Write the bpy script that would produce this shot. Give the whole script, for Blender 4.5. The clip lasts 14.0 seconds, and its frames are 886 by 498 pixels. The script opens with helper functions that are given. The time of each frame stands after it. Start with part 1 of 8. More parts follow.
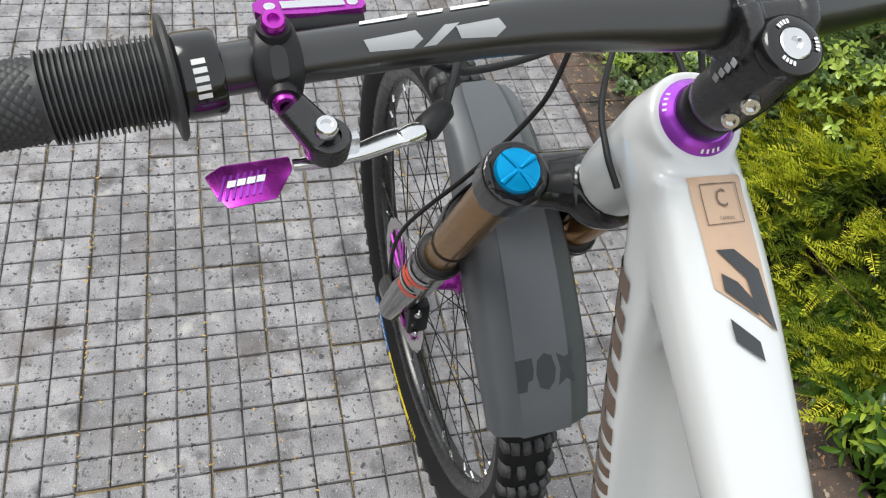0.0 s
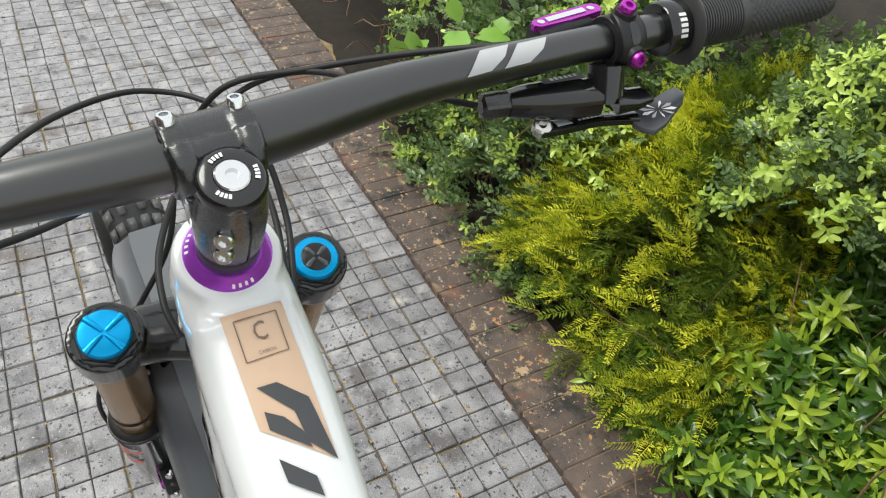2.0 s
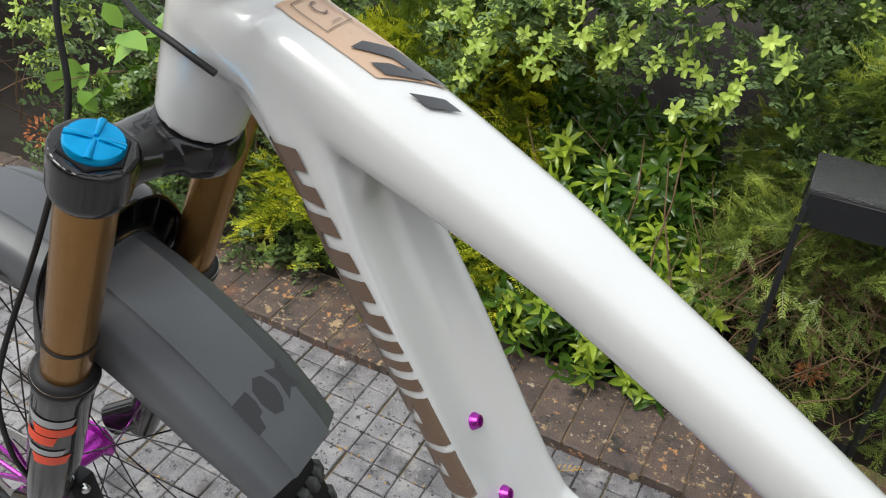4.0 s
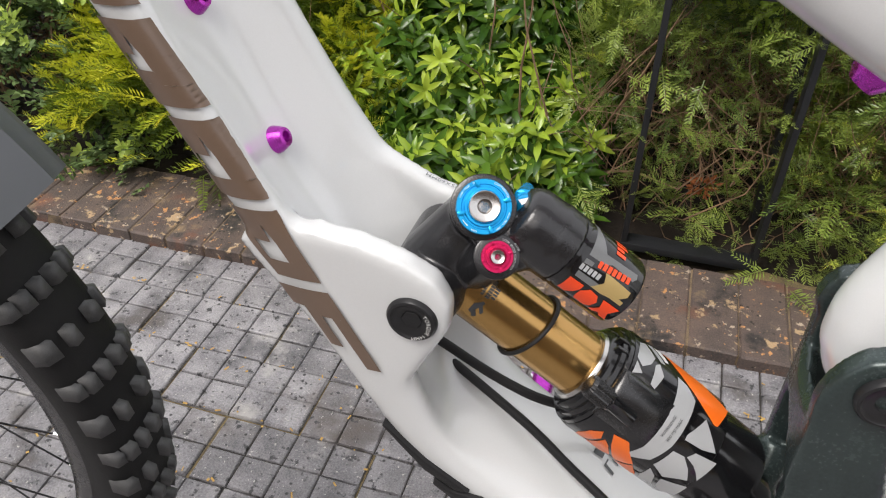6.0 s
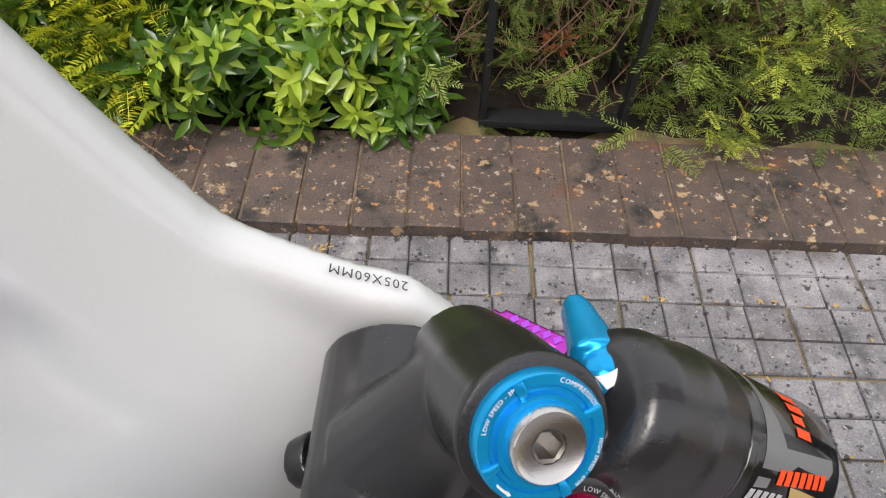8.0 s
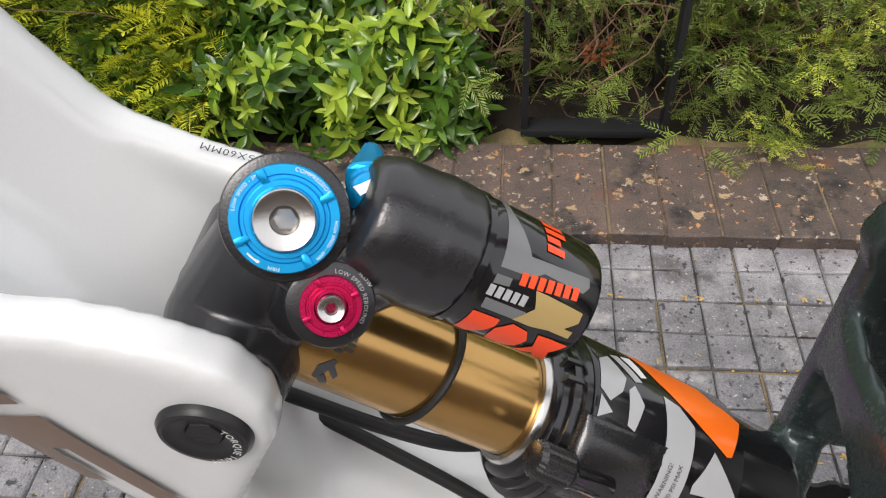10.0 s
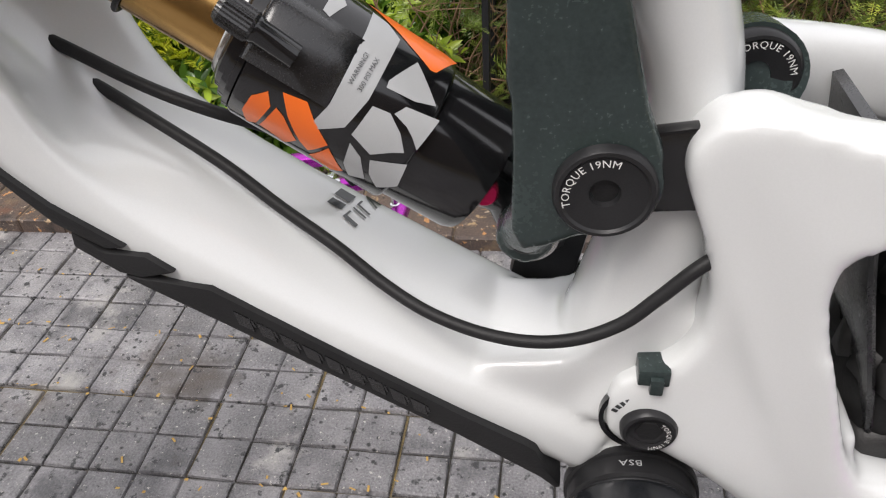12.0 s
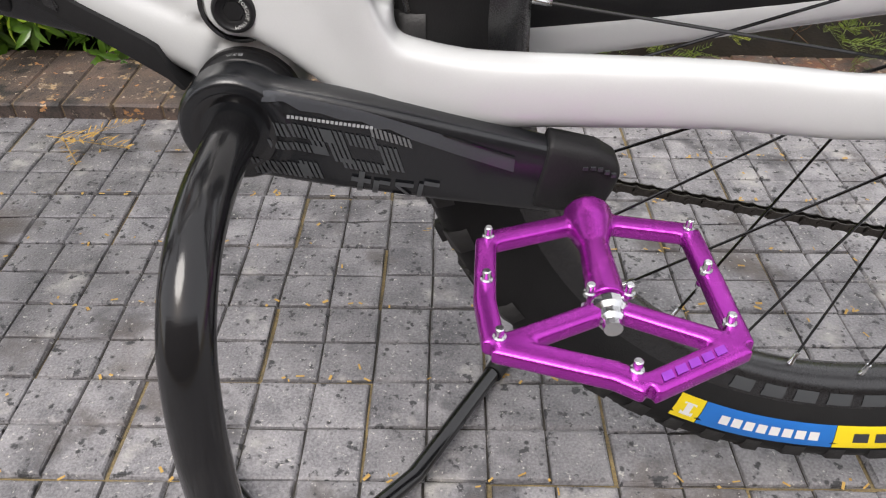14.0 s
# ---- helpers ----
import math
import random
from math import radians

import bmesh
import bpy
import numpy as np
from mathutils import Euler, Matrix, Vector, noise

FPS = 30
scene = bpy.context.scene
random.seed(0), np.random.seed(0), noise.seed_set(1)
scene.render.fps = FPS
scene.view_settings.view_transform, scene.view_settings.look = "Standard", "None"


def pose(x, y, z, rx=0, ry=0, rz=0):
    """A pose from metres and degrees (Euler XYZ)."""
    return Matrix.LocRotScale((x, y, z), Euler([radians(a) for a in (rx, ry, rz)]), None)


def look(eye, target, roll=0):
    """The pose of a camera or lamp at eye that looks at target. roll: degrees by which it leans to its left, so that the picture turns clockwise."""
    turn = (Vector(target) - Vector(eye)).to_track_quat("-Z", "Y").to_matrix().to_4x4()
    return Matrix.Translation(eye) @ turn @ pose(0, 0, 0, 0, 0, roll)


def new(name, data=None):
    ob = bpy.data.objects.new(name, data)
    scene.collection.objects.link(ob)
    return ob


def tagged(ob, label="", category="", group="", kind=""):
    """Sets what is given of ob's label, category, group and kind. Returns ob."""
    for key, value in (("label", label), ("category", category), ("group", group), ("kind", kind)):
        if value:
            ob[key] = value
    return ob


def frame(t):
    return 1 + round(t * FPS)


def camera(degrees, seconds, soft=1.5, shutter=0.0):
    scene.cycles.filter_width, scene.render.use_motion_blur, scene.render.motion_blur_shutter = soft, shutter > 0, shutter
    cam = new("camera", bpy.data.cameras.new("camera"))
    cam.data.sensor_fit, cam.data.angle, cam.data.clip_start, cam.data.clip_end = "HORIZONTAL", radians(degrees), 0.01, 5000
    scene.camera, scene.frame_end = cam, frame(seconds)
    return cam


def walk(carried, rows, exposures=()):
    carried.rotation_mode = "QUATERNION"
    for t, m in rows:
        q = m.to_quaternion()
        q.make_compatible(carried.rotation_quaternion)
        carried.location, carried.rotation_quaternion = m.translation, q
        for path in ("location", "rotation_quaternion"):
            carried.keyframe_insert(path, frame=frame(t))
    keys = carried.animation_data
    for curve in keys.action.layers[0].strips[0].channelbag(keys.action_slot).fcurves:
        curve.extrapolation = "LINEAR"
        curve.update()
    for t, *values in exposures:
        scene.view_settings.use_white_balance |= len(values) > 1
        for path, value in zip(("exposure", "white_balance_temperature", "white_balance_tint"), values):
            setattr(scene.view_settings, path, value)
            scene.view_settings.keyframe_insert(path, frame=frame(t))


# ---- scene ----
cam = camera(60.90, 14.0, soft=1.15)
PATH = [
    (0, (-0.1797, -0.2575, 1.2677), (-1.3606, 0.2273, -0.2719), 12.22),
    (0.2, (-0.1646, -0.2314, 1.2727), (-1.3884, 0.2436, -0.2362), 12.45),
    (0.5, (-0.1551, -0.1946, 1.2759), (-1.4309, 0.2750, -0.1910), 11.44),
    (0.7, (-0.1567, -0.1704, 1.2763), (-1.4476, 0.3185, -0.1710), 10.92),
    (1, (-0.1656, -0.1301, 1.2743), (-1.4710, 0.4150, -0.1395), 9.72),
    (1.2, (-0.1742, -0.0999, 1.2795), (-1.4728, 0.4887, -0.1231), 8.84),
    (1.3, (-0.1750, -0.0833, 1.2834), (-1.4747, 0.5206, -0.1116), 8.19),
    (1.5, (-0.1691, -0.0603, 1.2890), (-1.4673, 0.5943, -0.0845), 7.61),
    (1.8, (-0.1512, -0.0433, 1.2925), (-1.4248, 0.6892, -0.0645), 6.86),
    (2, (-0.1440, -0.0562, 1.2921), (-1.4033, 0.7318, -0.0469), 6.42),
    (2.2, (-0.1479, -0.0872, 1.2875), (-1.3873, 0.7694, -0.0278), 6.21),
    (4.3, (-0.1815, -0.3239, 1.0620), (-0.8482, 1.1556, -0.1070), 2.15),
    (4.5, (-0.1683, -0.3206, 1.0348), (-0.8075, 1.1558, -0.1533), 1.87),
    (5, (-0.1532, -0.3197, 0.9725), (-0.7325, 1.1564, -0.2464), 1.37),
    (5.5, (-0.1360, -0.2998, 0.9030), (-0.6643, 1.1851, -0.3282), 0.96),
    (6, (-0.1282, -0.2573, 0.8264), (-0.5909, 1.2489, -0.4054), 0.13),
    (6.5, (-0.1355, -0.1838, 0.7532), (-0.5137, 1.3488, -0.4749), -0.85),
    (6.8, (-0.1467, -0.1401, 0.7238), (-0.4519, 1.3959, -0.5202), -1.18),
    (7, (-0.1569, -0.1205, 0.7119), (-0.3694, 1.4212, -0.5443), -0.42),
    (7.2, (-0.1672, -0.1009, 0.7134), (-0.3251, 1.3889, -0.6115), -0.41),
    (7.5, (-0.1871, -0.0815, 0.7282), (-0.2529, 1.3690, -0.6471), 1.10),
    (7.7, (-0.1948, -0.0752, 0.7418), (-0.2184, 1.3343, -0.6769), 0.99),
    (8, (-0.2041, -0.0721, 0.7647), (-0.1719, 1.2377, -0.7464), 3.34),
    (8.2, (-0.2048, -0.0716, 0.7767), (-0.1619, 1.1858, -0.7780), 3.62),
    (10.3, (-0.1247, -0.1382, 0.7481), (-0.3593, 1.2637, -0.6590), -5.20),
    (10.5, (-0.1166, -0.1497, 0.7359), (-0.3680, 1.2785, -0.6414), -5.33),
    (11, (-0.0896, -0.1718, 0.7030), (-0.3816, 1.3253, -0.5906), -5.56),
    (11.3, (-0.0722, -0.1860, 0.6816), (-0.3742, 1.3357, -0.5806), -5.16),
    (11.5, (-0.0623, -0.1976, 0.6714), (-0.3586, 1.3462, -0.5651), -4.86),
    (12, (-0.0340, -0.2328, 0.6482), (-0.3040, 1.3379, -0.5602), -3.52),
    (12.5, (-0.0071, -0.2740, 0.6138), (-0.2586, 1.3166, -0.5722), -2.24),
    (13, (0.0166, -0.3130, 0.5873), (-0.2012, 1.2915, -0.5866), -1.39),
    (13.5, (0.0629, -0.3585, 0.5848), (-0.0729, 1.2402, -0.6093), -0.54),
    (13.7, (0.0810, -0.3702, 0.5828), (-0.0068, 1.2171, -0.6308), -0.25),
    (14, (0.1095, -0.3898, 0.5526), (0.1031, 1.1748, -0.6933), 0.51),
]
walk(cam, [(t, look(eye, target, roll)) for t, eye, target, roll in PATH],
     [(0.0, -0.05, 6500, 6), (1.0, -0.03, 6550, 5), (2.0, 0.06, 6650, 4), (4.3, -0.10, 6550, 8), (5.2, -0.08, 6600, 11), (6.2, 0.15, 6750, 12), (7.2, 0.12, 6750, 13), (8.2, 0.16, 6750, 13), (10.3, 0.17, 6700, 12), (11.2, 0.19, 6700, 12),
      (12.0, 0.1, 6700, 12), (13.3, 0.2, 6650, 11), (14.0, 0.13, 6700, 12)])

# ---- overcast daylight ----
world = bpy.data.worlds.new("sky")
scene.world = world
world.use_nodes = True
wt = world.node_tree
sky = wt.nodes.new("ShaderNodeTexSky")
sky.sky_type = "NISHITA"
sky.sun_disc = False
sky.sun_elevation = radians(52)
sky.sun_rotation = radians(200)
sky.air_density, sky.dust_density, sky.ozone_density = 1.0, 3.0, 1.0
mixw = wt.nodes.new("ShaderNodeMix")
mixw.data_type = "RGBA"
mixw.inputs["Factor"].default_value = 0.72
mixw.inputs["B"].default_value = (7.5, 7.5, 7.6, 1)
wt.links.new(sky.outputs["Color"], mixw.inputs["A"])
wt.links.new(mixw.outputs["Result"], wt.nodes["Background"].inputs["Color"])
wt.nodes["Background"].inputs["Strength"].default_value = 0.19
sun = new("sun", bpy.data.lights.new("sun", "SUN"))
sun.data.energy, sun.data.angle, sun.data.color = 2.5, radians(30), (1.0, 0.985, 0.96)
sun.matrix_world = look((-1.5, -2.4, 5.0), (0, 0, 0))
scene.view_settings.exposure = 0.0


# ---- materials ----
def nodes_of(m):
    return m.node_tree.nodes, m.node_tree.links


def mat(name, c1, c2=None, rough=0.5, metal=0.0, scale=60.0, fine=900.0, bump=0.0, bscale=None, rvar=0.08, coat=0.0, spec=0.5,
        rand=0.0, stretch=None, contrast=0.5):
    """Two-scale procedural surface: broad mottling between two colours, fine grain, bump and gloss variation, in metres."""
    m = bpy.data.materials.new(name)
    m.use_nodes = True
    n, l = nodes_of(m)
    b = n["Principled BSDF"]
    c2 = c2 or tuple(v * 0.8 for v in c1)
    tc = n.new("ShaderNodeTexCoord")
    mp = n.new("ShaderNodeMapping")
    if stretch:
        mp.inputs["Scale"].default_value = stretch
    l.new(tc.outputs["Object"], mp.inputs["Vector"])
    big, small = n.new("ShaderNodeTexNoise"), n.new("ShaderNodeTexNoise")
    big.inputs["Scale"].default_value, big.inputs["Detail"].default_value = scale, 5
    small.inputs["Scale"].default_value, small.inputs["Detail"].default_value = fine, 3
    for t in (big, small):
        l.new(mp.outputs["Vector"], t.inputs["Vector"])
    add = n.new("ShaderNodeMath")
    add.operation = "MULTIPLY_ADD"
    add.inputs[1].default_value, add.inputs[2].default_value = 0.45, 0.0
    l.new(small.outputs["Fac"], add.inputs[0])
    sm = n.new("ShaderNodeMath")
    sm.operation = "MULTIPLY_ADD"
    sm.inputs[1].default_value = 0.55
    l.new(big.outputs["Fac"], sm.inputs[0])
    l.new(add.outputs[0], sm.inputs[2])
    ramp = n.new("ShaderNodeMapRange")
    ramp.inputs["From Min"].default_value, ramp.inputs["From Max"].default_value = 0.5 - contrast * 0.4, 0.5 + contrast * 0.4
    l.new(sm.outputs[0], ramp.inputs["Value"])
    mx = n.new("ShaderNodeMix")
    mx.data_type = "RGBA"
    mx.inputs["A"].default_value, mx.inputs["B"].default_value = (*c1, 1), (*c2, 1)
    l.new(ramp.outputs["Result"], mx.inputs["Factor"])
    out = mx.outputs["Result"]
    if rand:
        oi = n.new("ShaderNodeObjectInfo")
        hs = n.new("ShaderNodeHueSaturation")
        rr = n.new("ShaderNodeMapRange")
        rr.inputs["To Min"].default_value, rr.inputs["To Max"].default_value = 1 - rand, 1 + rand
        l.new(oi.outputs["Random"], rr.inputs["Value"])
        l.new(rr.outputs["Result"], hs.inputs["Value"])
        l.new(out, hs.inputs["Color"])
        out = hs.outputs["Color"]
    l.new(out, b.inputs["Base Color"])
    rg = n.new("ShaderNodeMapRange")
    rg.inputs["To Min"].default_value, rg.inputs["To Max"].default_value = max(0.02, rough - rvar), min(1, rough + rvar)
    l.new(sm.outputs[0], rg.inputs["Value"])
    l.new(rg.outputs["Result"], b.inputs["Roughness"])
    b.inputs["Metallic"].default_value = metal
    b.inputs["Specular IOR Level"].default_value = spec
    b.inputs["Coat Weight"].default_value = coat
    b.inputs["Coat Roughness"].default_value = 0.06
    if bump:
        bp = n.new("ShaderNodeBump")
        bp.inputs["Strength"].default_value = bump
        bp.inputs["Distance"].default_value = 0.002
        if bscale:
            nb = n.new("ShaderNodeTexNoise")
            nb.inputs["Scale"].default_value, nb.inputs["Detail"].default_value = bscale, 4
            l.new(mp.outputs["Vector"], nb.inputs["Vector"])
            l.new(nb.outputs["Fac"], bp.inputs["Height"])
        else:
            l.new(small.outputs["Fac"], bp.inputs["Height"])
        l.new(bp.outputs["Normal"], b.inputs["Normal"])
    return m


WHITE = mat("white_lacquer", (0.655, 0.668, 0.672), (0.615, 0.630, 0.634), 0.26, 0, 9, 1500, 0.015, 700, 0.04, coat=0.8)
BLACK = mat("satin_black", (0.008, 0.008, 0.009), (0.013, 0.013, 0.014), 0.27, 0, 40, 1600, 0.04, 1800, spec=0.8)
BAR = mat("matte_black_carbon", (0.007, 0.0075, 0.008), (0.011, 0.0115, 0.012), 0.30, 0, 30, 2500, 0.03, 2500, coat=0.3, spec=0.85)
GLOSS = mat("gloss_black", (0.006, 0.006, 0.007), (0.010, 0.010, 0.011), 0.14, 0, 30, 900, 0.0, None, 0.05, coat=0.3)
ANOD = mat("black_anodised", (0.018, 0.018, 0.019), (0.03, 0.03, 0.032), 0.34, 0.25, 60, 2200, 0.04, 2600, spec=0.28)
GRIPM = mat("grip_rubber", (0.026, 0.026, 0.027), (0.040, 0.040, 0.041), 0.48, 0, 40, 1500, 0.10, 900, spec=0.5)
RUBBER = mat("black_rubber", (0.012, 0.012, 0.013), (0.021, 0.021, 0.022), 0.52, 0, 40, 1500, 0.12, 900, spec=0.28)
TYREBASE = mat("tyre_carcass_rubber", (0.007, 0.007, 0.0075), (0.014, 0.014, 0.014), 0.60, 0, 40, 1500, 0.12, 900, spec=0.25)
# front knobs: sky reflection on their tops is put into a lighter colour
KNOB = mat("skylit_tread_rubber", (0.040, 0.041, 0.043), (0.080, 0.080, 0.080), 0.52, 0, 60, 1200, 0.15, 700)
GUARDPRINT = mat("dark_grey_plastic", (0.018, 0.020, 0.023), (0.026, 0.028, 0.032), 0.34, 0, 20, 2500, 0.06, 2600)
# rear knobs: darker copy of the same rubber for the shaded rear tyre
TREAD_DARK = mat("shaded_tread_rubber", (0.013, 0.013, 0.014), (0.030, 0.029, 0.028), 0.55, 0, 60, 1200, 0.15, 700)
GUARD = mat("grey_plastic", (0.080, 0.087, 0.096), (0.098, 0.105, 0.115), 0.38, 0, 20, 2500, 0.06, 2600)
GOLD = mat("gold_anodised", (0.46, 0.275, 0.095), (0.485, 0.292, 0.104), 0.20, 0.92, 200, 3000, 0.0, None, 0.03)
BRONZE = mat("bronze_anodised", (0.30, 0.160, 0.048), (0.36, 0.195, 0.062), 0.22, 0.8, 80, 3000, 0.0, None, 0.05)
PURPLE = mat("purple_anodised", (0.44, 0.040, 0.44), (0.52, 0.060, 0.51), 0.26, 0.85, 80, 2600, 0.03, 2600)
VIOLET = mat("violet_anodised", (0.44, 0.075, 0.72), (0.52, 0.10, 0.80), 0.24, 0.7, 80, 2600, 0.02, 2600)
BLUE = mat("blue_anodised", (0.0, 0.31, 0.66), (0.0, 0.38, 0.76), 0.24, 0.6, 80, 2600, 0.02, 2600)
RED = mat("red_anodised", (0.50, 0.006, 0.075), (0.58, 0.012, 0.10), 0.27, 0.7, 80, 2600, 0.02, 2600)
SOCKET = mat("dull_steel", (0.12, 0.11, 0.10), (0.20, 0.185, 0.17), 0.35, 0.9, 90, 2600)
CRANKM = mat("satin_carbon", (0.008, 0.009, 0.011), (0.013, 0.014, 0.016), 0.24, 0, 60, 1500, 0.04, 1500, 0.06, spec=0.6)
FILM = mat("clear_film_on_carbon", (0.050, 0.053, 0.060), (0.062, 0.066, 0.074), 0.25, 0, 40, 900, 0.03, 700, 0.06)
SATIN = mat("satin_black_paint", (0.009, 0.009, 0.010), (0.014, 0.014, 0.015), 0.13, 0, 30, 900, 0.03, 900, 0.06)
STEEL = mat("brushed_steel", (0.52, 0.51, 0.49), (0.62, 0.61, 0.59), 0.24, 1.0, 90, 2600, 0.03, 2600)
SILVER = mat("polished_silver", (0.70, 0.71, 0.72), (0.78, 0.79, 0.80), 0.18, 1.0, 60, 2000, 0.02, 1500)
CAST = mat("worn_dark_casting", (0.014, 0.020, 0.021), (0.060, 0.084, 0.081), 0.26, 0.3, 26, 700, 0.03, 1800, 0.10, contrast=0.85)
HEADM = mat("satin_cast_black", (0.015, 0.015, 0.017), (0.024, 0.024, 0.026), 0.25, 0.15, 70, 1300, 0.06, 1500, 0.08, spec=0.7)
CHAINM = mat("dark_steel", (0.05, 0.047, 0.043), (0.11, 0.10, 0.09), 0.33, 0.9, 300, 2500)
BROWN = mat("brown_print", (0.135, 0.090, 0.064), (0.155, 0.104, 0.074), 0.34, 0.0, 60, 2500, coat=0.2)
TAN = mat("tan_print", (0.50, 0.345, 0.235), (0.53, 0.365, 0.25), 0.3, 0, 60, 2500, coat=0.5)
INK = mat("dark_print", (0.028, 0.03, 0.034), (0.036, 0.038, 0.042), 0.3, 0, 60, 2500, coat=0.3)
ORANGE = mat("orange_print", (0.86, 0.145, 0.008), (0.90, 0.165, 0.012), 0.35, 0, 60, 2500, coat=0.3)
REDOR = mat("red_orange_print", (0.86, 0.065, 0.010), (0.9, 0.075, 0.014), 0.35, 0, 60, 2500)
GREY = mat("grey_print", (0.36, 0.37, 0.38), (0.40, 0.41, 0.42), 0.35, 0, 60, 2500, coat=0.3)
MIDGREY = mat("mid_grey_print", (0.13, 0.135, 0.14), (0.15, 0.155, 0.16), 0.35, 0, 60, 2500, coat=0.3)
DARKGREY = mat("dark_grey_print", (0.055, 0.06, 0.065), (0.065, 0.07, 0.075), 0.35, 0, 60, 2500, coat=0.3)
PALE = mat("white_print", (0.70, 0.70, 0.69), (0.74, 0.74, 0.73), 0.4, 0, 60, 2500)
GOLDINK = mat("gold_print", (0.46, 0.33, 0.13), (0.50, 0.36, 0.15), 0.4, 0.3, 60, 2500)
YELLOW = mat("yellow_print", (0.82, 0.62, 0.01), (0.85, 0.66, 0.02), 0.45, 0, 60, 2500)
SIGNBLUE = mat("blue_print", (0.012, 0.14, 0.50), (0.015, 0.17, 0.55), 0.45, 0, 60, 2500)
MORTAR = mat("mossy_joint", (0.33, 0.245, 0.11), (0.085, 0.075, 0.055), 0.9, 0, 25, 500, 0.5, 300, contrast=0.4)
GRIME = mat("dark_groove_dirt", (0.060, 0.054, 0.045), (0.028, 0.027, 0.026), 0.85, 0, 30, 600, 0.4, 500, contrast=0.4)
KERBJOINT = mat("weathered_mortar", (0.24, 0.17, 0.10), (0.06, 0.047, 0.036), 0.9, 0, 35, 500, 0.5, 300, contrast=0.35)
SOIL = mat("dark_soil", (0.030, 0.020, 0.012), (0.008, 0.006, 0.005), 0.95, 0, 18, 300, 0.8, 120)
BARK = mat("brown_twig", (0.13, 0.075, 0.042), (0.32, 0.20, 0.12), 0.8, 0, 40, 600, 0.3, 400)
STRAW = mat("dry_straw", (0.55, 0.36, 0.10), (0.42, 0.24, 0.06), 0.7, 0, 200, 1500, contrast=0.3)
DEAD = mat("dead_flower", (0.30, 0.085, 0.025), (0.42, 0.15, 0.05), 0.8, 0, 120, 900, contrast=0.3)
BENCH = mat("hammered_black_paint", (0.030, 0.031, 0.034), (0.042, 0.043, 0.047), 0.22, 0, 60, 900, 2.2, 330, 0.05, spec=0.9)
BENCHFRAME = mat("black_powder_coat", (0.014, 0.015, 0.017), (0.019, 0.020, 0.022), 0.42, 0, 60, 1500, 0.1, 1200, spec=0.28)


def pitted(name, c1, c2, rough, pit, lichen=None, rand=0.14, spots=0.0):
    """Fired-brick surface: mottled, speckled with small dark pits, optionally with pale and orange lichen blotches."""
    m = mat(name, c1, c2, rough, 0, 22, 420, 0.75, 330, 0.20, rand=rand, contrast=0.34)
    n, l = nodes_of(m)
    b = n["Principled BSDF"]
    src = b.inputs["Base Color"].links[0].from_socket
    tc = n.new("ShaderNodeTexCoord")
    geo = n.new("ShaderNodeNewGeometry")
    l.new(geo.outputs["Position"], [q for q in n if q.type == "MAPPING"][0].inputs["Vector"])
    vo = n.new("ShaderNodeTexVoronoi")
    vo.inputs["Scale"].default_value = 85
    vo.inputs["Randomness"].default_value = 1.0
    l.new(geo.outputs["Position"], vo.inputs["Vector"])
    mr = n.new("ShaderNodeMapRange")
    mr.inputs["From Min"].default_value, mr.inputs["From Max"].default_value = 0.13, 0.25
    l.new(vo.outputs["Distance"], mr.inputs["Value"])
    mask = n.new("ShaderNodeTexNoise")
    mask.inputs["Scale"].default_value = 30
    l.new(geo.outputs["Position"], mask.inputs["Vector"])
    mk = n.new("ShaderNodeMapRange")
    mk.inputs["From Min"].default_value, mk.inputs["From Max"].default_value = 0.49, 0.56
    mk.inputs["To Min"].default_value, mk.inputs["To Max"].default_value = 1.0, 0.0
    l.new(mask.outputs["Fac"], mk.inputs["Value"])
    mxx = n.new("ShaderNodeMath")
    mxx.operation = "MAXIMUM"
    l.new(mr.outputs["Result"], mxx.inputs[0])
    l.new(mk.outputs["Result"], mxx.inputs[1])
    mx = n.new("ShaderNodeMix")
    mx.data_type = "RGBA"
    mx.inputs["A"].default_value = (*pit, 1)
    l.new(src, mx.inputs["B"])
    l.new(mxx.outputs[0], mx.inputs["Factor"])
    out = mx.outputs["Result"]
    if lichen:
        for colour, scale, lo, hi in lichen:
            ln = n.new("ShaderNodeTexNoise")
            ln.inputs["Scale"].default_value, ln.inputs["Detail"].default_value, ln.inputs["Roughness"].default_value = scale, 6, 0.62
            l.new(geo.outputs["Position"], ln.inputs["Vector"])
            lm = n.new("ShaderNodeMapRange")
            lm.inputs["From Min"].default_value, lm.inputs["From Max"].default_value = lo, hi
            l.new(ln.outputs["Fac"], lm.inputs["Value"])
            mm = n.new("ShaderNodeMix")
            mm.data_type = "RGBA"
            mm.inputs["B"].default_value = (*colour, 1)
            l.new(out, mm.inputs["A"])
            l.new(lm.outputs["Result"], mm.inputs["Factor"])
            out = mm.outputs["Result"]
    l.new(out, b.inputs["Base Color"])
    return m


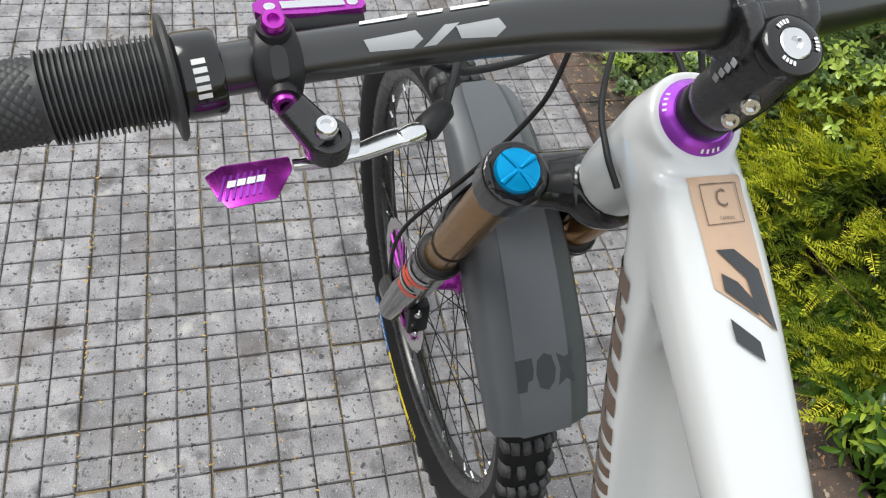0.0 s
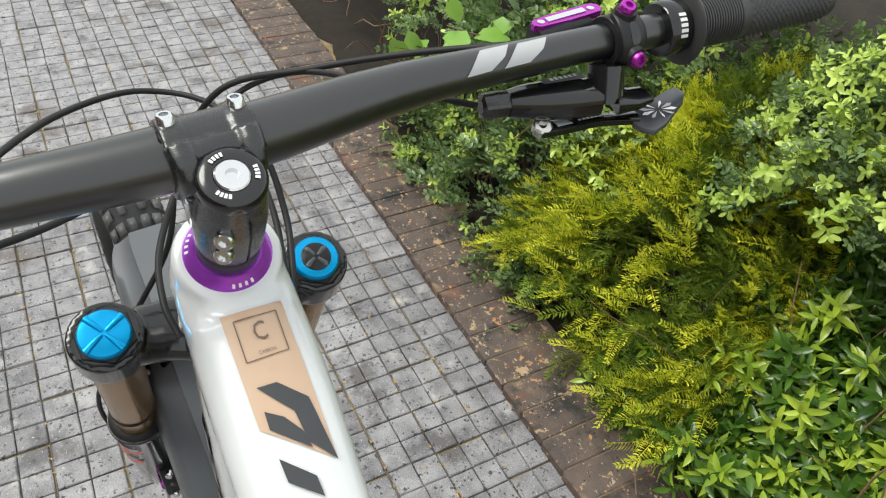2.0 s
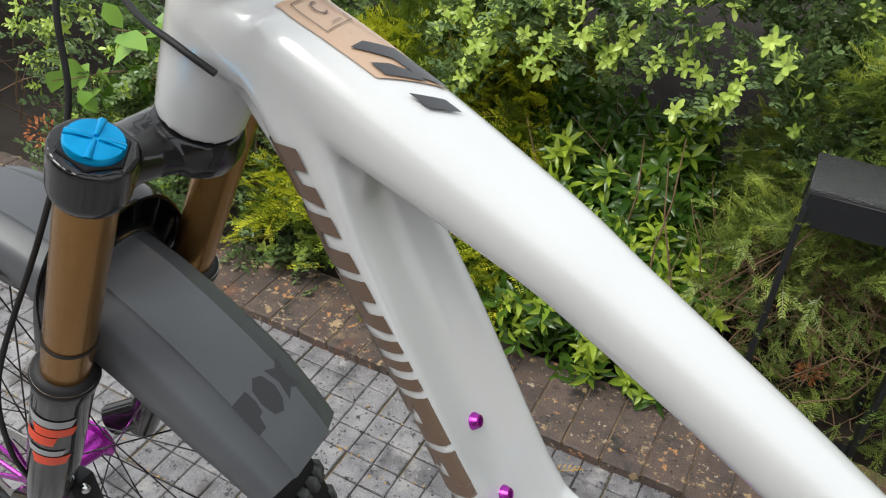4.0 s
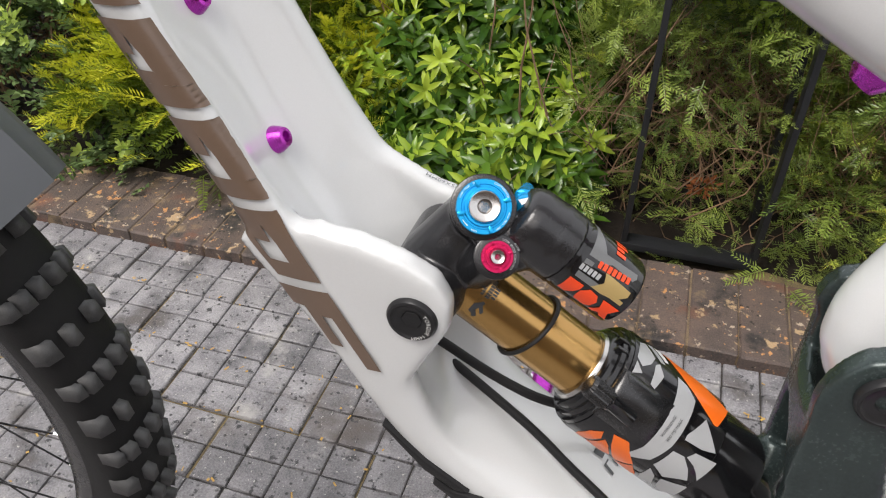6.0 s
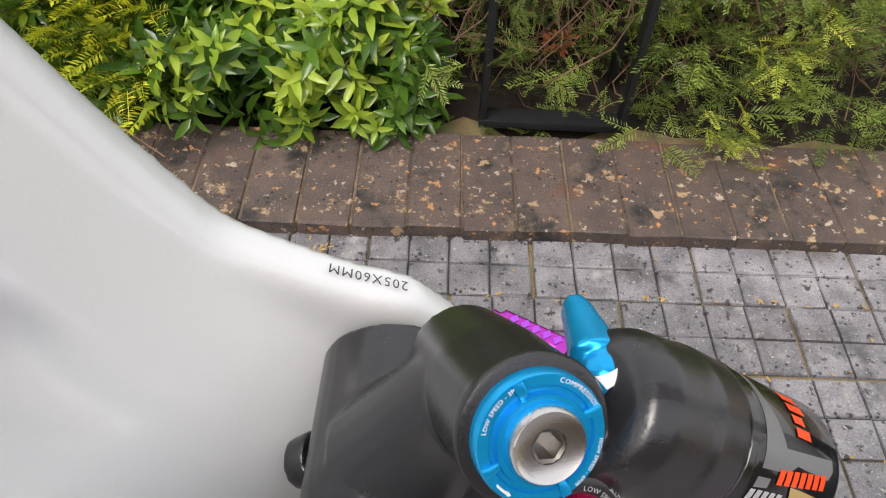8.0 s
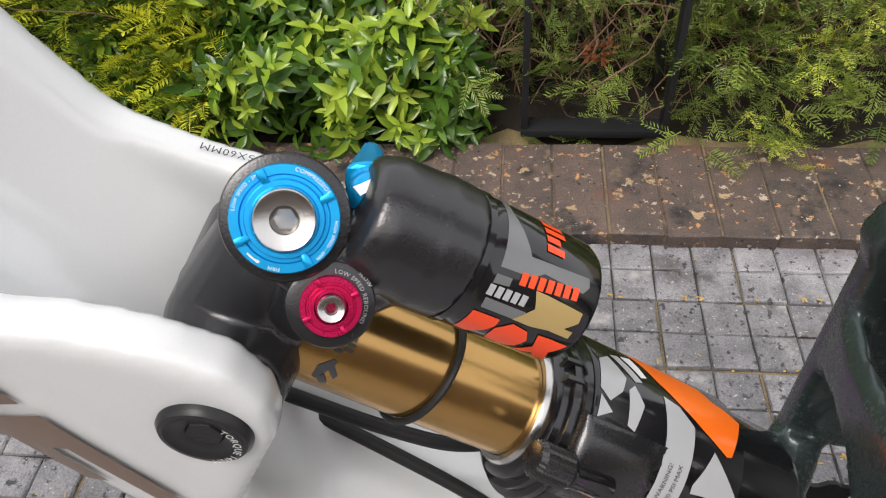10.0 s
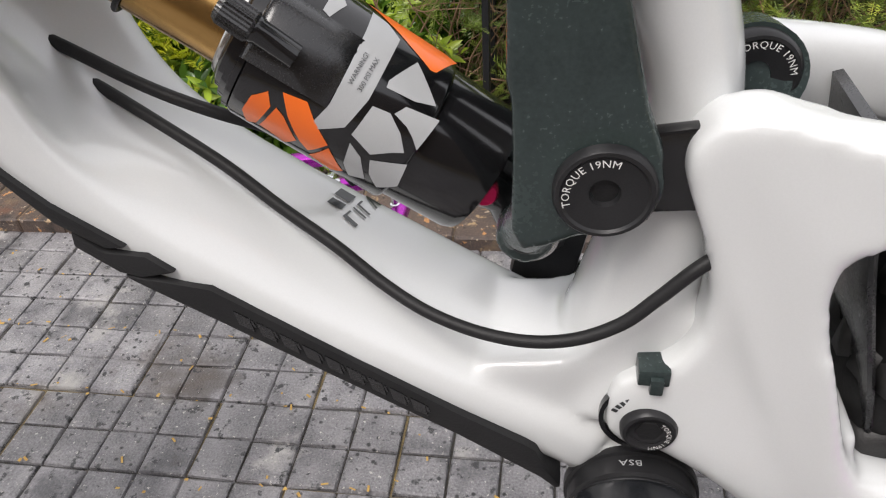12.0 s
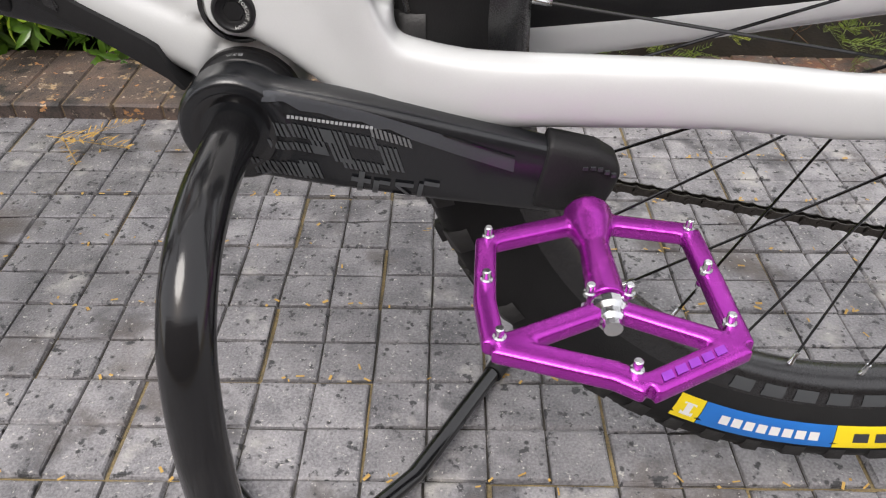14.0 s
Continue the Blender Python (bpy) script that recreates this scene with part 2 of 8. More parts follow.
PAVER = pitted("blue_brick", (0.128, 0.125, 0.134), (0.325, 0.315, 0.325), 0.42, (0.030, 0.030, 0.032), rand=0.20,
               lichen=[((0.40, 0.385, 0.37), 14, 0.58, 0.70), ((0.095, 0.093, 0.100), 10, 0.55, 0.66), ((0.125, 0.105, 0.095), 5, 0.56, 0.70), ((0.045, 0.045, 0.048), 70, 0.59, 0.64), ((0.50, 0.48, 0.45), 200, 0.63, 0.67)])
KERB = pitted("weathered_brick", (0.135, 0.094, 0.076), (0.060, 0.050, 0.046), 0.62, (0.02, 0.017, 0.015), rand=0.16,
              lichen=[((0.17, 0.070, 0.040), 7, 0.59, 0.70), ((0.022, 0.020, 0.019), 11, 0.56, 0.66), ((0.22, 0.155, 0.095), 16, 0.60, 0.72), ((0.40, 0.28, 0.16), 34, 0.605, 0.65), ((0.45, 0.36, 0.27), 75, 0.62, 0.66), ((0.50, 0.25, 0.10), 60, 0.63, 0.665)])



def leaf_mat(name, c1, c2, rough, through_light=0.25, leafwise=0.25):
    """Leaf: colour varies from shoot to shoot and leaf to leaf, waxy gloss, light comes through a little."""
    m = bpy.data.materials.new(name)
    m.use_nodes = True
    n, l = nodes_of(m)
    b = n["Principled BSDF"]
    geo = n.new("ShaderNodeNewGeometry")
    shoot = n.new("ShaderNodeAttribute")
    shoot.attribute_name = "tone"
    cr = n.new("ShaderNodeValToRGB")
    cr.color_ramp.elements[0].color, cr.color_ramp.elements[1].color = (*c1, 1), (*c2, 1)
    no = n.new("ShaderNodeTexNoise")
    no.inputs["Scale"].default_value = 13
    l.new(geo.outputs["Position"], no.inputs["Vector"])
    mr = n.new("ShaderNodeMapRange")
    mr.inputs["From Min"].default_value, mr.inputs["From Max"].default_value = 0.35, 0.65
    l.new(no.outputs["Fac"], mr.inputs["Value"])
    ad = n.new("ShaderNodeMath")
    ad.operation = "MULTIPLY_ADD"
    ad.inputs[1].default_value = leafwise
    l.new(geo.outputs["Random Per Island"], ad.inputs[0])
    m3 = n.new("ShaderNodeMath")
    m3.operation = "MULTIPLY_ADD"
    m3.inputs[1].default_value = 0.70 - leafwise
    l.new(shoot.outputs["Fac"], m3.inputs[0])
    m2 = n.new("ShaderNodeMath")
    m2.operation = "MULTIPLY"
    m2.inputs[1].default_value = 0.30
    l.new(mr.outputs["Result"], m2.inputs[0])
    l.new(m2.outputs[0], m3.inputs[2])
    l.new(m3.outputs[0], ad.inputs[2])
    l.new(ad.outputs[0], cr.inputs["Fac"])
    l.new(cr.outputs["Color"], b.inputs["Base Color"])
    b.inputs["Roughness"].default_value = rough
    b.inputs["Subsurface Weight"].default_value = 0.0
    tr = n.new("ShaderNodeBsdfTranslucent")
    l.new(cr.outputs["Color"], tr.inputs["Color"])
    ms = n.new("ShaderNodeMixShader")
    ms.inputs["Fac"].default_value = through_light
    l.new(b.outputs["BSDF"], ms.inputs[1])
    l.new(tr.outputs["BSDF"], ms.inputs[2])
    l.new(ms.outputs["Shader"], n["Material Output"].inputs["Surface"])
    return m


YEW_GOLD = leaf_mat("golden_yew_tips", (0.38, 0.46, 0.026), (0.92, 0.88, 0.085), 0.34, leafwise=0.12)
YEW_OLD = leaf_mat("green_yew_needles", (0.045, 0.090, 0.014), (0.28, 0.37, 0.040), 0.32, leafwise=0.15)
YEW_DARK = leaf_mat("dark_yew_needles", (0.065, 0.125, 0.028), (0.40, 0.50, 0.10), 0.30, leafwise=0.15)
YEW_NEW = leaf_mat("light_yew_tips", (0.34, 0.44, 0.06), (0.82, 0.84, 0.16), 0.32, leafwise=0.15)
GLOSSY = leaf_mat("glossy_leaves", (0.018, 0.062, 0.012), (0.13, 0.25, 0.028), 0.22)
FRESH = leaf_mat("fresh_glossy_leaves", (0.14, 0.27, 0.022), (0.50, 0.62, 0.070), 0.22)
SMALL = leaf_mat("small_dark_leaves", (0.055, 0.105, 0.044), (0.28, 0.39, 0.15), 0.27, leafwise=0.35)
TIPS = leaf_mat("small_light_leaves", (0.30, 0.46, 0.07), (0.70, 0.84, 0.20), 0.26)
LILAC = leaf_mat("broad_leaves", (0.14, 0.30, 0.045), (0.34, 0.56, 0.10), 0.32)


# ---- mesh helpers ----
def V(*a):
    return Vector(a)


def crom(pts, n=8):
    """Smooth curve through points (Catmull-Rom), n steps a span."""
    p = [Vector(q) for q in pts]
    p = [2 * p[0] - p[1], *p, 2 * p[-1] - p[-2]]
    out = []
    for i in range(1, len(p) - 2):
        a, b, c, d = p[i - 1 : i + 3]
        for k in range(n):
            t = k / n
            out.append(0.5 * (2 * b + (c - a) * t + (2 * a - 5 * b + 4 * c - d) * t * t + (3 * b - a - 3 * c + d) * t ** 3))
    out.append(p[-2])
    return out


def smooth_list(vals, n=8):
    return [v.x for v in crom([(v, 0, 0) for v in vals], n)]


def loft(bm, rings, closed=False, caps=True):
    vs = [[bm.verts.new(p) for p in r] for r in rings]
    m = len(vs[0])
    for i in range(len(vs) - (0 if closed else 1)):
        a, b = vs[i], vs[(i + 1) % len(vs)]
        for j in range(m):
            bm.faces.new((a[j], a[(j + 1) % m], b[(j + 1) % m], b[j]))
    if caps and not closed:
        bm.faces.new(vs[0][::-1])
        bm.faces.new(vs[-1])
    return vs


def sweep(bm, pts, wid, hei=None, n=16, e=2.0, side=None, caps=True, closed=False):
    """Tube along points. wid, hei: half sizes across (along side) and in the other direction; e: 2 round, larger boxier."""
    pts = [Vector(p) for p in pts]
    k = len(pts)
    wid = [wid] * k if isinstance(wid, (int, float)) else wid
    hei = wid if hei is None else [hei] * k if isinstance(hei, (int, float)) else hei
    rings = []
    prev = None
    for i in range(k):
        t = (pts[(i + 1) % k] - pts[i - 1] if closed else pts[min(i + 1, k - 1)] - pts[max(i - 1, 0)]).normalized()
        if side is not None:
            s = Vector(side)
            s = (s - s.dot(t) * t).normalized()
        else:
            if prev is None:
                prev = Vector((0, 1, 0)) if abs(t.y) < 0.8 else Vector((0, 0, 1))
            s = (prev - prev.dot(t) * t).normalized()
            prev = s
        u = t.cross(s)
        r = []
        for j in range(n):
            a = 2 * math.pi * j / n
            ca, sa = math.cos(a), math.sin(a)
            r.append(pts[i] + s * (wid[i] * math.copysign(abs(ca) ** (2 / e), ca)) + u * (hei[i] * math.copysign(abs(sa) ** (2 / e), sa)))
        rings.append(r)
    return loft(bm, rings, closed, caps)


def basis(axis, ref=None):
    z = Vector(axis).normalized()
    x = Vector(ref) if ref is not None else (Vector((1, 0, 0)) if abs(z.x) < 0.9 else Vector((0, 1, 0)))
    x = (x - x.dot(z) * z).normalized()
    return x, z.cross(x), z


def lathe(bm, origin, axis, profile, n=32, ref=None, closed=False):
    """Turned shape: profile of (distance along axis, radius)."""
    x, y, z = basis(axis, ref)
    o = Vector(origin)
    rings = [[o + z * h + (x * math.cos(2 * math.pi * j / n) + y * math.sin(2 * math.pi * j / n)) * max(r, 1e-5) for j in range(n)] for h, r in profile]
    return loft(bm, rings, closed, not closed)


def prism(bm, poly, y0, y1, at=None):
    """Side outline (x, z) given depth from y0 to y1; at: a matrix."""
    f = (lambda p: at @ p) if at is not None else (lambda p: p)
    a = [bm.verts.new(f(V(x, y0, z))) for x, z in poly]
    b = [bm.verts.new(f(V(x, y1, z))) for x, z in poly]
    k = len(poly)
    bm.faces.new(a)
    bm.faces.new(b[::-1])
    for i in range(k):
        bm.faces.new((a[i], b[i], b[(i + 1) % k], a[(i + 1) % k]))


def box(bm, c, s, m=None):
    v = []
    for x, y, z in ((-1, -1, -1), (1, -1, -1), (1, 1, -1), (-1, 1, -1), (-1, -1, 1), (1, -1, 1), (1, 1, 1), (-1, 1, 1)):
        p = V(x * s[0] / 2, y * s[1] / 2, z * s[2] / 2)
        v.append(bm.verts.new(Vector(c) + (m @ p if m is not None else p)))
    for f in ((0, 3, 2, 1), (4, 5, 6, 7), (0, 1, 5, 4), (1, 2, 6, 5), (2, 3, 7, 6), (3, 0, 4, 7)):
        bm.faces.new([v[i] for i in f])


def ball(bm, c, r, s=(1, 1, 1), n=14):
    k = bmesh.ops.create_uvsphere(bm, u_segments=n, v_segments=n // 2 + 1, radius=1)
    for v in k["verts"]:
        v.co = Vector(c) + V(v.co.x * r * s[0], v.co.y * r * s[1], v.co.z * r * s[2])


def bev(bm, w, seg=2, angle=35):
    bm.normal_update()
    ed = [e for e in bm.edges if len(e.link_faces) == 2 and e.calc_face_angle(0) > radians(angle)]
    if ed:
        bmesh.ops.bevel(bm, geom=ed, offset=w, segments=seg, profile=0.6, affect="EDGES", clamp_overlap=True)


def mesh_of(name, bm, material, smooth=40):
    bmesh.ops.recalc_face_normals(bm, faces=bm.faces)
    if smooth:
        for f in bm.faces:
            f.smooth = True
        for e in bm.edges:
            if len(e.link_faces) == 2 and e.calc_face_angle(0) > radians(smooth):
                e.smooth = False
    me = bpy.data.meshes.new(name)
    bm.to_mesh(me)
    bm.free()
    me.materials.append(material)
    return me


def part(name, bm, material, parent, label="", smooth=40):
    ob = new(name, mesh_of(name, bm, material, smooth))
    while parent.parent and parent.parent.parent:
        parent = parent.parent
    ob.parent = parent
    return tagged(ob, label) if label else ob


def thing(name, at, label, category, group="", kind=""):
    ob = new(name)
    ob.location = at
    return tagged(ob, label, category, group, kind)


def solo(name, bm, material, label, category, kind="", group="", smooth=40):
    return tagged(new(name, mesh_of(name, bm, material, smooth)), label, category, group, kind)


def np_mesh(name, verts, faces, material, smooth=False, tone=None):
    """Mesh from arrays; faces all with the same corner count; tone is a number for each vertex's shoot."""
    me = bpy.data.meshes.new(name)
    verts, faces = np.asarray(verts, np.float32), np.asarray(faces, np.int32)
    k = faces.shape[1]
    me.vertices.add(len(verts))
    me.vertices.foreach_set("co", verts.ravel())
    me.loops.add(faces.size)
    me.loops.foreach_set("vertex_index", faces.ravel())
    me.polygons.add(len(faces))
    me.polygons.foreach_set("loop_start", np.arange(0, faces.size, k, dtype=np.int32))
    me.update(calc_edges=True)
    if tone is not None:
        me.attributes.new("tone", "FLOAT", "POINT").data.foreach_set("value", np.asarray(tone, np.float32))
    if smooth:
        me.polygons.foreach_set("use_smooth", np.ones(len(faces), bool))
    me.materials.append(material)
    return me


def lettering(text, size=1.0, spacing=1.0):
    """Flat letters of the built-in font as triangles: points (u, v), centred, and faces."""
    cu = bpy.data.curves.new("letters", "FONT")
    cu.body, cu.size, cu.space_character = text, size, spacing
    cu.align_x, cu.align_y = "CENTER", "CENTER"
    cu.resolution_u = 2
    ob = bpy.data.objects.new("letters", cu)
    me = bpy.data.meshes.new_from_object(ob)
    bm = bmesh.new()
    bm.from_mesh(me)
    bmesh.ops.triangulate(bm, faces=bm.faces)
    for rep in range(2):
        long = [e for e in bm.edges if e.calc_length() > size * 0.35]
        if long:
            bmesh.ops.subdivide_edges(bm, edges=long, cuts=1)
            bmesh.ops.triangulate(bm, faces=bm.faces)
    bpy.data.objects.remove(ob)
    bpy.data.meshes.remove(me)
    return bm


def shape2d(polys, step=0.004):
    """Flat outlines (u, v), split finely enough to be bent onto a surface."""
    bm = bmesh.new()
    for poly in polys:
        bm.faces.new([bm.verts.new((u, v, 0)) for u, v in poly])
    bmesh.ops.triangulate(bm, faces=bm.faces)
    for rep in range(6):
        long = [e for e in bm.edges if e.calc_length() > step]
        if not long:
            break
        bmesh.ops.subdivide_edges(bm, edges=long, cuts=1)
        bmesh.ops.triangulate(bm, faces=bm.faces)
    return bm


def bend(bm, f):
    for v in bm.verts:
        v.co = f(v.co.x, v.co.y)
    return bm


# ---- ground, kerb line, bed ----
KERB_X = [-4.0, -1.7, -0.9, -0.4, 0.3, 3.0]
KERB_Y = [0.602, 0.606, 0.609, 0.608, 0.611, 0.62]
KERB_TOP, KERB_WIDTH = 0.022, 0.195


def kerb_y(x):
    return float(np.interp(x, KERB_X, KERB_Y))


bm = bmesh.new()
bmesh.ops.create_grid(bm, x_segments=8, y_segments=8, size=60)
for v in bm.verts:
    v.co.z = -0.0065
solo("ground", bm, MORTAR, "mossy sand bed and joints beneath the brick paving", "ground", "structure")

rng = np.random.default_rng(7)


def mound(x, d, zone):
    """Height of the planting's surface d metres behind the kerb."""
    return zone[0] + zone[1] * (1 - math.exp(-max(d, 0) / zone[2]))


bm = bmesh.new()
grid = []
for i in range(82):
    x = -4.0 + i * 0.08
    y0 = kerb_y(x) + KERB_WIDTH - 0.02
    row = []
    for j, d in enumerate((0, 0.05, 0.12, 0.2, 0.3, 0.42, 0.6, 0.9, 1.4, 2.6)):
        z = -0.02 + 0.03 * min(d / 0.1, 1) + 0.30 * (1 - math.exp(-max(d - 0.45, 0) / 0.4))
        row.append(bm.verts.new((x, y0 + d, z + 0.025 * noise.noise((x * 6, d * 6, 1)))))
    grid.append(row)
for a, b in zip(grid, grid[1:]):
    for j in range(len(a) - 1):
        bm.faces.new((a[j], b[j], b[j + 1], a[j + 1]))
solo("planting_bed", bm, SOIL, "dark soil and leaf litter under the shrubs", "soil", "structure")


# ---- shrubs ----
def turn_to(d, roll):
    """Rotation matrices (k,3,3) whose y axis is along the unit directions d."""
    d = d / np.linalg.norm(d, axis=1, keepdims=True)
    up = np.where(np.abs(d[:, 2:3]) > 0.9, np.array([[1.0, 0, 0]]), np.array([[0, 0, 1.0]]))
    x = np.cross(d, up)
    x /= np.linalg.norm(x, axis=1, keepdims=True)
    z = np.cross(x, d)
    c, s = np.cos(roll)[:, None], np.sin(roll)[:, None]
    return np.stack([c * x + s * z, d, -s * x + c * z], axis=2)


def scatter(tv, tf, pos, rot, size):
    k = len(pos)
    v = np.einsum("kij,nj->kni", rot, tv) * size[:, None, None] + pos[:, None]
    f = tf[None] + (np.arange(k) * len(tv))[:, None, None]
    return v.reshape(-1, 3), f.reshape(-1, tf.shape[1]), np.repeat(rng.random(k), len(tv))


def leaf_blade(length, width, fold=0.25, droop=0.15, steps=2, blunt=None):
    """A folded pointed leaf along y, as quads."""
    v, f = [], []
    prof = {2: (0.0, 0.5, 1.0), 3: (0.0, 0.33, 0.7, 1.0)}[steps]
    wide = {2: (0.06, 1.0, 0.02), 3: blunt or (0.10, 0.96, 0.80, 0.04)}[steps]
    for t, w in zip(prof, wide):
        z = -droop * length * t * t
        v += [(-w * width / 2, t * length, z + fold * w * width / 2), (0, t * length, z), (w * width / 2, t * length, z + fold * w * width / 2)]
    for i in range(steps):
        a = 3 * i
        f += [(a, a + 1, a + 4, a + 3), (a + 1, a + 2, a + 5, a + 4)]
    return np.array(v), np.array(f)


def merge(pieces):
    """Join (vertices, faces) or (vertices, faces, tone) pieces."""
    vs, fs, ts, n = [], [], [], 0
    for v, f, *tone in pieces:
        vs.append(v)
        fs.append(f + n)
        ts += tone
        n += len(v)
    out = (np.concatenate(vs), np.concatenate(fs))
    return (*out, np.concatenate(ts)) if ts else out


def placed(blade, yaw, pitch, at, roll=0.0):
    v, f = blade
    m = np.array((Euler((pitch, roll, yaw)).to_matrix()))
    return v @ m.T + np.array(at), f


def yew_sprig(n=15, wide=0.0038):
    """A shoot with two ranks of flat pointed needles."""
    out = []
    for i in range(n):
        t = (i + 0.5) / n
        l = 0.0215 * (1 - 0.45 * t ** 3) * rng.uniform(0.85, 1.1)
        for s in (-1, 1):
            b = (np.array([(-0.0006, 0, 0), (0.0006, 0, 0), (wide / 2, l * 0.5, 0.0008), (0, l, 0), (-wide / 2, l * 0.5, 0.0008)])[[0, 2, 3, 4]], np.array([(0, 1, 2, 3)]))
            out.append(placed(b, s * -rng.uniform(0.80, 1.10) * (1 - 0.35 * t), rng.uniform(0.0, 0.4), (0, 0.010 + 0.088 * t, -0.012 * t * t), rng.uniform(-0.4, 0.4)))
    stem = np.array([(-0.0009, 0, 0), (0.0009, 0, 0), (0.0005, 0.1, -0.012), (-0.0005, 0.1, -0.012)])
    out.append((stem, np.array([(0, 1, 2, 3)])))
    return merge(out)


def yew_spray():
    """A flat spray: one shoot with side shoots."""
    out = [yew_sprig(13)]
    for t, s in ((0.2, 1), (0.42, -1)):
        v, f = yew_sprig(8)
        out.append(placed((v * (0.78 - 0.3 * t), f), -s * 0.80, 0.08, (0, 0.1 * t, 0)))
    return merge(out)


def glossy_whorl(n=9):
    """A leafy shoot: lance-shaped leaves in a spiral, spreading low down and gathered upright at the tip."""
    out = []
    for i in range(n):
        t = i / n
        l = rng.uniform(0.036, 0.052) * (1 - 0.30 * t)
        out.append(placed(leaf_blade(l, l * 0.34, 0.38, 0.34, 3), i * 2.4 + rng.uniform(-0.4, 0.4), -0.15 + 1.2 * t + rng.uniform(-0.15, 0.15), (0, 0, 0.052 * t), rng.uniform(-0.25, 0.25)))
    v, f = merge(out)
    return np.stack([v[:, 0], v[:, 2], -v[:, 1]], 1), f


def small_twig(n=9):
    out = []
    for i in range(n):
        t = (i + 0.6) / n
        for s in (-1, 1):
            l = rng.uniform(0.012, 0.018)
            out.append(placed(leaf_blade(l, l * 0.60, 0.25, 0.2, 3, (0.14, 0.80, 1.0, 0.42)), s * -rng.uniform(0.6, 1.4), rng.uniform(-0.2, 0.8), (0, 0.1 * t, 0), rng.uniform(-0.5, 0.5)))
    out.append(placed(leaf_blade(0.013, 0.008), 0, 0.2, (0, 0.1, 0)))
    out.append((np.array([(-0.0008, 0, 0), (0.0008, 0, 0), (0.0004, 0.1, 0), (-0.0004, 0.1, 0)]), np.array([(0, 1, 2, 3)])))
    return merge(out)


def rosette(n=7):
    """A shoot's tip: blunt small leaves in a star round the y axis, the inner ones more upright."""
    out = []
    for i in range(n):
        l = rng.uniform(0.016, 0.023) * (1 - 0.35 * i / n)
        out.append(placed(leaf_blade(l, l * 0.50, 0.3, 0.25, 3, (0.14, 0.80, 1.0, 0.35)), i * 2.4 + rng.uniform(-0.3, 0.3), 0.25 + 0.75 * i / n, (0, 0, 0.003 * i), 0.0))
    v, f = merge(out)
    return np.stack([v[:, 0], v[:, 2], -v[:, 1]], 1), f


def twigs_mesh(name, count, xr, dr, zr, length, thick, lean=0.5):
    bm = bmesh.new()
    for i in range(count):
        x = rng.uniform(*xr)
        d = rng.uniform(*dr)
        p = Vector((x, kerb_y(x) + KERB_WIDTH + d, rng.uniform(*zr)))
        a = rng.uniform(0, 6.28)
        step = Vector((math.cos(a) * lean, math.sin(a) * lean * 0.7 + 0.06, rng.uniform(0.25, 0.9))).normalized() * length / 4
        pts = [p.copy()]
        for j in range(4):
            step += Vector(rng.normal(0, length * 0.07, 3))
            p = p + step
            pts.append(p.copy())
        th = thick * rng.uniform(0.5, 1.4)
        sweep(bm, pts, [th, th * 0.9, th * 0.75, th * 0.6, th * 0.35], n=4, caps=False)
    return bm


